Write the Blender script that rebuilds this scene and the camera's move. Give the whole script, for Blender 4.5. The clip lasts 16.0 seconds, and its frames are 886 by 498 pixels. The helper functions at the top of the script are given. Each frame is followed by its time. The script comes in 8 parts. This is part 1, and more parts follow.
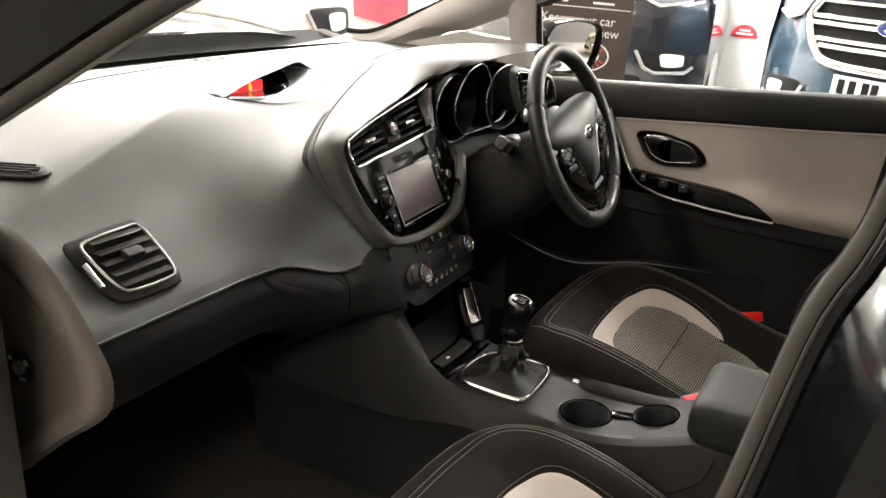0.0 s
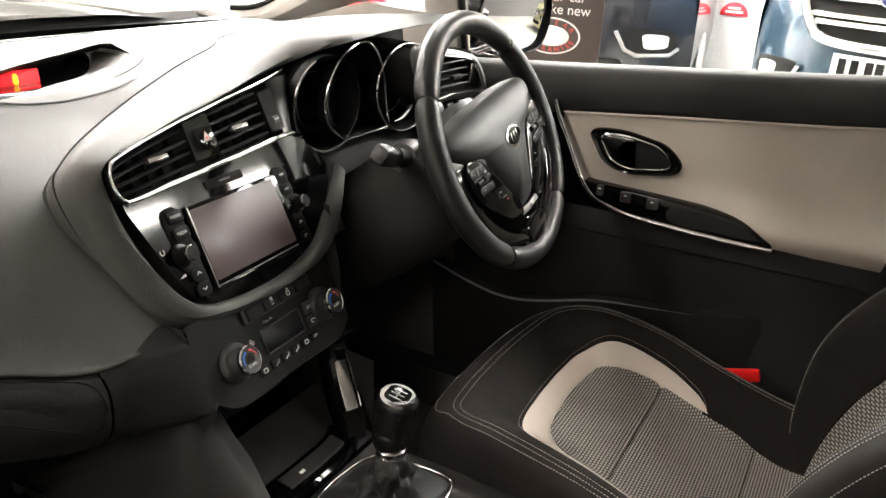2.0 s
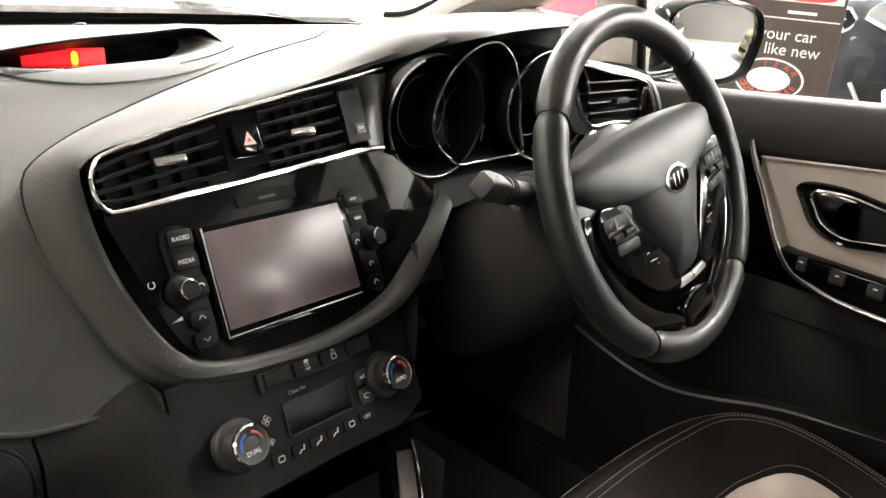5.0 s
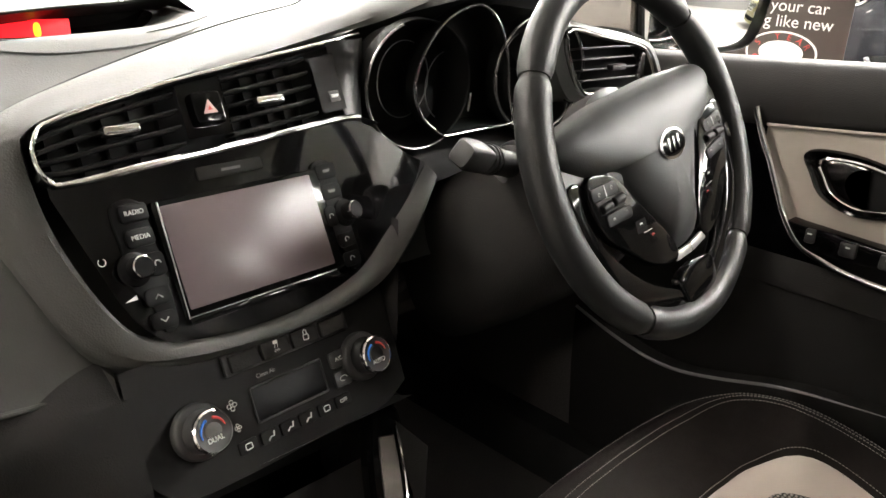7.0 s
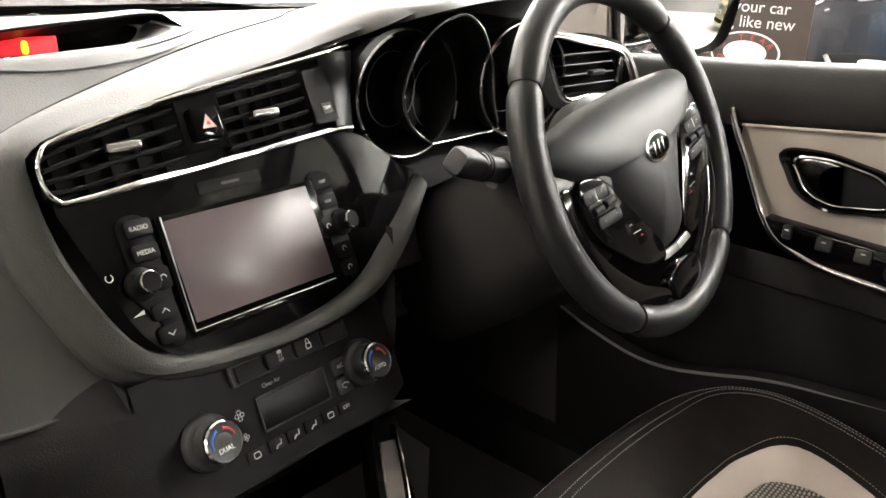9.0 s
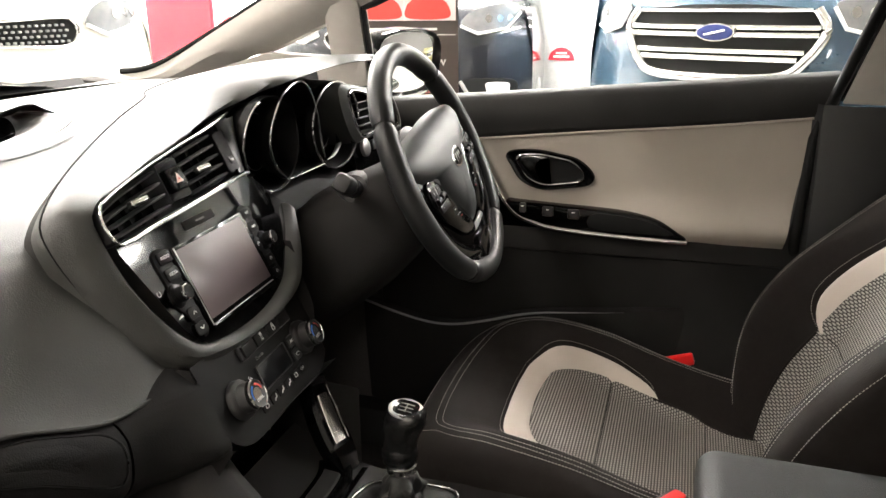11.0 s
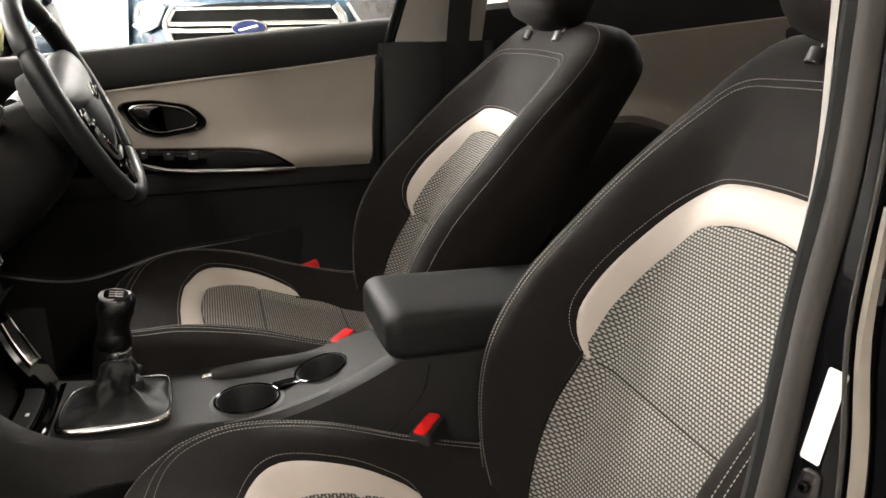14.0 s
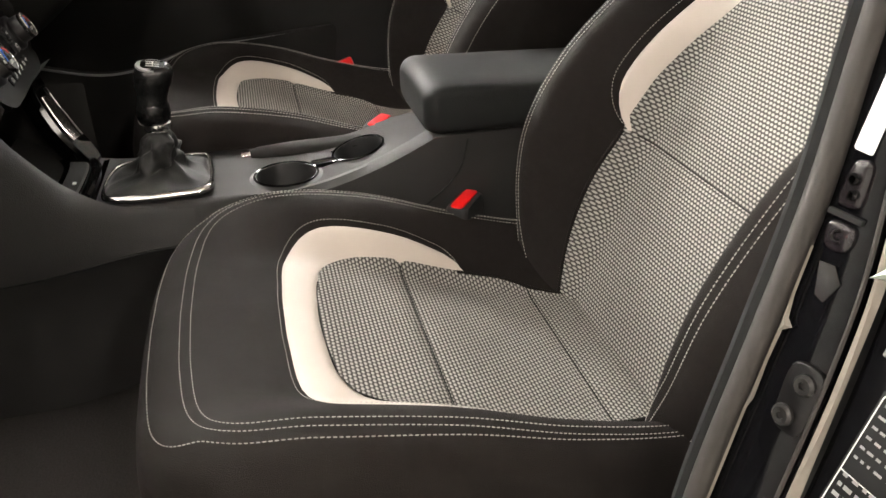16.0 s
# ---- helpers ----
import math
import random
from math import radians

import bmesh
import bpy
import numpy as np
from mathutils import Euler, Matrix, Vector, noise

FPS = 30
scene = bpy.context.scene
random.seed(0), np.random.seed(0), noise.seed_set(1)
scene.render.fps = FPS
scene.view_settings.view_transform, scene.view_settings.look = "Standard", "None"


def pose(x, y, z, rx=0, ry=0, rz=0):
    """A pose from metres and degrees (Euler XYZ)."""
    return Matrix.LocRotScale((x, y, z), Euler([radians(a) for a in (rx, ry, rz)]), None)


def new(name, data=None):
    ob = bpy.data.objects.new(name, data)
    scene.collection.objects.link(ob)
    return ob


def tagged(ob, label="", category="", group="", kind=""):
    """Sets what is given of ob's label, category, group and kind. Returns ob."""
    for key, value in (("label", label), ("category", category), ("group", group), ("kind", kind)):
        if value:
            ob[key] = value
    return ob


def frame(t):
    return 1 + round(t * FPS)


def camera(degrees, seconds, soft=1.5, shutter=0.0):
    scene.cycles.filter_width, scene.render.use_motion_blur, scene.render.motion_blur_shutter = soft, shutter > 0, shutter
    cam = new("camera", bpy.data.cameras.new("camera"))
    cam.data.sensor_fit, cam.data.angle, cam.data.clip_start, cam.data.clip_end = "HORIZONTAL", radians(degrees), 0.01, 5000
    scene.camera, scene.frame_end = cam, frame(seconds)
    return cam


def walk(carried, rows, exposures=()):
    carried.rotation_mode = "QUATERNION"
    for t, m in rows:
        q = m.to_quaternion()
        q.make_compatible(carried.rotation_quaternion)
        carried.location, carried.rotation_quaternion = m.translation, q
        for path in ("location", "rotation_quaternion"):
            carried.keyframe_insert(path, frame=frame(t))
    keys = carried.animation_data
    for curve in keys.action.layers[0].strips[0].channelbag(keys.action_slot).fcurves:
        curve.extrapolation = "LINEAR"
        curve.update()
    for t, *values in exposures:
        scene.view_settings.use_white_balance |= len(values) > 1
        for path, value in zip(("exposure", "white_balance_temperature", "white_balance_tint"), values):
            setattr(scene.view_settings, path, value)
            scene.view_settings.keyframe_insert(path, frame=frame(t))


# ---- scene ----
cam = camera(57.2, 16.0, 1.5)
METRES = 1.728
# the car's own axes: x to its right, y forward, z up from the showroom floor
CAR = Matrix(((0.49386, 0.82348, 0.27926, -1.12975), (-0.86721, 0.44294, 0.22750, -0.46266), (0.06364, -0.35453, 0.93288, 1.24480), (0, 0, 0, 1)))
ROWS = [
    (0.0, 0.0, 0.0, 0.0, -0.0, 0.0, 0.0),
    (0.5, 0.0263, 0.072, 0.0136, 0.43, -1.23, 0.0),
    (1.0, 0.0628, 0.1373, 0.0299, -0.35, -1.96, 0.41),
    (1.5, 0.0883, 0.1924, 0.0409, -0.64, -1.86, 1.05),
    (2.0, 0.1003, 0.259, 0.05, -0.4, -0.84, 1.05),
    (2.5, 0.1114, 0.3168, 0.0532, 0.37, 0.58, 1.36),
    (3.0, 0.1194, 0.3511, 0.0555, 1.77, 2.25, 1.06),
    (3.5, 0.1223, 0.361, 0.0583, 2.84, 3.16, 0.26),
    (4.0, 0.1227, 0.3661, 0.0602, 3.79, 3.41, -0.75),
    (4.5, 0.1255, 0.3928, 0.0656, 8.12, 2.8, -3.92),
    (5.0, 0.1409, 0.4194, 0.0639, 12.98, 1.37, -5.81),
    (7.5, 0.1528, 0.4495, 0.0594, 14.08, 0.25, -4.74),
    (8.0, 0.1512, 0.4499, 0.0598, 14.07, 0.44, -4.34),
    (10.5, 0.065, 0.3204, 0.0387, -2.3, 2.46, 3.99),
    (11.0, 0.0094, 0.2504, 0.0241, -10.86, 2.66, 8.5),
    (11.5, -0.0533, 0.2054, 0.0129, -18.12, 2.81, 10.74),
    (12.0, -0.094, 0.1763, 0.0021, -25.51, 2.12, 12.69),
    (12.5, -0.1092, 0.162, -0.0047, -33.23, 1.12, 14.86),
    (13.0, -0.1204, 0.1656, -0.0183, -39.1, 0.06, 17.21),
    (13.5, -0.1278, 0.181, -0.0376, -41.72, -1.13, 18.17),
    (14.0, -0.136, 0.1906, -0.0561, -42.8, -3.67, 18.32),
    (14.5, -0.1412, 0.1936, -0.0706, -42.74, -7.07, 18.39),
    (15.0, -0.1429, 0.196, -0.0813, -42.07, -10.08, 18.29),
    (15.5, -0.1485, 0.1987, -0.0909, -41.23, -12.51, 18.02),
    (16.0, -0.1518, 0.2001, -0.0967, -40.39, -14.28, 17.92),
]
EXPOSURES = [(0.0, 0.14), (2.0, 0.46), (5.0, 0.74), (8.0, 0.80), (10.5, 0.64), (11.5, 0.22), (12.5, -0.06), (13.5, -0.08), (14.0, 0.12), (14.5, 0.28), (15.2, 0.48), (16.0, 0.58)]
walk(cam, [(t, CAR @ pose(METRES * x, METRES * y, METRES * z, 90 + pitch, roll, yaw)) for t, x, y, z, yaw, pitch, roll in ROWS], EXPOSURES)

# ---- light ----
world = bpy.data.worlds.new("showroom_air")
scene.world = world
world.use_nodes = True
world.node_tree.nodes["Background"].inputs[0].default_value = (1.0, 0.97, 0.93, 1)
world.node_tree.nodes["Background"].inputs[1].default_value = 0.3
LAMP = 104.0      # strength of the ceiling panels
LAMP_SIDE = 29.0  # those over the passenger side


# ---- materials ----
def mat(name, color, rough=0.5, metal=0.0, vary=0.12, scale=40.0, bump=0.0, bump_scale=900.0, coat=0.0, spec=0.5, trans=0.0, ior=1.45, emit=0.0):
    m = bpy.data.materials.new(name)
    m.use_nodes = True
    nt = m.node_tree
    b = nt.nodes["Principled BSDF"]
    b.inputs["Metallic"].default_value = metal
    b.inputs["IOR"].default_value = ior
    b.inputs["Coat Weight"].default_value = coat
    b.inputs["Coat Roughness"].default_value = 0.03
    b.inputs["Specular IOR Level"].default_value = spec
    b.inputs["Transmission Weight"].default_value = trans
    if emit:
        b.inputs["Emission Color"].default_value = (*color, 1)
        b.inputs["Emission Strength"].default_value = emit
    co = nt.nodes.new("ShaderNodeTexCoord")
    n1 = nt.nodes.new("ShaderNodeTexNoise")
    n1.inputs["Scale"].default_value = scale
    n1.inputs["Detail"].default_value = 6
    nt.links.new(co.outputs["Object"], n1.inputs["Vector"])
    ramp = nt.nodes.new("ShaderNodeMix")
    ramp.data_type = "RGBA"
    ramp.inputs[6].default_value = (*[c * (1 - vary) for c in color], 1)
    ramp.inputs[7].default_value = (*[min(1, c * (1 + vary)) for c in color], 1)
    nt.links.new(n1.outputs["Fac"], ramp.inputs[0])
    nt.links.new(ramp.outputs[2], b.inputs["Base Color"])
    mr = nt.nodes.new("ShaderNodeMapRange")
    mr.inputs["To Min"].default_value = max(0.0, rough * (1 - vary))
    mr.inputs["To Max"].default_value = min(1.0, rough * (1 + vary))
    n2 = nt.nodes.new("ShaderNodeTexNoise")
    n2.inputs["Scale"].default_value = scale * 0.23
    nt.links.new(co.outputs["Object"], n2.inputs["Vector"])
    nt.links.new(n2.outputs["Fac"], mr.inputs["Value"])
    nt.links.new(mr.outputs["Result"], b.inputs["Roughness"])
    if bump:
        v = nt.nodes.new("ShaderNodeTexVoronoi")
        v.inputs["Scale"].default_value = bump_scale
        nt.links.new(co.outputs["Object"], v.inputs["Vector"])
        bp = nt.nodes.new("ShaderNodeBump")
        bp.inputs["Strength"].default_value = bump
        bp.inputs["Distance"].default_value = 0.0006
        nt.links.new(v.outputs["Distance"], bp.inputs["Height"])
        nt.links.new(bp.outputs["Normal"], b.inputs["Normal"])
    return m


def woven(name):
    """Light oval dots woven on a dark ground, 4.6 mm apart; UV in metres."""
    m = mat(name, (0.05, 0.05, 0.045), 0.9, spec=0.2)
    nt = m.node_tree
    b = nt.nodes["Principled BSDF"]
    uv = nt.nodes.new("ShaderNodeUVMap")
    mp = nt.nodes.new("ShaderNodeMapping")
    mp.inputs["Scale"].default_value = (178, 244, 1)
    mp.inputs["Rotation"].default_value = (0, 0, 0.0)
    nt.links.new(uv.outputs["UV"], mp.inputs["Vector"])
    sx = nt.nodes.new("ShaderNodeSeparateXYZ")
    nt.links.new(mp.outputs["Vector"], sx.inputs[0])

    def calc(op, a, bb=None, c=None):
        n = nt.nodes.new("ShaderNodeMath")
        n.operation = op
        for i, q in enumerate((a, bb, c)):
            if q is None:
                continue
            if isinstance(q, (int, float)):
                n.inputs[i].default_value = q
            else:
                nt.links.new(q, n.inputs[i])
        return n.outputs[0]

    row = calc("FLOOR", sx.outputs[1])
    odd = calc("MODULO", row, 2.0)
    shift = calc("MULTIPLY_ADD", odd, 0.5, sx.outputs[0])
    fx = calc("SUBTRACT", calc("FRACT", shift), 0.5)
    fy = calc("SUBTRACT", calc("FRACT", sx.outputs[1]), 0.5)
    r2 = calc("ADD", calc("MULTIPLY", calc("MULTIPLY", fx, fx), 5.5), calc("MULTIPLY", calc("MULTIPLY", fy, fy), 7.0))
    dot = nt.nodes.new("ShaderNodeMapRange")
    dot.inputs["From Min"].default_value = 1.22
    dot.inputs["From Max"].default_value = 0.42
    nt.links.new(r2, dot.inputs["Value"])
    nz = nt.nodes.new("ShaderNodeTexNoise")
    nz.inputs["Scale"].default_value = 0.35
    nt.links.new(mp.outputs["Vector"], nz.inputs["Vector"])
    light = nt.nodes.new("ShaderNodeMix")
    light.data_type = "RGBA"
    light.inputs[6].default_value = (0.30, 0.285, 0.262, 1)
    light.inputs[7].default_value = (0.37, 0.352, 0.324, 1)
    nt.links.new(nz.outputs["Fac"], light.inputs[0])
    mx = nt.nodes.new("ShaderNodeMix")
    mx.data_type = "RGBA"
    mx.inputs[6].default_value = (0.054, 0.051, 0.047, 1)
    nt.links.new(dot.outputs["Result"], mx.inputs[0])
    nt.links.new(light.outputs[2], mx.inputs[7])
    nt.links.new(mx.outputs[2], b.inputs["Base Color"])
    bp = nt.nodes.new("ShaderNodeBump")
    bp.inputs["Strength"].default_value = 0.5
    bp.inputs["Distance"].default_value = 0.001
    nt.links.new(dot.outputs["Result"], bp.inputs["Height"])
    nt.links.new(bp.outputs["Normal"], b.inputs["Normal"])
    return m


DASH = mat("soft_grained_dash", (0.0335, 0.0340, 0.0312), 0.50, vary=0.08, scale=18, bump=0.28, bump_scale=620, spec=0.52)
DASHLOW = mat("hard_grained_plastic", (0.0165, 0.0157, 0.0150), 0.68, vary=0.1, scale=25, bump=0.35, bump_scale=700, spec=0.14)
# copy of the grained plastic with the shade low on the dash in its colour
GLOVE = mat("shaded_grained_plastic", (0.0100, 0.0096, 0.0094), 0.66, vary=0.1, scale=25, bump=0.35, bump_scale=700, spec=0.14)
# same grain again, with extra light put into its colour
CONSOLE = mat("brightened_grained_plastic", (0.0215, 0.0205, 0.0200), 0.62, vary=0.1, scale=25, bump=0.35, bump_scale=700, spec=0.2)
SATIN = mat("satin_black_plastic", (0.016, 0.016, 0.0155), 0.30, vary=0.08, scale=30, spec=0.40)
CAPPLASTIC = mat("brown_black_cap_plastic", (0.098, 0.084, 0.076), 0.55, vary=0.12, scale=30, bump=0.3, bump_scale=700)
LIDVINYL = mat("dark_lid_vinyl", (0.013, 0.0135, 0.0135), 0.62, vary=0.1, scale=40, bump=0.4, bump_scale=600, spec=0.22)
GAITER = mat("soft_gaiter_leather", (0.0105, 0.0105, 0.0102), 0.50, vary=0.15, scale=60, bump=0.3, bump_scale=500, spec=0.25)
KNOB = mat("polished_black_leather", (0.005, 0.005, 0.005), 0.26, vary=0.1, scale=60, spec=0.4)
KEYPLASTIC = mat("black_key_plastic", (0.0045, 0.0045, 0.0045), 0.58, vary=0.1, scale=60, spec=0.1)
DIMPRINT = mat("grey_print", (0.28, 0.28, 0.27), 0.5)
TUBE = mat("gauge_tube_plastic", (0.005, 0.005, 0.005), 0.45, vary=0.05, spec=0.2)
CLIMATE = mat("black_control_plastic", (0.0078, 0.0074, 0.0071), 0.62, vary=0.1, scale=60, spec=0.14)
AIRBAG = mat("soft_airbag_plastic", (0.014, 0.0145, 0.0145), 0.50, vary=0.1, scale=40, bump=0.15, bump_scale=700, spec=0.30)
INLAY = mat("satin_grey_inlay", (0.42, 0.40, 0.385), 0.22, 0.9, vary=0.06)
BLACK = mat("matt_black_plastic", (0.015, 0.015, 0.015), 0.5, vary=0.15, scale=60, bump=0.1)
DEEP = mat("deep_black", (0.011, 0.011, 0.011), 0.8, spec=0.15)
PIANO = mat("piano_black", (0.003, 0.003, 0.003), 0.07, vary=0.05, spec=0.22)
CHROME = mat("satin_chrome", (0.75, 0.75, 0.74), 0.12, 1.0, vary=0.06)
SILVER = mat("silver_paint", (0.45, 0.45, 0.44), 0.32, 0.9, vary=0.06)
LEATHER = mat("black_leather", (0.013, 0.0135, 0.0138), 0.38, vary=0.10, scale=50, bump=0.12, bump_scale=600, spec=0.38)
CLOTH = mat("black_seat_cloth", (0.0112, 0.0091, 0.0081), 0.92, vary=0.2, scale=120, bump=0.6, bump_scale=1400, spec=0.15)
CREAM = mat("cream_leatherette", (0.49, 0.435, 0.385), 0.5, vary=0.05, scale=30, bump=0.25, bump_scale=900)
DOORCREAM = mat("grey_cream_door_vinyl", (0.345, 0.31, 0.27), 0.5, vary=0.06, scale=20, bump=0.3, bump_scale=900)
PILLAR = mat("stone_grey_pillar_trim", (0.36, 0.34, 0.31), 0.7, vary=0.06, scale=60, bump=0.2)
HEADLINER = mat("light_headlining", (0.70, 0.67, 0.62), 0.9, vary=0.06, scale=90)
CARPET = mat("black_carpet", (0.072, 0.067, 0.064), 1.0, vary=0.3, scale=300, bump=0.8, bump_scale=500, spec=0.1)
THREAD = mat("pale_thread", (0.32, 0.305, 0.28), 0.8)
WOVEN = woven("woven_dot_fabric")
RUBBER = mat("rubber_seal", (0.028, 0.0245, 0.022), 0.75, vary=0.15, scale=60)
BODY = mat("black_car_paint", (0.003, 0.003, 0.0035), 0.10, vary=0.2, scale=6, spec=0.22)
RED = mat("red_plastic", (0.65, 0.012, 0.012), 0.35, vary=0.05)
REDLIT = mat("lit_red_display", (0.75, 0.008, 0.012), 0.4, emit=1.6)
AMBER = mat("lit_amber", (1.0, 0.45, 0.02), 0.4, emit=1.5)
WHITE = mat("white_print", (0.75, 0.75, 0.73), 0.5)
BLUE = mat("blue_print", (0.02, 0.15, 0.6), 0.4)
REDPRINT = mat("red_print", (0.62, 0.06, 0.05), 0.4)
# mauve base colour stands for the haze reflected in the dark screen
SCREEN = mat("reflection_tinted_glass", (0.115, 0.092, 0.096), 0.26, vary=0.03, spec=0.28)
LCD = mat("dark_lcd", (0.003, 0.003, 0.0035), 0.35, vary=0.03, spec=0.12)
MIRROR = mat("mirror_glass", (0.9, 0.9, 0.9), 0.02, 1.0, vary=0.0)
GLASS = mat("clear_glass", (1, 1, 1), 0.0, trans=1.0, ior=1.02, vary=0.0)
LAMPGLASS = mat("headlamp_glass", (0.30, 0.31, 0.32), 0.12, 0.6, vary=0.35, scale=22)
WALLPAINT = mat("white_wall_paint", (0.8, 0.79, 0.77), 0.7, vary=0.03, scale=3)
TILE = mat("grey_floor_tile", (0.42, 0.405, 0.385), 0.22, vary=0.08, scale=3)
DIMPANEL = mat("lit_dim_panel", (1.0, 0.96, 0.9), 0.5, emit=LAMP * 0.36, vary=0.0)
PANEL = mat("lit_ceiling_panel", (1.0, 0.96, 0.9), 0.5, emit=LAMP, vary=0.0)
FARPANEL = mat("lit_far_panel", (1.0, 0.96, 0.9), 0.5, emit=LAMP * 3.4, vary=0.0)
SIDEPANEL = mat("lit_side_panel", (1.0, 0.91, 0.82), 0.5, emit=LAMP_SIDE, vary=0.0)
GREYWALL = mat("grey_wall_paint", (0.45, 0.44, 0.42), 0.7, vary=0.05, scale=3)
DARKWALL = mat("charcoal_wall_paint", (0.10, 0.098, 0.095), 0.7, vary=0.05, scale=3)
BLUEPAINT = mat("blue_metallic_paint", (0.028, 0.060, 0.094), 0.25, 0.5, coat=1.0, vary=0.06)
GREYPAINT = mat("dark_grey_blue_paint", (0.022, 0.024, 0.030), 0.25, 0.5, coat=1.0, vary=0.06)
WHITEPAINT = mat("white_pearl_paint", (0.75, 0.74, 0.68), 0.25, 0.1, coat=1.0, vary=0.03)
GOLDPAINT = mat("gold_green_paint", (0.32, 0.30, 0.15), 0.3, 0.5, coat=1.0, vary=0.06)
SIGNBROWN = mat("sign_brown_print", (0.05, 0.038, 0.033), 0.4, vary=0.05)
REDSIGN = mat("red_panel", (0.62, 0.02, 0.035), 0.4, vary=0.04, scale=5)


# ---- mesh helpers ----
def part(name, bm, material, parent=None, label="", smooth=True):
    me = bpy.data.meshes.new(name)
    bmesh.ops.recalc_face_normals(bm, faces=bm.faces)
    bm.to_mesh(me)
    bm.free()
    if smooth:
        me.shade_smooth()
        me.set_sharp_from_angle(angle=radians(38))
    me.materials.append(material)
    ob = new(name, me)
    if parent is not None:
        ob.parent = parent
        if parent.type == "EMPTY":
            ob.matrix_parent_inverse = parent.matrix_basis.inverted()
    if label:
        ob["label"] = label
    return ob


def thing(name, base, label, category, group="", kind=""):
    e = new(name)
    e.empty_display_size = 0.05
    e.location = base
    return tagged(e, label, category, group, kind)


def lerp(a, b, t):
    return a + (b - a) * t


def smooth01(t):
    t = max(0.0, min(1.0, t))
    return t * t * (3 - 2 * t)


def table(rows, t):
    """Smooth values from rows (t, a, b, ...)."""
    xs = [r[0] for r in rows]
    t = max(xs[0], min(xs[-1], t))
    i = max(j for j in range(len(xs)) if xs[j] <= t or j == 0)
    i = min(i, len(xs) - 2)
    u = (t - xs[i]) / (xs[i + 1] - xs[i])
    p = [rows[max(0, min(len(rows) - 1, i + k))] for k in (-1, 0, 1, 2)]
    out = []
    for c in range(1, len(rows[0])):
        p0, p1, p2, p3 = (q[c] for q in p)
        x0, x1, x2, x3 = (q[0] for q in p)
        m1 = (p2 - p0) / (x2 - x0) * (x2 - x1) if x2 > x0 else 0
        m2 = (p3 - p1) / (x3 - x1) * (x2 - x1) if x3 > x1 else 0
        out.append((2 * u**3 - 3 * u**2 + 1) * p1 + (u**3 - 2 * u**2 + u) * m1 + (-2 * u**3 + 3 * u**2) * p2 + (u**3 - u**2) * m2)
    return out


def spline(pts, n, closed=False):
    """n points evenly along a smooth curve through pts."""
    pts = [Vector(p) for p in pts]
    k = len(pts)
    fine = []
    for i in range(k if closed else k - 1):
        g = lambda j: pts[j % k] if closed else pts[max(0, min(k - 1, j))]
        p0, p1, p2, p3 = g(i - 1), g(i), g(i + 1), g(i + 2)
        for s in range(24):
            u = s / 24
            fine.append(0.5 * (2 * p1 + (p2 - p0) * u + (2 * p0 - 5 * p1 + 4 * p2 - p3) * u * u + (3 * p1 - p0 - 3 * p2 + p3) * u**3))
    fine.append(fine[0] if closed else pts[-1])
    d = [0.0]
    for a, b in zip(fine, fine[1:]):
        d.append(d[-1] + (b - a).length)
    out, j = [], 0
    m = n if closed else n - 1
    for i in range(n):
        w = d[-1] * i / m
        while j < len(d) - 2 and d[j + 1] < w:
            j += 1
        u = (w - d[j]) / max(1e-9, d[j + 1] - d[j])
        out.append(fine[j].lerp(fine[j + 1], u))
    return out


def loft(sections, closed=False, ring=False, caps=False, bm=None):
    """Quads between sections of equally many points. ring: each section closes; closed: last joins first."""
    bm = bm or bmesh.new()
    vs = [[bm.verts.new(p) for p in s] for s in sections]
    n = len(vs[0])
    for a, b in zip(vs, vs[1:] + ([vs[0]] if closed else [])):
        for i in range(n if ring else n - 1):
            j = (i + 1) % n
            try:
                bm.faces.new((a[i], a[j], b[j], b[i]))
            except ValueError:
                pass
    if caps:
        bm.faces.new(vs[0])
        bm.faces.new(vs[-1])
    return bm


def frame_at(path, i, closed=False):
    n = len(path)
    a = path[(i - 1) % n] if closed or i > 0 else path[0]
    b = path[(i + 1) % n] if closed or i < n - 1 else path[-1]
    t = (b - a).normalized()
    return t


def tube(path, radius, segs=10, closed=False, bm=None, flat=1.0, up=(0, 0, 1)):
    """A round rod along a path of Vectors; radius may be a list; flat squashes it along up."""
    bm = bm or bmesh.new()
    path = [Vector(p) for p in path]
    secs = []
    for i, p in enumerate(path):
        t = frame_at(path, i, closed)
        u = Vector(up)
        s = t.cross(u)
        if s.length < 1e-4:
            s = t.cross(Vector((1, 0, 0.3)))
        s.normalize()
        w = s.cross(t)
        r = radius[i] if isinstance(radius, (list, tuple)) else radius
        secs.append([p + s * (r * math.cos(a)) + w * (r * flat * math.sin(a)) for a in (2 * math.pi * k / segs for k in range(segs))])
    return loft(secs, closed, True, not closed, bm)


def box(center, size, bevel=0.003, m=None, bm=None, segs=2):
    bm2 = bmesh.new()
    bmesh.ops.create_cube(bm2, size=1)
    for v in bm2.verts:
        v.co = Vector((v.co.x * size[0], v.co.y * size[1], v.co.z * size[2]))
    if bevel:
        bmesh.ops.bevel(bm2, geom=bm2.edges[:], offset=min(bevel, min(size) * 0.45), segments=segs, profile=0.6, affect="EDGES")
    mm = Matrix.Translation(center) @ (m or Matrix())
    bmesh.ops.transform(bm2, matrix=mm, verts=bm2.verts)
    if bm is None:
        return bm2
    return join(bm, bm2)


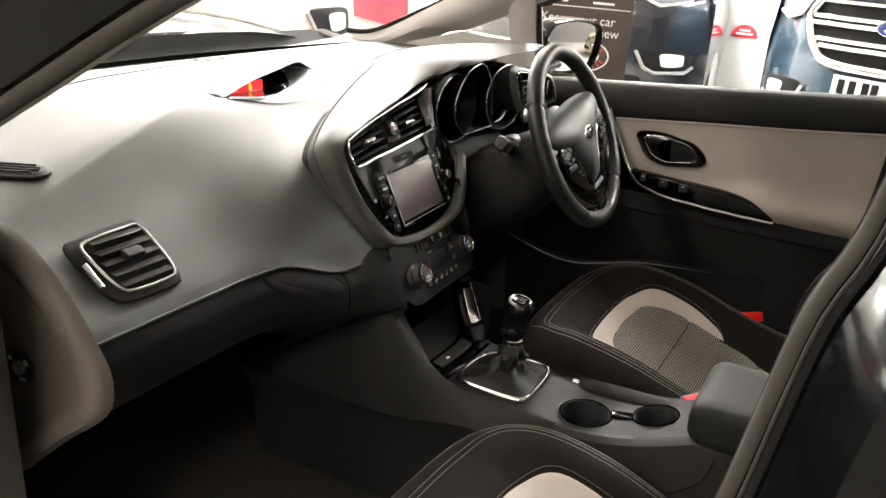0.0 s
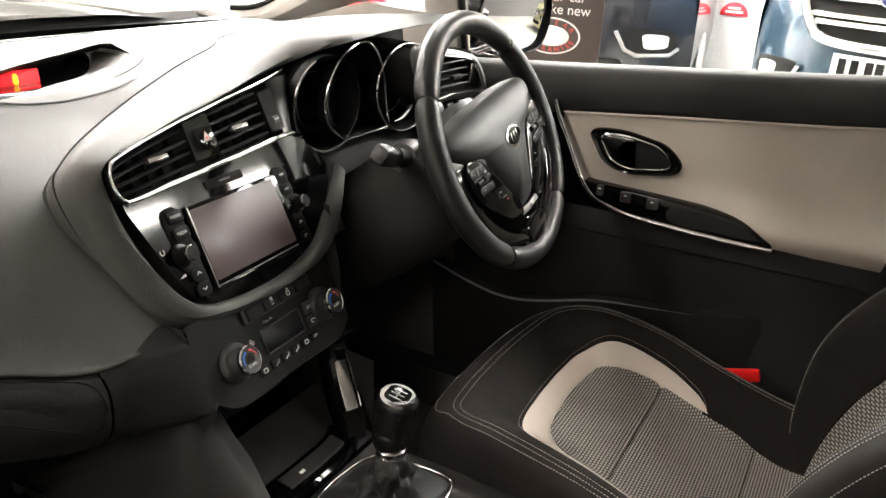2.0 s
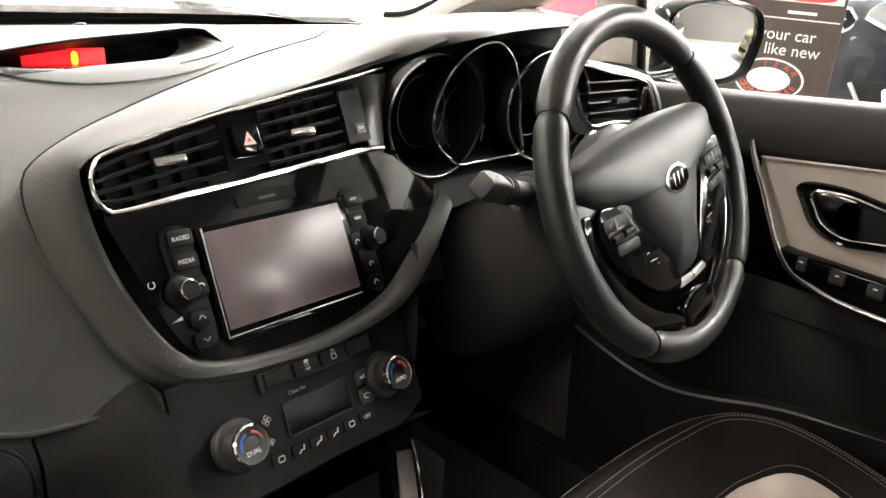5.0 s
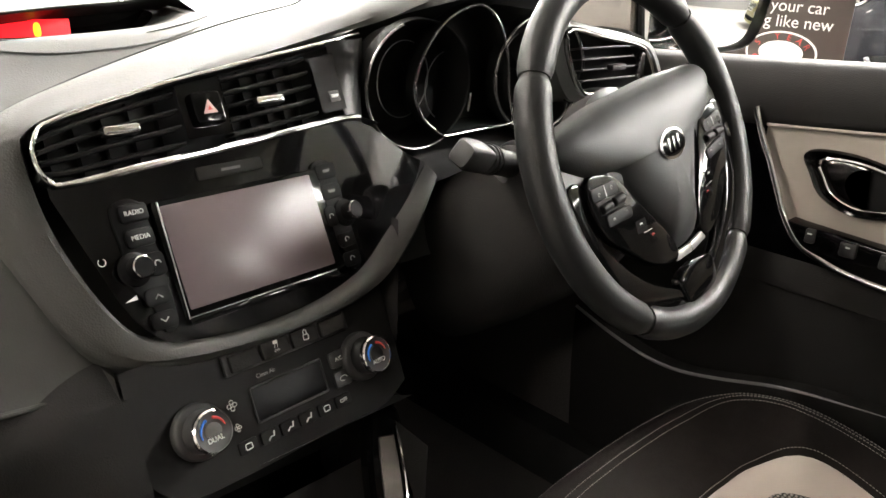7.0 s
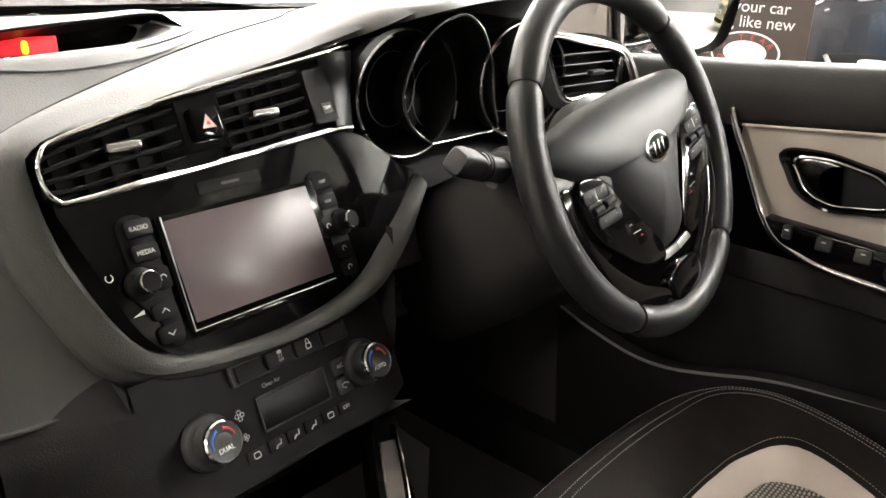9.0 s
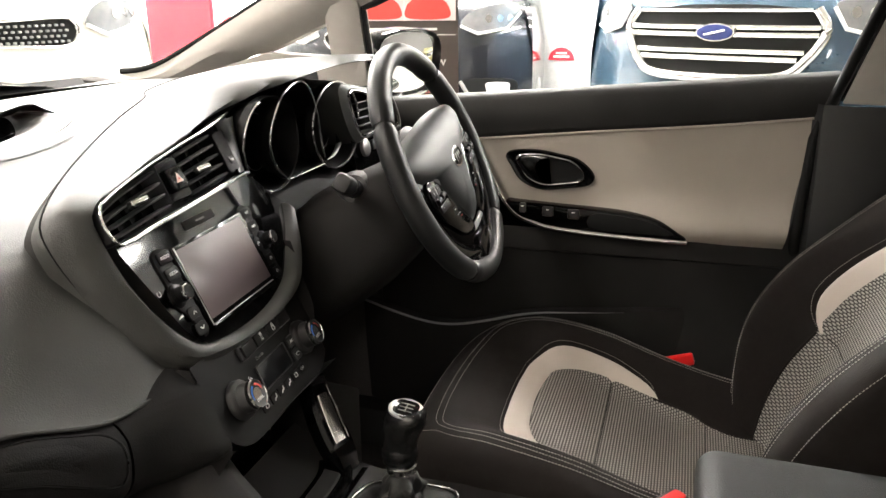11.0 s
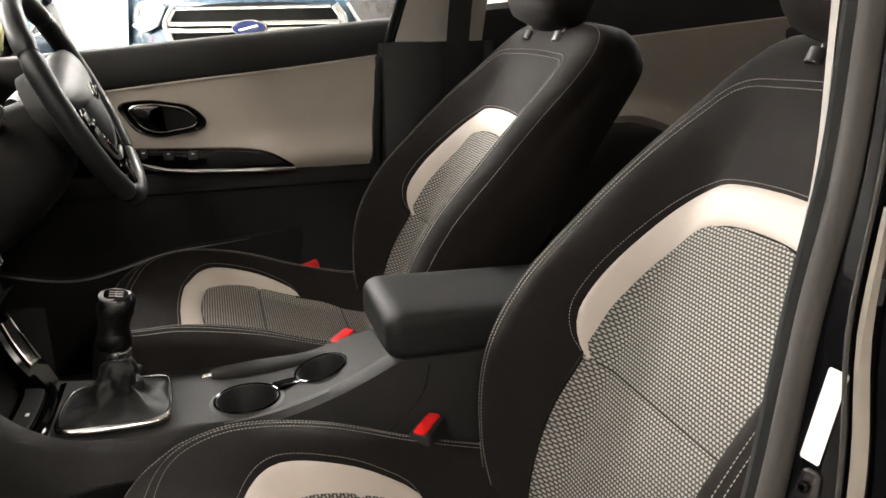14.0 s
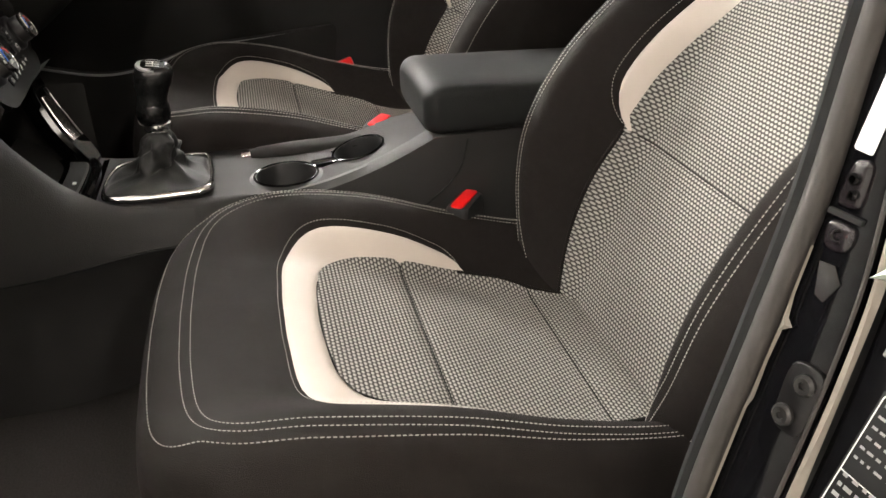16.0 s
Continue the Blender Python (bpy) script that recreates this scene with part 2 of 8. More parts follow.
def join(bm, other):
    me = bpy.data.meshes.new("tmp")
    other.to_mesh(me)
    other.free()
    bm.from_mesh(me)
    bpy.data.meshes.remove(me)
    return bm


def lathe(profile, m, segs=32, bm=None, caps=True):
    """profile of (radius, height) round the z axis of m."""
    secs = [[m @ Vector((r * math.cos(a), r * math.sin(a), h)) for a in (2 * math.pi * k / segs for k in range(segs))] for r, h in profile]
    return loft(secs, False, True, caps, bm)


def plate(outline, m, thick, bevel=0.0015, bm=None):
    """A flat piece with that outline (x, y) in m's plane, thick along m's z, its front edge rounded."""
    bm = bm or bmesh.new()
    pts = [Vector((p[0], p[1], 0)) for p in outline]
    c = sum(pts, Vector()) / len(pts)
    n = len(pts)
    area = sum(pts[i].x * pts[(i + 1) % n].y - pts[(i + 1) % n].x * pts[i].y for i in range(n))
    sgn = 1 if area > 0 else -1
    inner = []
    for i in range(n):
        e1, e2 = (pts[i] - pts[i - 1]), (pts[(i + 1) % n] - pts[i])
        nn = Vector((-(e1 + e2).y, (e1 + e2).x, 0))
        inner.append(pts[i] + (nn.normalized() * bevel * sgn if nn.length > 1e-9 else Vector()))
    z = lambda p, h: m @ Vector((p.x, p.y, h))
    secs = [[z(p, 0) for p in pts], [z(p, thick - bevel) for p in pts], [z(p.lerp(q, 0.3), thick - 0.3 * bevel) for p, q in zip(pts, inner)], [z(p, thick) for p in inner]]
    loft(secs, False, True, True, bm)
    return bm


def rrect(w, h, r, n=5):
    """Outline of a rounded rectangle about the origin."""
    r = min(r, w / 2 - 1e-4, h / 2 - 1e-4)
    out = []
    for cx, cy, a0 in ((w / 2 - r, h / 2 - r, 0), (-w / 2 + r, h / 2 - r, 90), (-w / 2 + r, -h / 2 + r, 180), (w / 2 - r, -h / 2 + r, 270)):
        out += [(cx + r * math.cos(radians(a0 + 90 * k / n)), cy + r * math.sin(radians(a0 + 90 * k / n))) for k in range(n + 1)]
    return out


def smooth_outline(pts, n):
    return [(p.x, p.y) for p in spline([(a, b, 0) for a, b in pts], n, True)]


def facing(origin, normal, up=(0, 0, 1)):
    """A pose whose z axis is normal and whose y axis leans to up."""
    z = Vector(normal).normalized()
    x = Vector(up).cross(z).normalized()
    y = z.cross(x)
    return Matrix(((x.x, y.x, z.x, origin[0]), (x.y, y.y, z.y, origin[1]), (x.z, y.z, z.z, origin[2]), (0, 0, 0, 1)))


def writing(name, text, size, m, material, parent, align="CENTER"):
    cu = bpy.data.curves.new(name, "FONT")
    cu.body, cu.size, cu.align_x, cu.align_y, cu.extrude = text, size, align, "CENTER", 0.0001
    tmp = bpy.data.objects.new(name, cu)
    scene.collection.objects.link(tmp)
    dg = bpy.context.evaluated_depsgraph_get()
    me = bpy.data.meshes.new_from_object(tmp.evaluated_get(dg))
    bpy.data.objects.remove(tmp)
    bm = bmesh.new()
    bm.from_mesh(me)
    bpy.data.meshes.remove(me)
    bmesh.ops.transform(bm, matrix=m, verts=bm.verts)
    return part(name, bm, material, parent, smooth=False)


def dashes(path, length, gap, r, bm=None, lift=0.0):
    """Sewing stitches along a fine path."""
    bm = bm or bmesh.new()
    d, out, cur = 0.0, [], []
    path = [Vector(p) for p in path]
    acc = [0.0]
    for a, b in zip(path, path[1:]):
        acc.append(acc[-1] + (b - a).length)
    def at(w):
        j = 0
        lo, hi = 0, len(acc) - 1
        while hi - lo > 1:
            mid = (lo + hi) // 2
            if acc[mid] <= w:
                lo = mid
            else:
                hi = mid
        u = (w - acc[lo]) / max(1e-9, acc[hi] - acc[lo])
        return path[lo].lerp(path[hi], u)
    w = 0.0
    while w + length < acc[-1]:
        a, b = at(w), at(w + length)
        t = (b - a).normalized()
        s = t.cross(Vector((0.3, 0.2, 1))).normalized()
        u = s.cross(t)
        ring = lambda p, k: [p + (s * c + u * e) * r * k for c, e in ((1, 0), (0, 1), (-1, 0), (0, -1))]
        loft([ring(a, 0.35), ring(a.lerp(b, 0.2), 1), ring(a.lerp(b, 0.8), 1), ring(b, 0.35)], False, True, True, bm)
        w += length + gap
    return bm
# ---- the car's shell ----
def shell(name, bm, material, label, category="trim", smooth=True):
    return tagged(part(name, bm, material, None, "", smooth), label, category, kind="structure")


def side_x(z, s=1):
    """Tumblehome of the glass side above the waist."""
    return s * (0.70 - 0.3 * max(0.0, z - 0.98))


shell("car_floor", box((0, -0.45, 0.24), (1.46, 2.9, 0.06), 0.02), CARPET, "black carpeted car floor", "floor")
for s_, nm_ in ((1, "kick_panel"), (-1, "kick_panel_near")):
    shell(nm_, box((s_ * 0.705, 0.62, 0.60), (0.05, 0.66, 0.74), 0.01), CARPET, "black carpeted footwell side", "trim")
shell("bulkhead", box((0, 0.93, 0.55), (1.46, 0.08, 0.80), 0.02), CARPET, "black carpeted bulkhead under the dashboard", "trim")
roof_z = lambda x, y: 1.40 + 0.05 * (1 - (x / 0.66) ** 2) - 0.06 * ((y + 0.9) / 1.1) ** 2
shell("headlining", loft([[Vector((x, y, roof_z(x, y))) for x in (-0.6, -0.5, -0.3, 0, 0.3, 0.5, 0.6)] for y in (-2.0, -1.5, -1.0, -0.5, -0.1, 0.12)]), HEADLINER, "light grey roof lining", "ceiling")
shell("car_roof", loft([[Vector((x, y, roof_z(x, y) + 0.03)) for x in (-0.62, -0.5, -0.3, 0, 0.3, 0.5, 0.62)] for y in (-2.0, -1.5, -1.0, -0.5, -0.1, 0.16)]), BODY, "black painted car roof", "roof")
# windscreen with its black border, and the bonnet ahead of it
ws = lambda x, v, d=0.0: Vector((x, lerp(0.875, 0.14, v) - 0.10 * (x / 0.7) ** 2 * (1 - 0.4 * v), lerp(0.982, 1.385, v) + d))
glass = shell("windscreen", loft([[ws(lerp(-0.69, 0.69, i / 20) * (1 - 0.14 * v), v) for v in (0, 0.25, 0.5, 0.75, 1)] for i in range(21)]), GLASS, "clear windscreen glass", "window")
glass.visible_shadow = False
shell("screen_border", loft([[ws(lerp(-0.69, 0.69, i / 20), v, -0.002) for v in (-0.02, 0.0, 0.014)] for i in range(21)]), DEEP, "black ceramic border of the windscreen", "trim")
shell("scuttle", loft([[Vector((x, y - 0.08 * (x / 0.7) ** 2, z)) for y, z in ((0.86, 0.945), (0.93, 0.950), (1.02, 0.970))] for x in (-0.69, -0.35, 0, 0.35, 0.69)]), DEEP, "black scuttle panel below the windscreen", "trim")
shell("bonnet", loft([[Vector((0.74 * u, lerp(0.98, 1.82, v) - 0.16 * u * u * (0.5 + v), 0.985 - 0.015 * v - 0.16 * v ** 3 - 0.05 * u ** 4)) for v in (0, 0.15, 0.4, 0.6, 0.8, 0.92, 1)] for u in (k / 12 - 1 for k in range(25))]), BODY, "black painted bonnet", "bonnet")
# ---- passenger side: the open doorway ----
# A pillar: painted outside, seal along its inner edge
ap = [(0.62, 0.86), (0.52, 0.925), (0.41, 0.982), (0.26, 1.072), (0.06, 1.190), (-0.12, 1.272), (-0.30, 1.325), (-0.46, 1.345)]
apl = spline([(-side_x(z) + 0.0, y, z) for y, z in ap], 60)
up = Vector((-0.25, 0.30, 0.90)).normalized()
shell("a_pillar_near", loft([[p + Vector((0.05, 0.06, 0.015)), p + Vector((0.03, 0.015, 0.004)), p + Vector((0.0, 0.010, 0.012)), p + Vector((-0.015, 0.03, 0.045)), p + Vector((-0.03, 0.07, 0.10)), p + Vector((0.0, 0.12, 0.14))] for p in apl]), BODY, "black painted windscreen pillar of the doorway", "pillar")
shell("doorway_seal_front", tube(apl, 0.0095, 12), RUBBER, "grey rubber door seal along the windscreen pillar", "seal")
shell("a_pillar_trim_near", loft([[p + Vector((0.012, 0.0, -0.002)), p + Vector((0.035, 0.01, -0.006)), p + Vector((0.06, 0.05, 0.0)), p + Vector((0.07, 0.10, 0.03))] for p in apl]), PILLAR, "stone grey windscreen pillar trim", "trim")
lp = spline([(-0.700, 0.62, 0.86), (-0.702, 0.70, 0.70), (-0.702, 0.55, 0.52), (-0.70, 0.38, 0.42), (-0.70, 0.15, 0.36), (-0.70, -0.15, 0.345), (-0.695, -0.30, 0.36), (-0.688, -0.335, 0.45), (-0.684, -0.352, 0.57), (-0.682, -0.380, 0.69), (-0.680, -0.400, 0.775), (-0.678, -0.414, 0.87), (-0.675, -0.43, 0.95), (-0.66, -0.448, 1.06), (-0.645, -0.468, 1.12), (-0.60, -0.49, 1.25), (-0.585, -0.47, 1.33)], 150)
JD, JN, JU = Vector((-0.958, -0.287, 0)), Vector((-0.282, 0.942, 0.182)).normalized(), Vector((0.01, -0.19, 1))
shell("doorway_seal_rear", tube([p + JD * 0.005 * smooth01((-0.28 - p.y) / 0.05) for p in lp], 0.0072, 14), RUBBER, "grey rubber door seal round the sill and the rear pillar", "seal")
pil = [p for p in lp if p.y < -0.30]
shell("seal_lip", loft([[p + Vector((-0.001, 0.004, 0)), p + Vector((0.004, 0.0065, 0)), p + Vector((0.010, 0.004, 0)), p + Vector((0.018, -0.006, 0)), p + Vector((0.030, -0.030, 0))] for p in pil]), DEEP, "black rubber lip beside the seal", "seal")
JE = [(0.34, 0.055), (0.61, 0.0545), (0.68, 0.053), (0.73, 0.0502), (0.776, 0.044), (0.8185, 0.038), (0.871, 0.0285), (0.95, 0.024), (1.33, 0.022)]
je = lambda z: table(JE, z)[0]
shell("b_pillar_jamb", loft([[p + Vector((0.02, -0.015, 0)), p + JN * -0.006] + [p + JD * (je(p.z) * f) + JN * h for f, h in ((0.22, -0.003), (0.36, 0.0), (0.6, 0.0005), (0.88, 0.0), (0.95, -0.002), (0.97, -0.010))] for p in pil]), BODY, "gloss black door jamb of the rear pillar", "pillar")
SEALANT = mat("beige_sealant", (0.17, 0.15, 0.125), 0.6)
shell("jamb_seal", loft([[p + JD * (je(p.z) + 0.001) + JN * -0.008, p + JD * (je(p.z) + 0.002) + JN * 0.001, p + JD * (je(p.z) + 0.004 + 0.001 * math.sin(30 * p.z)) + JN * 0.001, p + JD * (je(p.z) + 0.0075 + 0.0015 * math.sin(25 * p.z)) + JN * -0.002] for p in pil if p.z < 0.94]), SEALANT, "beige sealing strip along the jamb", "seal")
shell("jamb_lip", tube([p + JD * (je(p.z) - 0.0025) + JN * 0.001 for p in pil], 0.0013, 8), RUBBER, "thin grey rubber lip beside the sealing strip", "seal")
shell("rear_door_skin", loft([[p + JD * (je(p.z) + 0.007) + JN * -0.008, p + JD * (je(p.z) + 0.012) + JN * -0.003, p + JD * (je(p.z) + 0.06) + JN * -0.004, p + JD * (je(p.z) + 0.085) + JN * -0.008, p + JD * (je(p.z) + 0.095) + Vector((0, -0.06, 0)), p + JD * (je(p.z) + 0.10) + Vector((0, -0.9, 0))] for p in pil]), BODY, "black painted rear door edge", "door")
shell("sill", loft([[Vector((x, y, z)) for x, z in ((-0.62, 0.27), (-0.66, 0.34), (-0.71, 0.345), (-0.78, 0.33), (-0.82, 0.27), (-0.82, 0.16))] for y in (-0.35, -0.1, 0.2, 0.5, 0.7)]), BODY, "black painted door sill", "sill")
shell("sill_driver", loft([[Vector((x, y, z)) for x, z in ((0.60, 0.26), (0.64, 0.33), (0.69, 0.34), (0.76, 0.33), (0.82, 0.27), (0.82, 0.16))] for y in (-1.2, -0.6, -0.1, 0.4, 0.95)]), BLACK, "black sill trim below the driver door", "sill")
shell("b_pillar_inner_near", loft([[p + Vector((0.008 + 0.006 * f, 0.003, 0)), p + Vector((0.016 + 0.010 * f, -0.002, 0)), p + Vector((0.024 + 0.014 * f, -0.016, 0)), p + Vector((0.034 + 0.01 * f, -0.06, 0)), p + Vector((0.034, -0.20, 0))] for p, f in ((q, smooth01((q.z - 0.87) / 0.2)) for q in pil if q.z > 0.865)]), PILLAR, "stone grey rear pillar trim", "trim")
shell("b_pillar_lower_near", loft([[p + Vector((0.010, -0.004, 0)), p + Vector((0.024, -0.018, 0)), p + Vector((0.034, -0.06, 0)), p + Vector((0.034, -0.20, 0))] for p in pil if p.z < 0.87]), BLACK, "black lower trim of the rear pillar", "trim")


def jamb(z, u, lift=0.001):
    """A pose on the jamb at height z, u metres out from the seal."""
    p = min(pil, key=lambda q: abs(q.z - z))
    p = p + JU * (z - p.z)
    return facing(p + JD * u + JN * lift, JN, JU)


sticker = tagged(part("blank_sticker", plate(rrect(0.0108, 0.050, 0.0014), jamb(0.826, 0.0240, 0.0012) @ pose(0, 0, 0, 0, 0, -3), 0.0006, 0.0002), WHITE), "blank white sticker on the black door jamb", "sticker")
MAUVE = mat("mauve_grey_cap", (0.012, 0.010, 0.011), 0.16, vary=0.3, scale=80)
hook = thing("door_check_plate", (-0.72, -0.40, 0.78), "dark pressed caps with moulded holes on the jamb", "plate")
part("upper_cap", plate(smooth_outline([(-0.0045, 0.012), (0.005, 0.013), (0.007, 0.0), (0.006, -0.010), (-0.0055, -0.011), (-0.0065, 0.0)], 36), jamb(0.784, 0.0240, 0.0), 0.003, 0.002), MAUVE, hook)
part("lower_cap", plate(smooth_outline([(-0.0075, 0.006), (0.0, 0.0075), (0.0075, 0.006), (0.008, -0.003), (0.003, -0.008), (-0.0055, -0.0075), (-0.0085, 0.0)], 36), jamb(0.7575, 0.0258, 0.0), 0.0035, 0.002), MAUVE, hook)
for zc, uc, rr_ in ((0.788, 0.0235, 0.003), (0.780, 0.0255, 0.0027)):
    part("boss", lathe([(rr_, 0), (rr_, 0.003), (rr_ * 0.6, 0.004), (rr_ * 0.5, 0.001), (0, 0.001)], jamb(zc, uc, 0.002), 20), PIANO, hook)
part("clip", tube([jamb(0.758, 0.0258, 0.0045) @ Vector((0.0032 * math.cos(a), 0.0032 * math.sin(a), 0)) for a in (1.8 + 0.45 * k for k in range(9))], 0.0006, 6), DEEP, hook)
part("bar", box((0, 0, 0), (0.020, 0.0035, 0.0035), 0.001, jamb(0.7685, 0.0250, 0.002)), DEEP, hook)
striker = thing("door_striker", (-0.74, -0.37, 0.69), "dark striker plate with two round bolts on the jamb", "striker")
part("base", plate(smooth_outline([(-0.008, 0.019), (0.010, 0.020), (0.0115, 0.0), (0.009, -0.020), (-0.007, -0.021), (-0.010, -0.004)], 40), jamb(0.668, 0.0385, -0.001), 0.003, 0.002), mat("dark_zinc", (0.010, 0.0095, 0.0095), 0.3, 0.4), striker)
for zc, uc in ((0.6785, 0.0415), (0.657, 0.0365)):
    part("bolt", lathe([(0.0064, 0), (0.0064, 0.002), (0.0048, 0.004), (0.0022, 0.0036), (0.0018, 0.0025), (0, 0.0025)], jamb(zc, uc, 0.002), 24), mat("dull_zinc", (0.035, 0.034, 0.033), 0.3, 0.6), striker, "round dull zinc bolt")
cutp = thing("torn_seal_edge", (-0.70, -0.38, 0.70), "torn pale edge of the sealing strip beside the rubber seal", "seal")
part("edge", loft([[jamb(z, u - w_, 0.002) @ Vector(), jamb(z, u, 0.004) @ Vector(), jamb(z, u + w_, 0.002) @ Vector()] for z, u, w_ in ((0.748, 0.0142, 0.0003), (0.72, 0.0146, 0.0007), (0.707, 0.0156, 0.0018), (0.703, 0.0178, 0.0036), (0.699, 0.0152, 0.0012), (0.68, 0.0146, 0.0009), (0.655, 0.0152, 0.0015), (0.648, 0.0146, 0.0007), (0.58, 0.0146, 0.0006))]), SEALANT, cutp)
lab = tagged(part("small_sticker", plate([(-0.007, 0.009), (0.002, 0.010), (0.0085, 0.002), (0.003, -0.011), (-0.003, -0.009)], jamb(0.733, 0.0275, 0.0008), 0.0006, 0.0002), mat("grey_label", (0.014, 0.0125, 0.012), 0.6, spec=0.2)), "small grey label on the door jamb", "sticker")
latch = thing("door_latch", (-0.77, -0.38, 0.78), "pale green-white latch lever in the rear door edge", "latch")
part("lever", loft([[jamb(z, u, 0.001) @ Vector((0, h, q)) for h, q in ((w_, 0.0), (w_ * 0.6, 0.008), (0, 0.010), (-w_ * 0.6, 0.006), (-w_, 0.0))] for z, u, w_ in ((0.7475, 0.0525, 0.001), (0.752, 0.058, 0.005), (0.757, 0.066, 0.011), (0.7595, 0.076, 0.014), (0.761, 0.086, 0.014))]), mat("pale_green_plastic", (0.62, 0.70, 0.62), 0.3), latch)
info = thing("data_sticker", (-0.80, -0.36, 0.70), "black data sticker with unreadable white print", "sticker")
im = jamb(0.655, 0.0965, -0.0015) @ pose(0, 0, 0, 0, 0, -6) @ Matrix.Diagonal((0.8, 0.9, 1, 1))
part("backing", plate(rrect(0.056, 0.092, 0.002), im, 0.0012, 0.0003), DEEP, info)
part("border", tube([im @ Vector((a, b, 0.0014)) for a, b in rrect(0.052, 0.088, 0.003, 3)], 0.0004, 4, True), WHITE, info, smooth=False)
part("rule", box((0, 0, 0), (0.052, 0.0006, 0.0003), 0, im @ Matrix.Translation((0, -0.012, 0.0014))), WHITE, info, smooth=False)
rows_ = random.Random(4)
for k in range(10):
    x = -0.023
    while x < 0.018:
        w_ = rows_.uniform(0.0015, 0.006)
        part("print_bar", box((0, 0, 0), (w_, 0.0017 if k < 6 else 0.0028, 0.0003), 0, im @ Matrix.Translation((x + w_ / 2, 0.038 - 0.0075 * k - (0.006 if k > 5 else 0), 0.0014))), DIMPRINT, info, smooth=False)
        x += w_ + rows_.uniform(0.0015, 0.004)
tagged(part("door_label", plate(rrect(0.0105, 0.020, 0.001), jamb(0.7205, 0.0745, -0.0015) @ pose(0, 0, 0, 0, 0, -4), 0.0008, 0.0002), mat("pale_grey_label", (0.22, 0.215, 0.20), 0.4)), "pale grey label on the rear door edge", "sticker")

# ---- driver side: pillars and glass frame ----
sp = lambda y, z, d=0.0: Vector((side_x(z) - d, y, z))
U = [(0.84, 0.985), (0.75, 1.006), (0.57, 1.091), (0.39, 1.176), (0.2, 1.258), (0.0, 1.335), (-0.2, 1.385)]
L = [(0.64, 0.985), (0.56, 1.028), (0.49, 1.045), (0.355, 1.100), (0.27, 1.135), (0.13, 1.192), (-0.05, 1.262)]
uu, ll = spline([(0, a, b) for a, b in U], 50), spline([(0, a, b) for a, b in L], 50)
shell("a_pillar_trim", loft([[sp(lerp(a.y, b.y, v), lerp(a.z, b.z, v), 0.028 * math.sin(math.pi * min(1, 0.12 + v * 0.9))) for v in (-0.06, 0, 0.1, 0.25, 0.5, 0.75, 0.92, 1.0)] + [sp(b.y, b.z, -0.03)] for a, b in zip(uu, ll)]), PILLAR, "stone grey windscreen pillar trim", "trim")
shell("pillar_rubber", tube([sp(a.y + 0.006, a.z + 0.004, 0.0) for a in uu], 0.006, 8), DEEP, "black rubber strip beside the windscreen", "seal")
shell("quarter_trim", loft([[sp(y, lerp(0.94, zt, v), 0.012 + 0.006 * math.sin(math.pi * v)) for v in (0, 0.3, 0.7, 1)] + [sp(y, zt, -0.03)] for y, zt in ((0.70, 0.985), (0.60, 1.012), (0.50, 1.040), (0.42, 1.036), (0.36, 1.034), (0.30, 1.030))]), PILLAR, "stone grey trim under the quarter window", "trim")
shell("window_post", loft([[sp(y, z, d) for y, d in ((0.372, -0.03), (0.368, 0.006), (0.350, 0.016), (0.318, 0.016), (0.300, 0.006), (0.298, -0.03))] for z in (0.94, 1.0, 1.05, 1.10, 1.135)]), PILLAR, "stone grey post between quarter window and door window", "trim")
shell("window_post_seal", tube([sp(0.294, z, -0.002) for z in (0.97, 1.03, 1.09, 1.12)] + [sp(0.27, 1.128, 0.0), sp(0.13, 1.186, 0.0), sp(-0.05, 1.256, 0.0)], 0.006, 8), DEEP, "black window frame seal", "seal")
g2 = shell("quarter_glass", loft([[sp(y, lerp(za, zb, v), -0.012) for v in (0, 1)] for y, za, zb in ((0.50, 1.03, 1.05), (0.36, 1.03, 1.10))]), GLASS, "clear quarter window glass", "window")
g2.visible_shadow = False
bp0, bp1 = [(-0.512, 0.968), (-0.530, 1.03), (-0.560, 1.13), (-0.590, 1.23), (-0.62, 1.36)], [(-0.700, 0.966), (-0.705, 1.03), (-0.718, 1.13), (-0.735, 1.23), (-0.75, 1.36)]
shell("b_pillar_trim", loft([[sp(lerp(a[0], b[0], v), lerp(a[1], b[1], v), 0.02 + 0.012 * math.sin(math.pi * v)) for v in (0, 0.08, 0.25, 0.5, 0.75, 0.92, 1)] for a, b in zip(bp0, bp1)]), PILLAR, "stone grey upper trim of the middle pillar", "trim")
shell("b_pillar_seal", tube([sp(a[0] + 0.010, a[1] + 0.01, 0.012) for a in [(-0.47, 0.60), (-0.478, 0.75), (-0.488, 0.90)] + bp0], 0.009, 10), DEEP, "black rubber seal of the middle pillar", "seal")
shell("b_pillar_lower", loft([[Vector((x, y, z)) for y, x in ((-0.468, 0.72), (-0.485, 0.672), (-0.52, 0.662), (-0.6, 0.658), (-0.70, 0.665), (-0.735, 0.70))] for z in (0.26, 0.5, 0.7, 0.88, 0.966)]), BLACK, "black lower trim of the middle pillar", "trim")
shell("b_pillar_body", loft([[sp(lerp(a[0] + 0.012, b[0] - 0.010, v), lerp(a[1], b[1], v), -0.012) for v in (0, 0.5, 1)] for a, b in zip(bp0, bp1)]), BODY, "black painted middle pillar", "pillar")
belt = thing("seat_belt", (0.63, -0.64, 0.9), "black seat belt hanging from a stone grey guide", "seat belt")
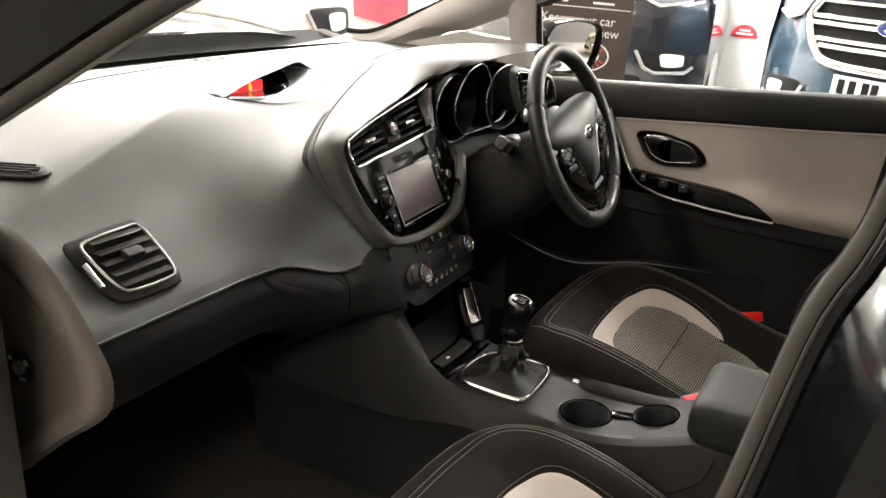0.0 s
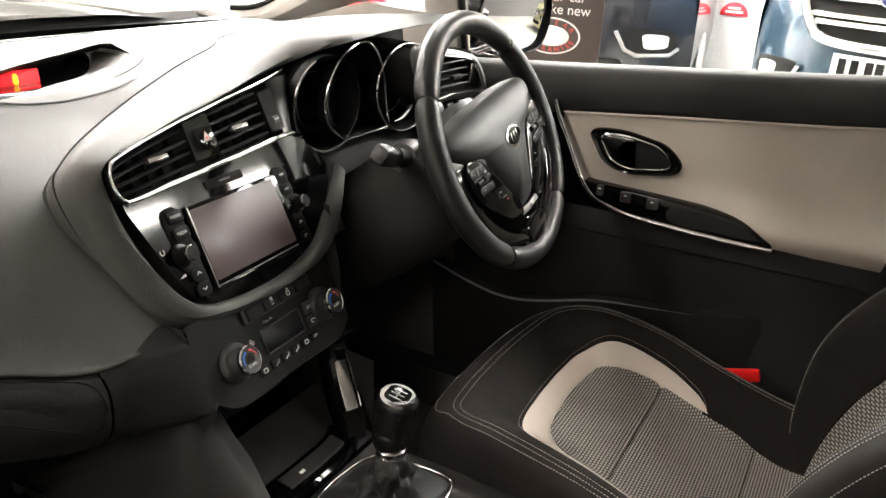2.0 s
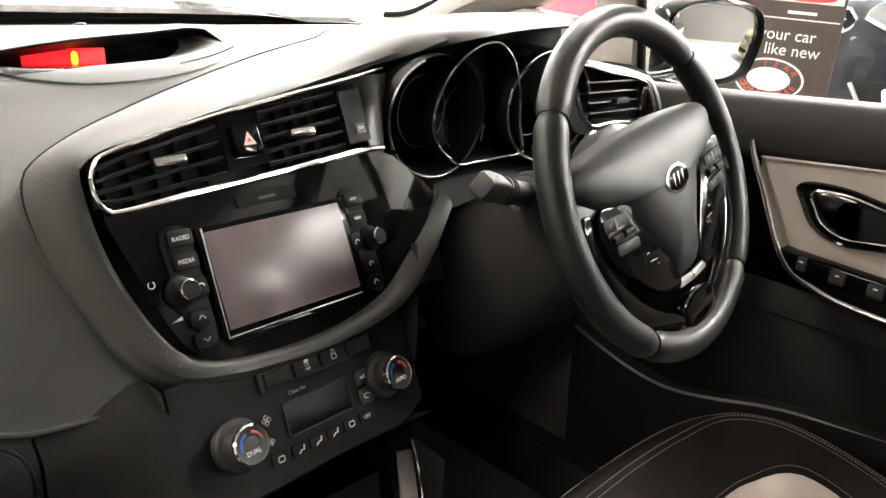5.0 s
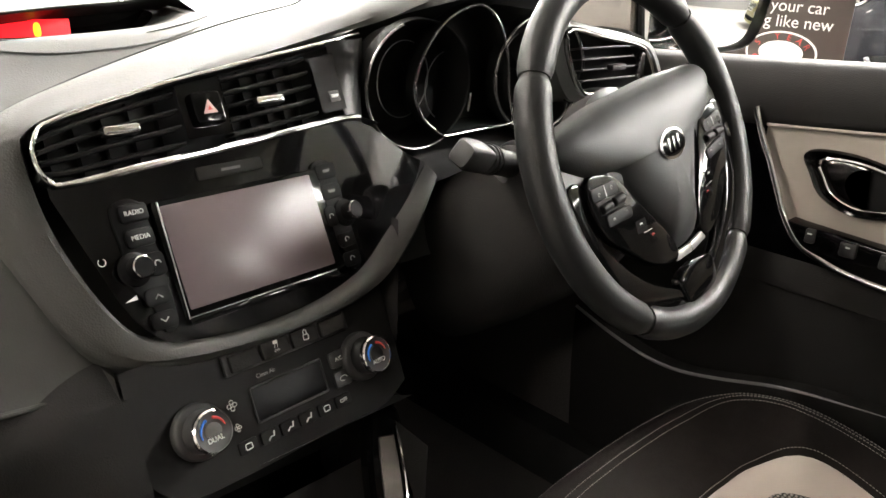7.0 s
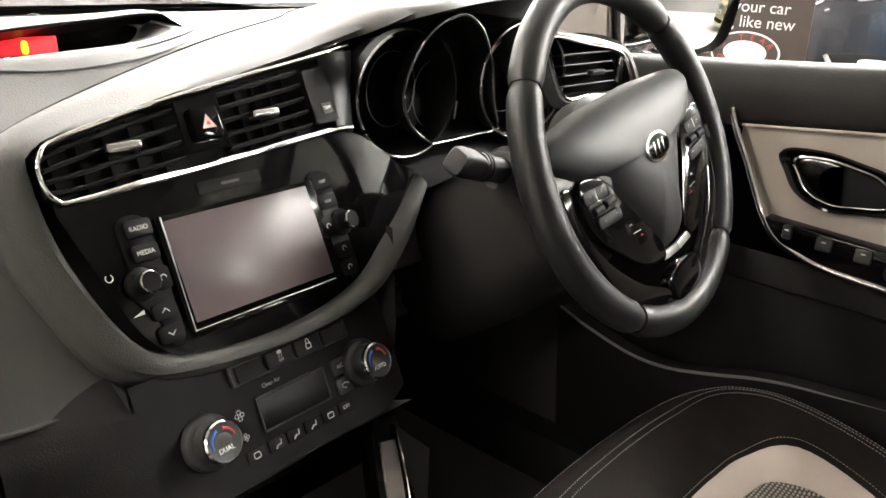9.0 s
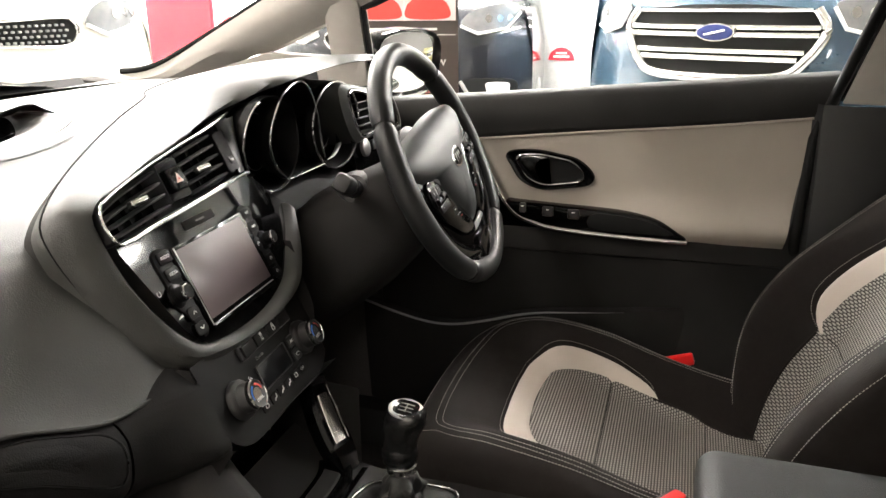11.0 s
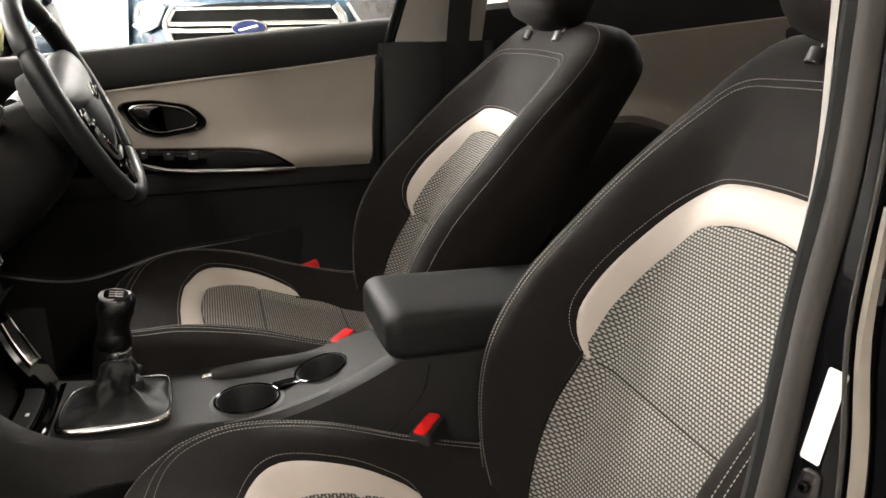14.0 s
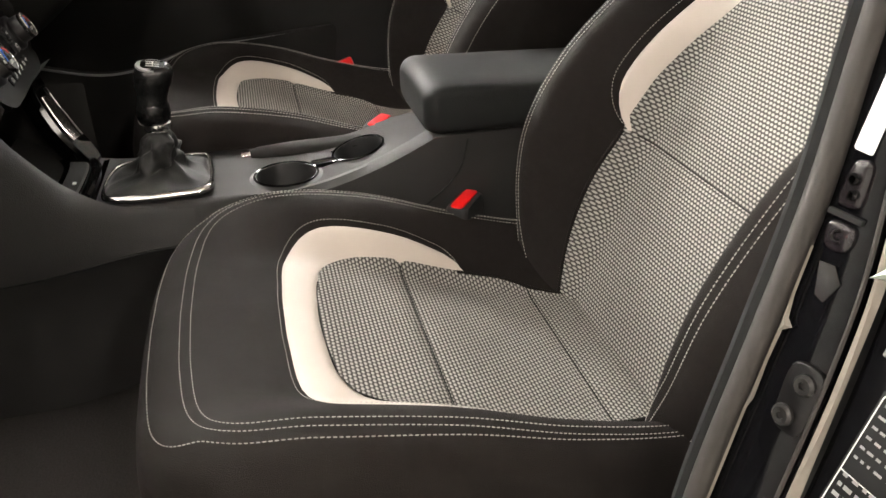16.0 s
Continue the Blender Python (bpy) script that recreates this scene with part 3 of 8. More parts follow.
part("strap", loft([[sp(y - 0.024, z, 0.046), sp(y + 0.024, z, 0.046), sp(y + 0.024, z, 0.049), sp(y - 0.024, z, 0.049)] for y, z in ((-0.645, 1.115), (-0.640, 1.03), (-0.635, 0.93), (-0.636, 0.83), (-0.64, 0.50))], ring=True), mat("black_webbing", (0.014, 0.013, 0.013), 0.8, bump=0.4, bump_scale=700), belt)
part("guide", plate(smooth_outline([(-0.032, 0.008), (-0.026, 0.026), (0, 0.032), (0.026, 0.026), (0.032, 0.008), (0.03, -0.018), (0, -0.024), (-0.03, -0.018)], 36), facing(sp(-0.648, 1.142, 0.036), (-1, 0, -0.3)), 0.018, 0.006), PILLAR, belt, "stone grey belt guide")
part("guide_slot", tube([sp(-0.680, 1.112, 0.05), sp(-0.665, 1.104, 0.056), sp(-0.628, 1.104, 0.056), sp(-0.612, 1.115, 0.05)], 0.005, 8), BLACK, belt)
part("belt_stop", box((0.652, -0.625, 0.842), (0.012, 0.05, 0.010), 0.003), BLACK, belt)
# roof rail above the driver window, rear body that closes the cabin
for s, nm in ((1, "roof_rail"), (-1, "roof_rail_near")):
    shell(nm, loft([[Vector((s * (side_x(z) + dx), y, z + dz)) for dx, dz in ((-0.045, 0.03), (-0.03, -0.02), (0.0, -0.03), (0.03, 0.0), (0.02, 0.05))] for y, z in ((-0.05 if s > 0 else -0.40, 1.30), (-0.4, 1.355), (-0.9, 1.375), (-1.5, 1.355), (-2.0, 1.30))]), HEADLINER, "light grey roof rail trim", "trim")
shell("tailgate", box((0, -2.05, 0.62), (1.40, 0.08, 0.80), 0.02), BLACK, "dark tailgate trim", "trim")
bench = thing("rear_bench", (0, -1.35, 0.3), "black cloth rear bench seat", "rear seat")
part("bench_cushion", box((0, -1.22, 0.42), (1.26, 0.50, 0.18), 0.05), CLOTH, bench)
part("bench_back", box((0, -1.55, 0.72), (1.26, 0.16, 0.60), 0.05, pose(0, 0, 0, -18, 0, 0)), CLOTH, bench)
# ---- dashboard ----
dash = thing("dashboard", (0, 0.5, 0.6), "dark grey soft-touch dashboard of a right-hand-drive hatchback", "dashboard")
# side profile from the windscreen over the crease to the glovebox seam: station, y, z
PROFILE = [(0, 0.86, 0.976), (1, 0.72, 0.990), (2, 0.58, 0.991), (3, 0.475, 0.984), (3.5, 0.43, 0.968), (4, 0.385, 0.938), (5, 0.32, 0.885), (6, 0.262, 0.829), (7, 0.235, 0.800)]
SAG = [(0, 1.0), (3, 1.0), (4, 0.75), (5, 0.25), (6, 0.0), (7, 0.0)]


CREASE = [(-0.64, 3.85), (-0.556, 3.72), (-0.46, 3.5), (-0.348, 3.22), (-0.24, 2.9), (-0.156, 2.5), (-0.10, 2.3)]
SWELL = [(0, 0), (3.6, 0), (4.0, 0.018), (4.5, 0.040), (5, 0.048), (6, 0.046), (7, 0.045)]


def seam_z(x):
    """Height of the seam between pad and glovebox, lower towards the stack."""
    return lerp(0.808, 0.772, smooth01((x + 0.33) / 0.13))


def dash_point(x, st, lift=0.0):
    y, z = table(PROFILE, st)
    y1, z1 = table(PROFILE, min(7, st + 0.05))
    y0, z0 = table(PROFILE, max(0, st - 0.05))
    t = Vector((y1 - y0, z1 - z0)).normalized()
    n = Vector((t.y, -t.x))
    end = smooth01((-0.18 - x) / 0.46)
    # soft ridge line between top and face, and the swell towards the stack
    cs = table(CREASE, max(-0.64, min(-0.10, x)))[0]
    lift += 0.0042 * math.exp(-abs(st - cs) / 0.28) * smooth01((-0.13 - x) / 0.06)
    y -= table(SWELL, st)[0] * smooth01((x + 0.40) / 0.27) * (1 - smooth01((x + 0.09) / 0.09))
    z += (seam_z(x) - 0.800) * smooth01((st - 5.4) / 1.6)
    return Vector((x, y + n.x * lift, z + n.y * lift - 0.050 * end * table(SAG, st)[0]))


def dash_pose(x, st, lift=0.0):
    """x along the car, y up the dash, z out of it."""
    p = dash_point(x, st, lift)
    u = (dash_point(x, max(0, st - 0.1)) - dash_point(x, min(7, st + 0.1))).normalized()
    w = Vector((1, 0, 0)).cross(u).normalized()
    return Matrix(((1, u.x, w.x, p.x), (0, u.y, w.y, p.y), (0, u.z, w.z, p.z), (0, 0, 0, 1)))


DX0 = -0.625
# front edge and floor of the display recess
recess_y = lambda u: 0.448 + 0.052 * abs(u) ** 2.6 + 0.014 * u
rx = lambda u: 0.002 + 0.152 * u
lip_y = lambda u: 0.519 + 0.34 * (rx(u) + 0.03)
PAD_Z = [(y, z) for k, y, z in reversed(PROFILE)]


def pad_stations(x):
    c = max(1.5, table(CREASE, max(-0.64, min(-0.10, x)))[0])
    return [c * k / 55 for k in range(56)] + [c + (7 - c) * k / 55 for k in range(1, 56)]


pad_rows = [[dash_point(x, st) for st in pad_stations(x)] for x in (DX0 + 1.335 * i / 230 for i in range(231))]
bm = loft(pad_rows)
hole = []
for f in bm.faces:
    c = f.calc_center_median()
    u = (c.x - 0.002) / 0.152
    if abs(u) < 0.97 and recess_y(u) - 0.003 < c.y < lip_y(u) + 0.045 and c.z > 0.95:
        hole.append(f)
bmesh.ops.delete(bm, geom=hole, context="FACES")
part("top_pad", bm, DASH, dash, "dark grey soft-touch pad")
# rounded edge where the pad turns to the end cap
part("end_roll", loft([[dash_point(DX0, 7 * k / 60) + Vector((-0.012 * math.sin(a), 0, 0)) + (dash_point(DX0, 7 * k / 60, -0.012) - dash_point(DX0, 7 * k / 60)) * (1 - math.cos(a)) for a in (0, 0.5, 1.0, 1.57)] for k in range(61)]), DASH, dash)
# lower glovebox half
LOW = [(0, 0.238, 0.0), (1, 0.229, -0.008), (2, 0.221, -0.026), (3, 0.226, -0.066), (4, 0.262, -0.105), (5, 0.35, -0.138), (6, 0.52, -0.155)]


def cheek_y(z):
    return 0.186 + (z - 0.80) * 0.49 if z > 0.70 else 0.137 + (0.70 - z) * 0.66


def low_point(x, k):
    """Face below the seam, swelling towards the stack and tucked under the dash."""
    y, d = table(LOW, k)
    z = seam_z(x) - 0.003 + d
    y -= 0.045 * smooth01((x + 0.40) / 0.27) * (1 - smooth01((k - 3.0) / 2.0))
    return Vector((x, lerp(y, cheek_y(z) - 0.004, smooth01((x + 0.200) / 0.075) * (1 - smooth01((k - 2.7) / 1.9))), z))


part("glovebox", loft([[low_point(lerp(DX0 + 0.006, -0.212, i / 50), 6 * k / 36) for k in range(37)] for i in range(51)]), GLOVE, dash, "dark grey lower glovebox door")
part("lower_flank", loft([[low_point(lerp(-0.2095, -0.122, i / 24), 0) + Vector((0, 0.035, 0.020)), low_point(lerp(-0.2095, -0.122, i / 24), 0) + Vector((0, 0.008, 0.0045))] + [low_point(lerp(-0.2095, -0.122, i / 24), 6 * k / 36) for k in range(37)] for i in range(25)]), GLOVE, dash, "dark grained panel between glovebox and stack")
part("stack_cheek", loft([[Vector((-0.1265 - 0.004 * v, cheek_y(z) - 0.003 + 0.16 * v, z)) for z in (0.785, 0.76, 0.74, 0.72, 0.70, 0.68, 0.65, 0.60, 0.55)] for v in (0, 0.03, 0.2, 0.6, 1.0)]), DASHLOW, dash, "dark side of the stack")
# handle hollow in the corner of the glovebox door
hs_ = [low_point(x, k) for x, k in ((-0.346, 0.5), (-0.300, 0.55), (-0.255, 0.6), (-0.226, 1.0), (-0.217, 2.0), (-0.222, 2.75), (-0.250, 2.7), (-0.295, 2.45), (-0.333, 2.1), (-0.347, 1.3))]
hs_ = spline(hs_, 70, True)
hc_ = sum(hs_, Vector()) / len(hs_)
part("glovebox_handle", loft([[hc_ + (p - hc_) * f + Vector((0, d, 0)) for p in hs_] for f, d in ((1.0, 0.0015), (0.97, -0.0015), (0.93, -0.0025), (0.6, -0.004), (0.02, -0.004))], ring=True), GLOVE, dash, "flush dark glovebox latch")
part("handle_seam", tube([hc_ + (p - hc_) * 1.02 + Vector((0, -0.0004, 0)) for p in hs_], 0.0013, 6, True), DEEP, dash)
part("pad_lip", tube([dash_point(x, 7) + Vector((0, 0.0, -0.0005)) for x in (lerp(DX0, -0.135, i / 60) for i in range(61))], 0.0022, 8), DASH, dash)
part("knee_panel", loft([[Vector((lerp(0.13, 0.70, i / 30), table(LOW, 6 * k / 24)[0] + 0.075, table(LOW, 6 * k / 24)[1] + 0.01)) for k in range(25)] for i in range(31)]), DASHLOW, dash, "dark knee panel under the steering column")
part("under_panel", box((0.0, 0.62, 0.62), (1.36, 0.46, 0.02), 0.004), CARPET, dash)
part("knee_lever", loft([[Vector((0.262 + 0.042 * u, 0.270 - 0.004 * abs(v), 0.735 - 0.012 * u * u + 0.008 * v)) for v in (-1, 0, 1)] for u in (-1, -0.5, 0, 0.5, 1)]), BLACK, dash)

# end cap seen through the open door, with the airbag lock
cap = [(0.44, 0.945), (0.36, 0.927), (0.302, 0.906), (0.247, 0.858), (0.213, 0.815), (0.197, 0.785), (0.203, 0.745), (0.235, 0.712), (0.272, 0.684), (0.33, 0.634), (0.383, 0.59), (0.47, 0.56), (0.62, 0.56), (0.72, 0.66), (0.72, 0.84), (0.64, 0.925), (0.54, 0.95)]
co = spline([(0, a, b) for a, b in cap], 90, True)
cc0 = Vector((0, 0.45, 0.76))
rings = []
for f, dx in ((1.0, DX0 - 0.002), (0.992, DX0 - 0.010), (0.97, DX0 - 0.016), (0.92, DX0 - 0.019), (0.86, DX0 - 0.018), (0.80, DX0 - 0.013), (0.75, DX0 - 0.007), (0.70, DX0 - 0.005), (0.3, DX0 - 0.004)):
    rings.append([Vector((dx, cc0.y + (p.y - cc0.y) * f, cc0.z + (p.z - cc0.z) * f)) for p in co])
part("end_cap", loft(rings, ring=True, caps=True), CAPPLASTIC, dash, "brown-black plastic end cap with a soft rim")
lock = facing((DX0 - 0.0048, 0.352, 0.750), (-1, -0.1, 0))
lk = part("airbag_lock", lathe([(0.022, -0.002), (0.022, 0.003), (0.0195, 0.005), (0.018, 0.002), (0.0, 0.002)], lock, 32), BLACK, dash, "round black key lock")
part("lock_barrel", lathe([(0.0085, 0.0), (0.0085, 0.007), (0.007, 0.008), (0.0, 0.008)], lock, 20), SILVER, lk, "grey metal key barrel")
for dx, dy, w_, h_ in ((-0.013, 0.010, 0.005, 0.005), (0.012, 0.009, 0.006, 0.007), (0.003, -0.0145, 0.011, 0.004)):
    part("lock_mark", box((0, 0, 0), (w_, h_, 0.0006), 0, lock @ Matrix.Translation((dx, dy, 0.0042))), WHITE, lk, smooth=False)

# side air vent in the passenger face
vm = dash_pose(-0.517, 5.33, 0.001) @ Matrix.Diagonal((1.07, 1.12, 1, 1))
vo = smooth_outline([(-0.056, 0.036), (-0.03, 0.043), (0.03, 0.045), (0.046, 0.040), (0.05, 0.0), (0.047, -0.040), (0.03, -0.049), (-0.03, -0.047), (-0.047, -0.035), (-0.055, 0.0)], 56)
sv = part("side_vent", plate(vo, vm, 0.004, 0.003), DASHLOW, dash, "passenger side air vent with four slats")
vi = [(a * 0.80 + 0.005, b * 0.80) for a, b in vo]
part("vent_throat", plate([(a * 0.99, b * 0.99) for a, b in vi], vm @ Matrix.Translation((0, 0, 0.0042)), 0.0006, 0.0002), DEEP, sv)
part("vent_frame", tube([vm @ Vector((a, b, 0.006)) for a, b in vi], 0.0019, 8, True), SILVER, sv, "thin satin silver frame")
for k in range(5):
    h = -0.028 + 0.0142 * k
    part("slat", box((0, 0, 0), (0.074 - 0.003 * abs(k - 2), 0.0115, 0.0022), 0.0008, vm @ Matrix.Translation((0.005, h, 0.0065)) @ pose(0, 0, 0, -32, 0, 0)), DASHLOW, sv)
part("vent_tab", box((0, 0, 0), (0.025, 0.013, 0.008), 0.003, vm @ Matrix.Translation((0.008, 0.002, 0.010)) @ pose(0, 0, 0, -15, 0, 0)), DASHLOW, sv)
part("vent_wheel", tube([vm @ Vector((-0.049, b, 0.004)) for b in (-0.022, -0.01, 0.0, 0.009)], 0.0035, 8), CHROME, sv, "ribbed chrome shutter wheel")

# oval demister slot on the corner of the pad
dm = dash_pose(-0.543, 2.85, 0.001) @ pose(0, 0, 0, 0, 0, -48)
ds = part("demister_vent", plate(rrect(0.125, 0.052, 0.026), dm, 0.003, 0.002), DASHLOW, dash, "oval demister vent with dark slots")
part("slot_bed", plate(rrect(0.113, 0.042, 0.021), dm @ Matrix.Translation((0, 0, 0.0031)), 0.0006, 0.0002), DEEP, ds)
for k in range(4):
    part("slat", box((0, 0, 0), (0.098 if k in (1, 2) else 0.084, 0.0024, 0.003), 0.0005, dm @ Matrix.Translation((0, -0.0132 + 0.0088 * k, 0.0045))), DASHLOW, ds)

# display hood in the middle of the pad: a scoop that opens to the rear
LIP = spline([(-0.160, 0.478, 0.9845), (-0.135, 0.482, 0.990), (-0.100, 0.492, 0.9955), (-0.03, 0.517, 1.0), (0.068, 0.549, 1.003), (0.125, 0.568, 1.005), (0.152, 0.574, 1.003)], 41)
hood_secs = []
for k, p in enumerate(LIP):
    e = math.sin(math.pi * min(1, 0.06 + 0.88 * k / 40)) ** 0.5
    yb = p.y + 0.13 * e
    top = max(0.0, p.z - 0.989)
    hood_secs.append([Vector((p.x - 0.006, yb, 0.9885)), Vector((p.x - 0.004, lerp(p.y, yb, 0.6), 0.990 + top * 0.75)), Vector((p.x, lerp(p.y, yb, 0.22), 0.9895 + top * 1.12)), p + Vector((0, 0.004, 0.0008)), p, p + Vector((0, 0.003, -0.003)), p + Vector((0, 0.018, -0.004)), p + Vector((0, 0.036, -0.016))])
hood = part("display_hood", loft(hood_secs), DASH, dash, "low dark grey hood over the centre display")
part("hood_end", loft([[LIP[-1], LIP[-1] + Vector((0.002, 0.02, 0.0)), LIP[-1] + Vector((0.0, 0.05, -0.012))], [LIP[-1] + Vector((0.010, -0.030, -0.014)), LIP[-1] + Vector((0.020, 0.005, -0.0135)), LIP[-1] + Vector((0.012, 0.06, -0.0145))]]), DASH, dash)


def recess(u, v):
    """Scooped surface from the front edge (v 0) to the foot of the display (v 1)."""
    y = lerp(recess_y(u) - 0.014, max(lip_y(u) + 0.06, recess_y(u) + 0.004), v)
    deep = (1 - abs(u) ** 4) * 0.022
    return Vector((rx(u), y, table(PAD_Z, y)[0] + 0.0012 - deep * smooth01((v - 0.10) / 0.60)))


ub = lambda v: lerp(-0.75, 0.90, smooth01(v * 1.15) ** 0.75)
vs_ = [k / 24 for k in range(25)]
part("display_recess", loft([[recess(lerp(-1, ub(v), k / 24), v) for k in range(25)] for v in vs_]), PIANO, dash, "black recess below the hood")
part("recess_scoop", loft([[recess(lerp(ub(v), 1, k / 24), v) for k in range(25)] for v in vs_]), DASH, dash, "grey scooped side of the recess")
part("recess_back", loft([[Vector((rx(u), lip_y(u) + 0.060, 0.950)), Vector((rx(u), lip_y(u) + 0.064, 0.990))] for u in (-0.9, -0.5, 0.0, 0.5, 0.92)]), DEEP, dash)
part("recess_rim", tube([recess(u, 0.10) + Vector((0, 0, 0.0004)) for u in (lerp(0.35, 1.0, k / 24) for k in range(25))], [0.0004 + 0.0010 * k / 24 for k in range(25)], 8), DASHLOW, dash)
rd = facing((-0.024, 0.556, 0.9765), (0, -0.96, 0.12))
disp = part("warning_display", plate(rrect(0.086, 0.0185, 0.001), rd, 0.002, 0.0004), REDLIT, dash, "lit red warning display with an amber figure")
part("lit_symbol", plate(smooth_outline([(-0.003, -0.0065), (0.003, -0.0065), (0.0034, 0.003), (0.0015, 0.0062), (-0.0015, 0.0062), (-0.0034, 0.003)], 16), rd @ Matrix.Translation((0.010, 0, 0.002)), 0.0005, 0.0001), AMBER, disp, "lit amber symbol of a car from above")
# small raised pip and seam on the pad
part("sensor_pip", lathe([(0.009, 0), (0.007, 0.003), (0.0, 0.004)], dash_pose(0.10, 0.42), 18), BLACK, dash)
part("pad_seam", tube([dash_point(x, table([(-0.60, 1.25), (-0.36, 1.05), (-0.20, 1.0), (0.03, 0.72), (0.30, 0.5)], x)[0], 0.0004) for x in (-0.60 + 0.9 * k / 60 for k in range(61))], 0.0012, 6), DASHLOW, dash)


# raised surround: instrument hood, left of the stack, under the screen and up to the right
OUTER = [(0.56, 0.40, 1.018), (0.40, 0.475, 1.022), (0.27, 0.475, 1.012), (0.215, 0.445, 1.006), (0.10, 0.405, 0.992), (-0.05, 0.348, 0.966), (-0.145, 0.303, 0.944), (-0.174, 0.280, 0.920), (-0.165, 0.245, 0.86), (-0.134, 0.198, 0.796), (-0.08, 0.174, 0.779), (0.03, 0.173, 0.776), (0.13, 0.190, 0.783), (0.20, 0.218, 0.806), (0.266, 0.255, 0.842)]
RIDGE = [(0.56, 0.25, 1.047), (0.40, 0.27, 1.052), (0.28, 0.30, 1.036), (0.20, 0.328, 1.010), (0.09, 0.315, 0.990), (-0.05, 0.288, 0.968), (-0.142, 0.268, 0.950), (-0.158, 0.254, 0.925), (-0.151, 0.226, 0.862), (-0.119, 0.184, 0.800), (-0.065, 0.169, 0.785), (0.03, 0.168, 0.781), (0.118, 0.177, 0.791), (0.188, 0.206, 0.818), (0.262, 0.250, 0.851)]
INNER = [(0.56, 0.225, 1.040), (0.40, 0.215, 1.044), (0.29, 0.245, 1.032), (0.20, 0.310, 0.998), (0.09, 0.296, 0.982), (-0.05, 0.270, 0.963), (-0.132, 0.255, 0.948), (-0.142, 0.247, 0.925), (-0.134, 0.222, 0.868), (-0.105, 0.187, 0.808), (-0.058, 0.177, 0.791), (0.03, 0.177, 0.787), (0.110, 0.187, 0.799), (0.174, 0.222, 0.825), (0.262, 0.265, 0.858)]
N = 150
o, r_, i_ = (spline(c, N) for c in (OUTER, RIDGE, INNER))
secs = []
for k in range(N):
    mid1 = o[k].lerp(r_[k], 0.5) + (Vector((0, -0.15, 1)).normalized() * (0.006 - 0.005 * smooth01((k - 74) / 24)))
    secs.append(spline([o[k] + Vector((0, 0.012, -0.012)), o[k], mid1, r_[k], i_[k], i_[k] + Vector((0, 0.035, -0.006))], 18))
part("cowl", loft(secs), DASH, dash, "raised dark grey cowl round the instruments and centre stack")
part("cowl_seam", tube([p + Vector((0, 0.0, 0.0006)) for p in o[14:92]], [0.0003 + 0.0009 * math.sin(math.pi * k / 77) ** 0.5 for k in range(78)], 6), DEEP, dash)


# ---- centre stack ----
def stack_y(x, z):
    return 0.192 + (z - 0.806) * 0.49 + 0.06 * x + 1.1 * max(0.0, x - 0.08) ** 2


def stack(x, z, lift=0.0):
    n = Vector((0.06 + 2.2 * max(0.0, x - 0.08), -1, 0.49)).normalized()
    return Vector((x, stack_y(x, z), z)) + n * lift


def stack_pose(x, z, lift=0.0):
    n = Vector((0.06 + 2.2 * max(0.0, x - 0.08), -1, 0.49)).normalized()
    return facing(stack(x, z, lift), n)


def stack_area(xs, top, bot, lift, rows=10):
    """A skin on the stack between two curves z(x)."""
    return loft([[stack(x, lerp(table(bot, x)[0], table(top, x)[0], k / rows), lift) for k in range(rows + 1)] for x in xs])


VT = [(-0.137, 0.937), (-0.131, 0.946), (-0.072, 0.959), (0.031, 0.974), (0.12, 0.984), (0.198, 0.991)]
VB = [(-0.137, 0.921), (-0.131, 0.913), (-0.072, 0.915), (0.031, 0.920), (0.12, 0.925), (0.16, 0.924), (0.185, 0.917), (0.198, 0.912)]
PT = [(-0.135, 0.910), (-0.025, 0.915), (0.11, 0.921), (0.15, 0.920), (0.18, 0.911), (0.21, 0.890), (0.24, 0.872), (0.268, 0.860)]
PB = [(-0.135, 0.903), (-0.116, 0.851), (-0.103, 0.818), (-0.078, 0.794), (-0.037, 0.786), (0.029, 0.785), (0.113, 0.799), (0.176, 0.822), (0.268, 0.857)]
xs = [lerp(-0.135, 0.268, i / 60) for i in range(61)]
part("gloss_panel", stack_area(xs, PT, PB, 0.0), PIANO, dash, "piano black panel round the touch screen")
xv = [lerp(-0.137, 0.198, i / 50) for i in range(51)]
part("vent_throat", stack_area(xv, VT, VB, -0.022), DEEP, dash)
part("vent_rim", loft([[stack(x, table(VT, x)[0] + 0.001, 0.0), stack(x, table(VT, x)[0], -0.024)] for x in xv]), BLACK, dash)
part("vent_rim", loft([[stack(x, table(VB, x)[0] - 0.001, 0.0), stack(x, table(VB, x)[0], -0.024)] for x in xv]), BLACK, dash)
part("vent_rim", loft([[stack(-0.138, z, 0.001), stack(-0.134, z, -0.024)] for z in (0.915, 0.925, 0.935, 0.943)]), BLACK, dash)
cf = [stack(x, table(VT, x)[0] + 0.0005, 0.003) for x in reversed(xv)] + [stack(-0.139, 0.930, 0.003)] + [stack(x, table(VB, x)[0] - 0.003, 0.003) for x in xv[:-5]]
cf = spline(cf, 150)
cr = [0.0016 if k < 72 else 0.0016 + 0.0012 * smooth01((k - 78) / 20) for k in range(150)]
part("vent_trim", tube(cf, cr, 8), CHROME, dash, "chrome strip framing the centre vents")
saddle_ = []
for k in range(15):
    z = lerp(0.905, 0.990, k / 14)
    row = []
    for i in range(17):
        u = i / 16
        x = lerp(0.150, 0.196, u)
        row.append(Vector((x, lerp(stack_y(0.150, z) + 0.002, 0.298, u) - 0.009 * math.sin(math.pi * u) ** 0.8, z)))
    saddle_.append(row)
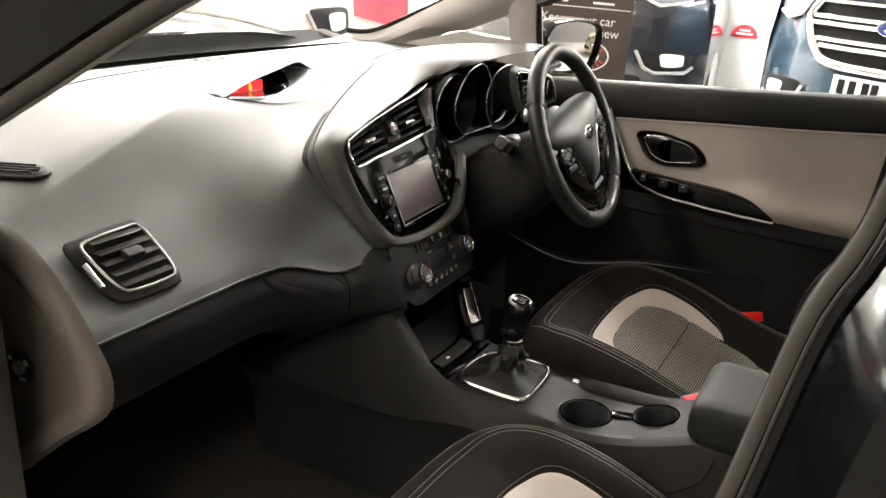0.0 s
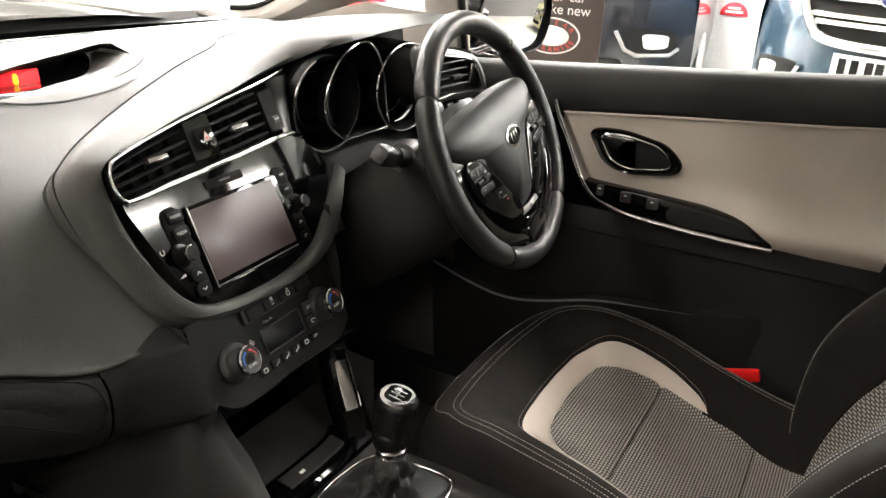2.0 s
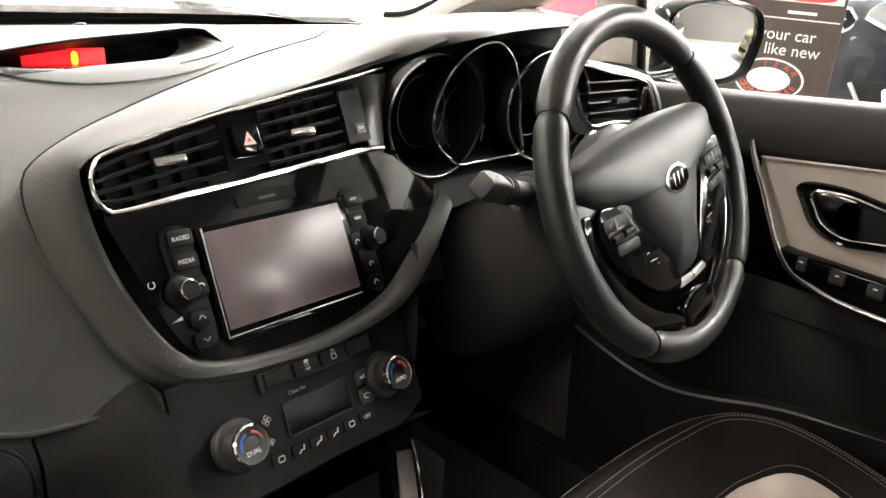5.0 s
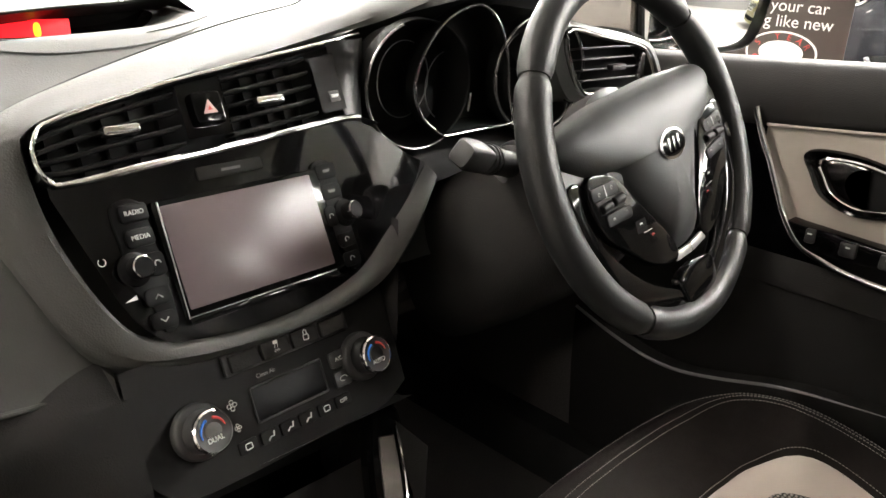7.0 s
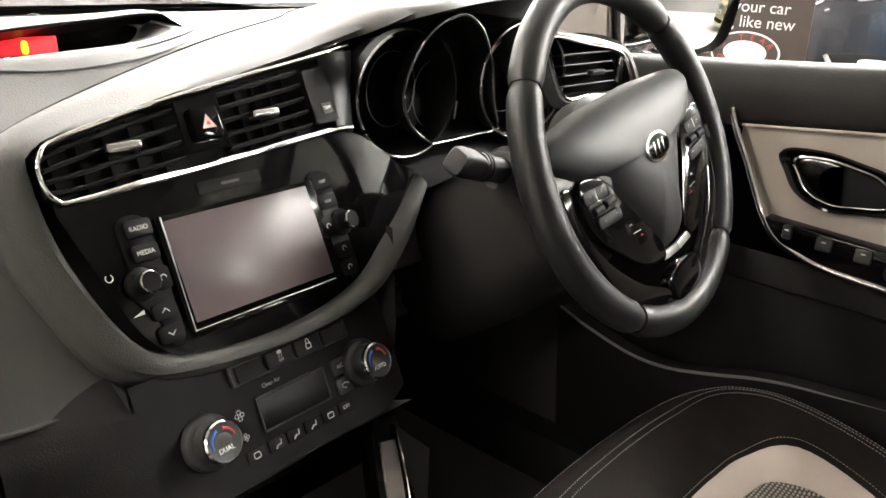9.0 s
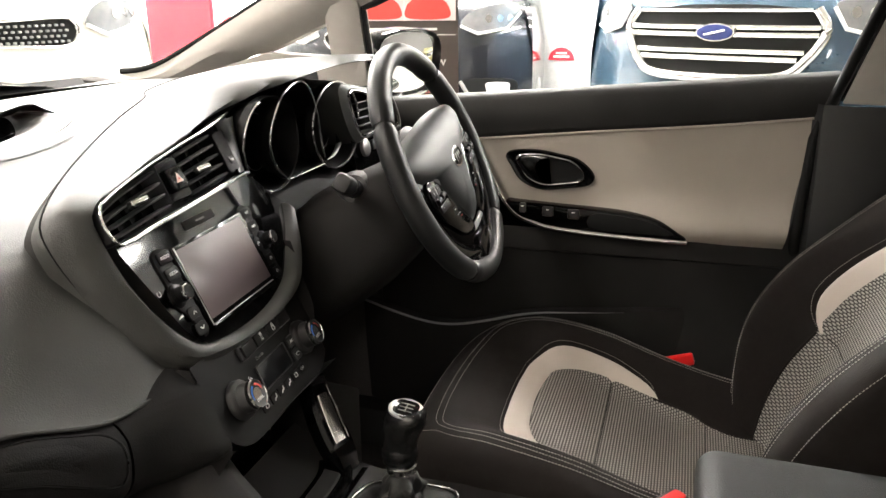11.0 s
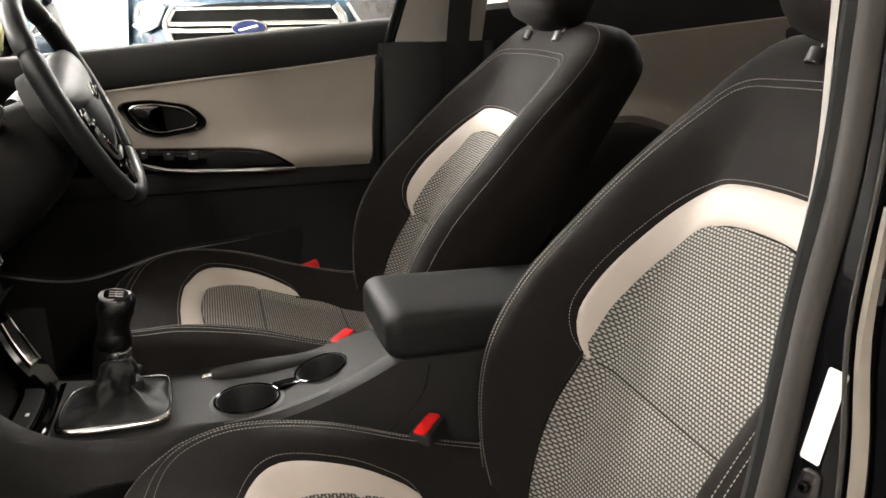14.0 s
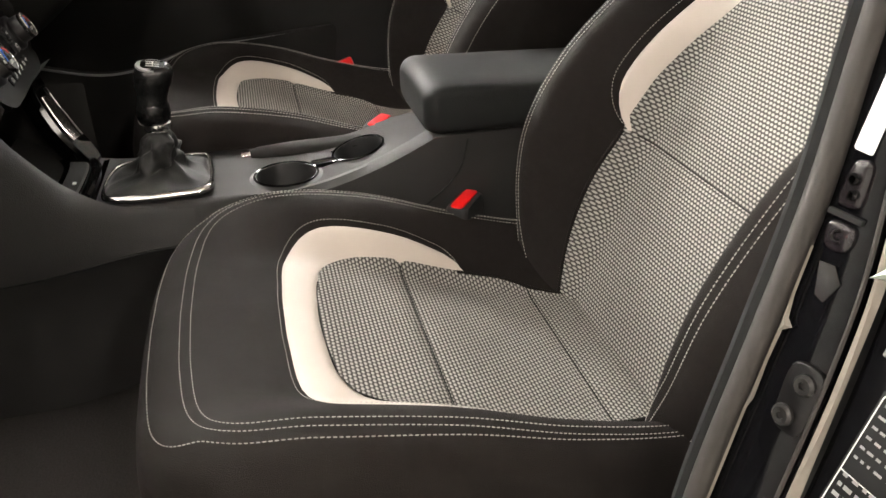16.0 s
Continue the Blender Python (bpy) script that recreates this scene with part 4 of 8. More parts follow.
part("vent_end", loft(saddle_), SATIN, dash, "rounded satin black post beside the gauges")


def slats(parent, x0, x1, n):
    for k in range(n):
        f = (k + 0.6) / (n + 0.2)
        pts = [lerp(x0, x1, i / 8) for i in range(9)]
        zz = [lerp(table(VB, x)[0], table(VT, x)[0], f) for x in pts]
        part("slat", loft([[stack(x, z + 0.0012, -0.003), stack(x, z, -0.001), stack(x, z - 0.0016, -0.003), stack(x, z - 0.001, -0.018), stack(x, z + 0.002, -0.018)] for x, z in zip(pts, zz)], ring=True), BLACK, parent)
    for k in range(5):
        x = lerp(x0, x1, (k + 0.5) / 5)
        za, zb = table(VB, x)[0] + 0.002, table(VT, x)[0] - 0.002
        part("vane", loft([[stack(x - 0.0006, z, -0.021), stack(x + 0.0006, z, -0.021), stack(x + 0.0006, z, -0.015), stack(x - 0.0006, z, -0.015)] for z in (za, zb)], ring=True), DEEP, parent)


cv1 = part("centre_vent", stack_area([lerp(-0.134, -0.022, i / 12) for i in range(13)], VT, VB, -0.0215), DEEP, dash, "left centre air vent with dark slats")
slats(cv1, -0.133, -0.021, 4)
cv2 = part("centre_vent", stack_area([lerp(0.022, 0.120, i / 12) for i in range(13)], VT, VB, -0.0215), DEEP, dash, "right centre air vent with dark slats")
slats(cv2, 0.024, 0.118, 5)
for cvp, x, z in ((cv1, -0.073, 0.9385), (cv2, 0.064, 0.946)):
    part("vent_tab", plate(rrect(0.030, 0.008, 0.003), stack_pose(x, z, -0.002), 0.008, 0.003), CHROME, cvp, "chrome vent tab")
hz = part("hazard_housing", loft([[stack(x, z, 0.001) for z in (0.926, 0.94, 0.955, 0.967 + 0.1 * x)] for x in (-0.020, -0.01, 0.0, 0.01, 0.021)]), PIANO, dash, "gloss black housing of the hazard switch")
part("hazard_button", plate(rrect(0.027, 0.027, 0.004), stack_pose(0.002, 0.9455, 0.001), 0.006, 0.002), PIANO, hz, "black hazard button with a pale triangle")
tm = stack_pose(0.002, 0.9455, 0.0073)
for s_, mm_, li in ((0.0078, mat("pale_red_print", (0.75, 0.5, 0.46), 0.5), 0.0), (0.0026, REDPRINT, 0.0002)):
    bm = bmesh.new()
    vs = [bm.verts.new(tm @ Vector((s_ * math.cos(radians(a)), s_ * math.sin(radians(a)) - 0.001, li))) for a in (90, 210, 330)]
    bm.faces.new(vs)
    part("triangle", bm, mm_, hz, smooth=False)
pod = part("airbag_lamp", loft([[stack(x, lerp(0.930, 0.975 + 0.09 * (x - 0.12), k / 6), 0.001) for k in range(7)] for x in (0.121, 0.13, 0.14, 0.148, 0.153)]), CLIMATE, dash, "dark lamp pod beside the vents")
part("lamp_window", plate(rrect(0.014, 0.010, 0.001), stack_pose(0.140, 0.942, 0.001), 0.001, 0.0003), BLACK, pod)
writing("lamp_print", "TEMP", 0.0042, stack_pose(0.140, 0.942, 0.0022), WHITE, pod)

# disc slot and screen
part("card_slot", plate(rrect(0.062, 0.0105, 0.002), stack_pose(0.009, 0.9005, 0.0), 0.002, 0.0006), DASHLOW, dash, "dark card slot cover")
part("slot_print", box((0, 0, 0), (0.018, 0.0022, 0.0003), 0, stack_pose(0.009, 0.9005, 0.0022)), mat("dim_print", (0.12, 0.12, 0.12), 0.6), dash, smooth=False)
sb = part("screen_bezel", plate(rrect(0.160, 0.092, 0.003), stack_pose(0.0135, 0.8465, 0.0005), 0.003, 0.001), PIANO, dash, "gloss black bezel of the touch screen")
part("screen", plate(rrect(0.144, 0.081, 0.0015), stack_pose(0.0115, 0.8475, 0.0035), 0.0006, 0.0002), SCREEN, sb, "switched-off touch screen with a mauve reflection in its colour")
part("bezel_edge", tube([stack(-0.0625, 0.887, 0.004), stack(-0.0620, 0.806, 0.004), stack(0.084, 0.806, 0.004)], 0.0009, 6), SILVER, sb)
part("bezel_sill", box((0, 0, 0), (0.148, 0.006, 0.003), 0.001, stack_pose(0.012, 0.8035, 0.0035)), PIANO, sb)
# keys beside the screen
for side, cx, names in ((-1, -0.083, ("RADIO", "MEDIA")), (1, 0.103, ("MAP", "NAV"))):
    kp = part("key_column", plate(smooth_outline([(-0.013, 0.047), (0.010, 0.047), (0.013, 0.012), (0.016, 0.0), (0.013, -0.012), (0.012, -0.046), (0.0, -0.050), (-0.004, -0.03), (-0.016, -0.012), (-0.017, 0.0), (-0.014, 0.012)], 60), stack_pose(cx, 0.8475, 0.0), 0.0022, 0.001), KEYPLASTIC, dash, "column of matt black radio keys")
    for k, word in enumerate(names):
        zz = 0.8835 - 0.0165 * k
        part("key", plate(rrect(0.0225, 0.0135, 0.003), stack_pose(cx - 0.001 * side, zz, 0.0022), 0.0022, 0.001), KEYPLASTIC, kp)
        writing("key_print", word, 0.0050 if side < 0 else 0.0042, stack_pose(cx - 0.001 * side, zz, 0.0047), WHITE, kp)
    km = stack_pose(cx + 0.009 * side, 0.8475, 0.002)
    kn = part("radio_knob", lathe([(0.0128, 0.0), (0.0122, 0.0025), (0.0100, 0.004), (0.0086, 0.005), (0.0080, 0.0145), (0.0072, 0.0158), (0.0, 0.0158)], km, 28), KEYPLASTIC, kp, "small round radio knob")
    part("knob_ring", lathe([(0.0081, 0.0125), (0.0085, 0.0135), (0.0082, 0.0155), (0.0073, 0.0162), (0.0071, 0.0150)], km, 28), CHROME, kn, "chrome ring")
    for k, zz in enumerate((0.8475, 0.8265, 0.8105)):
        xx = cx - 0.0085 * side if k == 0 else cx + 0.002
        part("key", plate(rrect(0.013 if k == 0 else 0.020, 0.018 if k == 0 else 0.013, 0.004), stack_pose(xx, zz, 0.0022), 0.0018, 0.0008), KEYPLASTIC, kp)
        pm = stack_pose(xx, zz, 0.0043)
        part("key_print", tube([pm @ Vector(q) for q in (((-0.003, -0.0015, 0), (0, 0.0015, 0), (0.003, -0.0015, 0)) if k == 1 and side < 0 else ((-0.003, 0.0015, 0), (0, -0.0015, 0), (0.003, 0.0015, 0)) if side < 0 and k == 2 else [(0.0024 * math.cos(a), 0.0024 * math.sin(a), 0) for a in (j * 0.55 for j in range(8))])], 0.00035, 5), WHITE, kp)
part("power_print", tube([stack_pose(-0.113, 0.857, 0.0006) @ Vector((0.0028 * math.cos(a), 0.0028 * math.sin(a), 0)) for a in (2.2 + j * 0.5 for j in range(11))], 0.0004, 5), WHITE, dash)
bm = bmesh.new()
pm = stack_pose(-0.100, 0.829, 0.0006)
bm.faces.new([bm.verts.new(pm @ Vector(q)) for q in ((-0.005, -0.001, 0), (0.005, -0.001, 0), (0.005, 0.0025, 0))])
part("volume_print", bm, WHITE, dash, smooth=False)

# switch row and climate panel
ST = [(-0.13, 0.787), (-0.118, 0.787), (-0.075, 0.785), (-0.05, 0.776), (0.03, 0.774), (0.10, 0.776), (0.135, 0.782)]
SB = [(-0.13, 0.722), (-0.118, 0.706), (-0.095, 0.693), (-0.06, 0.690), (0.03, 0.690), (0.10, 0.690), (0.135, 0.700)]
part("climate_panel", stack_area([lerp(-0.124, 0.133, i / 40) for i in range(41)], ST, SB, -0.001), CLIMATE, dash, "dark plastic climate control panel")
sw = part("switch_strip", plate(rrect(0.126, 0.017, 0.002), stack_pose(0.017, 0.7665, 0.0), 0.003, 0.001), BLACK, dash, "row of four dark rocker switches")
for k, x in enumerate((-0.028, 0.002, 0.032, 0.062)):
    part("switch", plate(rrect(0.027, 0.0135, 0.0015), stack_pose(x, 0.7665, 0.003), 0.003, 0.0012), DASHLOW, sw)
    pm = stack_pose(x, 0.7675, 0.0063)
    if k == 2:
        part("switch_print", tube([pm @ Vector(q) for q in ((-0.0016, 0, 0), (-0.0016, 0.0032, 0), (0.0, 0.0044, 0), (0.0016, 0.0032, 0), (0.0016, 0, 0))], 0.0004, 5), WHITE, sw)
        part("switch_print", tube([pm @ Vector((a, b - 0.0020, 0)) for a, b in rrect(0.0052, 0.0042, 0.0006, 2)], 0.0004, 5, True), WHITE, sw)
    elif k == 1:
        part("switch_print", plate(rrect(0.0046, 0.0030, 0.0008, 2), pm @ Matrix.Translation((0, 0.0034, -0.0003)), 0.0004, 0.0001), WHITE, sw)
        for e in (-0.0012, 0.0012):
            part("switch_print", tube([pm @ Vector((e + 0.0006 * math.sin(j * 1.6), 0.0016 - 0.0007 * j, 0)) for j in range(5)], 0.0003, 5), WHITE, sw)
        writing("switch_print", "OFF", 0.0030, pm @ Matrix.Translation((0, -0.0035, 0)), WHITE, sw)
part("lcd", plate(rrect(0.070, 0.026, 0.0015), stack_pose(0.0075, 0.7330, -0.0008), 0.0012, 0.0004), LCD, dash, "dark unlit climate display")
part("lcd_frame", tube([stack_pose(0.0075, 0.7330, 0.0008) @ Vector((a, b, 0)) for a, b in rrect(0.072, 0.028, 0.002, 3)], 0.0009, 6, True), BLACK, dash)
writing("panel_print", "Clean Air", 0.0048, stack_pose(-0.010, 0.7515, 0.0002), mat("dim_white_print", (0.4, 0.4, 0.4), 0.6), dash)
for side, cx, word in ((-1, -0.0785, "DUAL"), (1, 0.0865, "AUTO")):
    km = stack_pose(cx, 0.7335 + 0.001 * side, 0.0) @ Matrix.Diagonal((0.93, 0.93, 1, 1))
    kb = part("climate_knob", lathe([(0.0235, -0.002), (0.0232, 0.004), (0.0215, 0.0062), (0.0178, 0.0075), (0.0168, 0.021), (0.0158, 0.0235), (0.0148, 0.0232), (0.0, 0.0228)], km, 48), BLACK, dash, "round climate knob with a chrome rim")
    part("knob_ring", lathe([(0.0169, 0.0180), (0.0176, 0.0195), (0.0174, 0.0230), (0.0160, 0.0243), (0.0154, 0.0230)], km, 48), CHROME, kb, "bright chrome rim")
    fm = km @ Matrix.Translation((0, 0, 0.0243))
    writing("knob_print", word, 0.0056, fm @ Matrix.Translation((0, -0.0062, -0.0008)), WHITE, kb)
    for a0, a1, mm_ in ((195, 110, BLUE), (80, 10, REDPRINT)):
        part("dial_arc", tube([fm @ Vector((0.0110 * math.cos(radians(lerp(a0, a1, j / 8))), 0.0110 * math.sin(radians(lerp(a0, a1, j / 8))), -0.0008)) for j in range(9)], [0.0005 + 0.0007 * (j if side < 9 and a0 > 90 else 8 - j) / 8 for j in range(9)], 6), mm_, kb, "coloured temperature arc")
for k, x in enumerate((-0.042, -0.021, -0.002, 0.017, 0.037, 0.056)):
    part("climate_key", plate(rrect(0.0175, 0.0105, 0.002), stack_pose(x, 0.7085, -0.001), 0.0018, 0.0007), CLIMATE, dash)
    pm = stack_pose(x, 0.7085, 0.0010)
    if k == 5:
        writing("key_print", "OFF", 0.0046, pm, WHITE, dash)
    elif k in (0, 4):
        part("key_print", tube([pm @ Vector((a, b, 0)) for a, b in rrect(0.006, 0.0045, 0.001, 2)], 0.0004, 5, True), WHITE, dash)
    else:
        part("key_print", tube([pm @ Vector(q) for q in ((-0.003, -0.003, 0), (0.0, -0.0005, 0), (0.0025, -0.001, 0), (0.0035, 0.003, 0))], 0.0006, 5), WHITE, dash)
part("climate_key", plate(rrect(0.018, 0.014, 0.003), stack_pose(0.0615, 0.7400, -0.001), 0.0026, 0.001), BLACK, dash)
part("climate_key", plate(rrect(0.018, 0.014, 0.003), stack_pose(0.0615, 0.7245, -0.001), 0.0026, 0.001), BLACK, dash)
writing("key_print", "A/C", 0.0048, stack_pose(0.0615, 0.7400, 0.0019), WHITE, dash)
part("key_print", tube([stack_pose(0.0615, 0.7245, 0.0019) @ Vector((0.004 * math.cos(a), 0.0022 * math.sin(a), 0)) for a in (j * 0.6 for j in range(9))], 0.0004, 5), WHITE, dash)
for z, s_ in ((0.7395, 0.0026), (0.7235, 0.0018)):
    for j in range(4):
        pm = stack_pose(-0.0465, z, 0.0003) @ pose(0, 0, 0, 0, 0, 90 * j)
        part("fan_print", tube([pm @ Vector((s_ + s_ * 0.7 * math.cos(a), s_ * 0.7 * math.sin(a), 0)) for a in (i * 1.05 for i in range(6))], 0.0003, 4, True), WHITE, dash)
# face below the keys and the side cheeks of the stack
part("stack_foot", loft([[Vector((x, y, z)) for y, z in ((0.135, 0.692), (0.150, 0.684), (0.19, 0.668), (0.23, 0.64), (0.24, 0.56))] for x in (-0.098, -0.06, 0.0, 0.06, 0.128)]), BLACK, dash)
part("stack_cheek", loft([[Vector((0.133 + 0.012 * v + 0.6 * max(0, z - 0.76), lerp(0.165, 0.34, v) + 0.7 * max(0, z - 0.76), z)) for z in (0.83, 0.79, 0.76, 0.70, 0.64, 0.58, 0.50)] for v in (0, 0.3, 0.6, 1.0)]), DASHLOW, dash)
part("stack_jaw", loft([[p + Vector((0, 0.0, 0)), p + Vector((0.004, 0.02, -0.018)), p + Vector((0.0, 0.06, -0.045)), p + Vector((0.0, 0.10, -0.06))] for p in o[64:]]), DASHLOW, dash)

# ---- instruments ----
def gauge_y(x):
    return 0.282 - 0.12 * (x - 0.19)


part("binnacle", loft([[Vector((x, 0.325 + 0.02 * v, lerp(0.855, min(1.03, 0.975 + 0.30 * (x - 0.17)), v))) for v in (0, 0.25, 0.5, 0.75, 1.0)] for x in (0.17, 0.25, 0.34, 0.44, 0.56)]), DEEP, dash, "dark instrument binnacle")


def gauge(outline, depth, shrink, label, arc):
    cx = sum(a for a, b in outline) / len(outline)
    cz = sum(b for a, b in outline) / len(outline)
    rim = [Vector((a, gauge_y(a), b)) for a, b in outline]
    secs = []
    for f, d in ((1.03, 0.010), (1.02, -0.001), (1.0, 0.0), (0.97, 0.008), (shrink, depth), (0.02, depth)):
        secs.append([Vector((cx + (p.x - cx) * f, gauge_y(p.x) + d, cz + (p.z - cz) * f)) for p in rim])
    g = part("gauge", loft(secs, ring=True), TUBE, dash, label)
    a0, a1 = arc
    part("gauge_ring", tube([Vector((cx + (p.x - cx) * 1.01, gauge_y(p.x) - 0.003, cz + (p.z - cz) * 1.01)) for p in rim[a0:a1]], 0.0017, 8), CHROME, g, "thin chrome ring")
    return g


ring = lambda cx, cz, rx, rz, n=64: [(cx + rx * math.cos(2 * math.pi * k / n), cz + rz * math.sin(2 * math.pi * k / n)) for k in range(n)]
gl = gauge(ring(0.254, 0.943, 0.066, 0.065), 0.040, 0.86, "left round gauge with a black face", (20, 54))
gr = gauge(ring(0.425, 0.946, 0.069, 0.066), 0.040, 0.86, "right round gauge with a black face", (0, 63))
gcen = gauge(smooth_outline([(0.287, 0.8885), (0.293, 0.8880), (0.340, 0.8905), (0.381, 0.893), (0.386, 0.896), (0.377, 0.925), (0.370, 0.969), (0.353, 1.006), (0.324, 1.022), (0.284, 1.007), (0.257, 0.974), (0.247, 0.941), (0.258, 0.910)], 64), 0.030, 0.9, "centre gauge with a flat foot", (0, 63))
for gg, cx, cz, rr in ((gl, 0.255, 0.945, 0.04), (gcen, 0.315, 0.935, 0.038), (gr, 0.425, 0.948, 0.042)):
    part("dial_ring", tube([Vector((cx + rr * 0.9 * math.cos(a), gauge_y(cx) + 0.026, cz + rr * math.sin(a))) for a in (2 * math.pi * k / 40 for k in range(40))], 0.0006, 5, True), SILVER, gg)
part("dial_band", tube([Vector((0.425 + 0.056 * math.cos(a), gauge_y(0.425) + 0.014, 0.946 + 0.054 * math.sin(a))) for a in (radians(-95 + 120 * k / 30) for k in range(31))], [0.0008 + 0.0036 * math.sin(math.pi * k / 30) for k in range(31)], 8), SILVER, gr, "satin silver band round the dial")
part("needle", tube([Vector((0.345, gauge_y(0.345) + 0.024, 0.905)), Vector((0.348, gauge_y(0.345) + 0.024, 0.925))], 0.0012, 6), WHITE, gcen)
part("binnacle_sill", loft([[Vector((x, lerp(0.252, 0.31, v) - 0.1 * (x - 0.25), lerp(0.862, 0.884, smooth01(v * 1.2)) - 0.2 * abs(x - 0.35) * (1 - v))) for v in (k / 8 for k in range(9))] for x in (0.24, 0.26, 0.28, 0.31, 0.34, 0.37, 0.4, 0.43, 0.46, 0.5)]), DEEP, dash)

# ---- driver side vent ----
rvo = [(0.455, 0.992), (0.53, 0.984), (0.600, 0.972), (0.625, 0.955), (0.643, 0.925), (0.632, 0.916), (0.55, 0.920), (0.49, 0.924)]
rvy = lambda x: 0.245 - 0.06 * (x - 0.45)
rv = part("driver_vent", loft([[Vector((x, rvy(x) + 0.02, lerp(0.912, 0.995 - 0.25 * max(0, x - 0.58), v))) for v in (0, 0.5, 1)] for x in (0.45, 0.50, 0.55, 0.60, 0.645)]), DEEP, dash, "driver side air vent with a chrome frame")
part("vent_frame", tube(spline([(a, rvy(a) - 0.004, b) for a, b in rvo], 70, True), 0.0028, 8, True), CHROME, rv, "chrome frame")
for k in range(4):
    z = 0.933 + 0.013 * k
    part("slat", box((0.545 - 0.004 * k, 0.243, z), (0.105, 0.018, 0.002), 0.0006, pose(0, 0, 0, -12, 0, -3)), BLACK, rv)
part("vent_tab", box((0.552, 0.232, 0.949), (0.030, 0.010, 0.007), 0.002), BLACK, rv)
part("vent_wheel", box((0.612, 0.235, 0.948), (0.010, 0.008, 0.034), 0.003), CHROME, rv, "chrome shutter wheel")
rim = spline([(a, rvy(a), b) for a, b in rvo], 70, True)
rc = Vector((0.55, 0.24, 0.953))
part("vent_surround", loft([[rc + (p - rc) * f + Vector((0, d, 0)) for p in rim] for f, d in ((1.02, 0.03), (1.02, 0.0), (1.1, -0.006), (1.3, 0.0), (1.45, 0.03), (1.5, 0.08))], ring=True), DASH, rv)
part("light_panel", loft([[Vector((x, 0.238 + 0.01 * v, lerp(0.86, 0.914, v))) for v in (0, 0.5, 1)] for x in (0.47, 0.53, 0.6, 0.66)]), PIANO, dash, "gloss black lower switch panel")
for x in (0.545, 0.585, 0.62):
    part("small_switch", plate(rrect(0.022, 0.017, 0.003), facing((x, 0.240, 0.896), (0, -1, 0.15)), 0.006, 0.002), BLACK, dash)
part("start_button", lathe([(0.015, 0), (0.015, 0.006), (0.012, 0.008), (0, 0.008)], facing((0.505, 0.240, 0.897), (0, -1, 0.15)), 28), SILVER, dash, "round silver-rimmed button")

# ---- steering wheel ----
wheel = thing("steering_wheel", (0.350, 0.058, 0.905), "black leather steering wheel with gloss black spokes", "steering wheel")
WM = Matrix.Translation((0.347, 0.056, 0.910)) @ pose(0, 0, 0, 66, 0, 0) @ pose(0, 0, 0, 0, 0, 10.5) @ Matrix.Diagonal((0.963, 0.963, 1, 1))
def rim_path(a0, a1, n, R=0.1705):
    return [WM @ Vector((R * math.cos(radians(lerp(a0, a1, k / n))), R * math.sin(radians(lerp(a0, a1, k / n))), 0)) for k in range(n + 1)]
for a0, a1 in ((39, 141), (142.5, 232), (308, 397.5), (233.5, 306.5)):
    rr = [0.0160 * (0.86 if k in (0, 40) else 0.97 if k in (1, 39) else 1) for k in range(41)]
    part("rim", tube(rim_path(a0, a1, 40), rr, 18), LEATHER, wheel, "black leather rim section")
part("rim_core", tube(rim_path(0, 357, 119), 0.0125, 10, True), BLACK, wheel)
half = [(0, 0.063), (0.05, 0.063), (0.09, 0.060), (0.13, 0.055), (0.150, 0.042), (0.143, 0.024), (0.122, 0.008), (0.100, 0.005), (0.084, -0.006), (0.062, -0.038), (0.034, -0.080), (0.026, -0.099), (0, -0.104)]
pad = smooth_outline(half + [(-a, b) for a, b in reversed(half[1:-1])], 96)
bm = bmesh.new()
secs = []
for f, h in ((1.0, -0.020), (1.0, -0.004), (0.985, 0.002), (0.95, 0.006), (0.85, 0.0125), (0.7, 0.0185), (0.5, 0.0230), (0.3, 0.0245), (0.02, 0.0250)):
    secs.append([WM @ Vector((a * f, b * f - 0.0 * h, h)) for a, b in pad])
part("airbag_pad", loft(secs, ring=True, caps=True, bm=bm), AIRBAG, wheel, "black airbag cover")
bd = WM @ Matrix.Translation((0, 0.0, 0.0243))
el = [(0.0215 * math.cos(2 * math.pi * k / 48), 0.0125 * math.sin(2 * math.pi * k / 48)) for k in range(48)]
badge = part("badge", plate([(a * 1.12, b * 1.2) for a, b in el], bd, 0.0022, 0.001), CHROME, wheel, "oval chrome badge with a black field")
part("badge_field", plate([(a * 0.96, b * 0.96) for a, b in el], bd @ Matrix.Translation((0, 0, 0.0016)), 0.0009, 0.0003), PIANO, badge)
for x, w, sk in ((-0.009, 0.0030, 0.3), (0.0, 0.0030, 0.3), (0.009, 0.0030, 0.3)):
    part("badge_bar", box((0, 0, 0), (w, 0.013, 0.001), 0.0003, bd @ Matrix.Translation((x, 0, 0.0028)) @ pose(0, 0, 0, 0, 0, -sk * 25)), CHROME, badge)
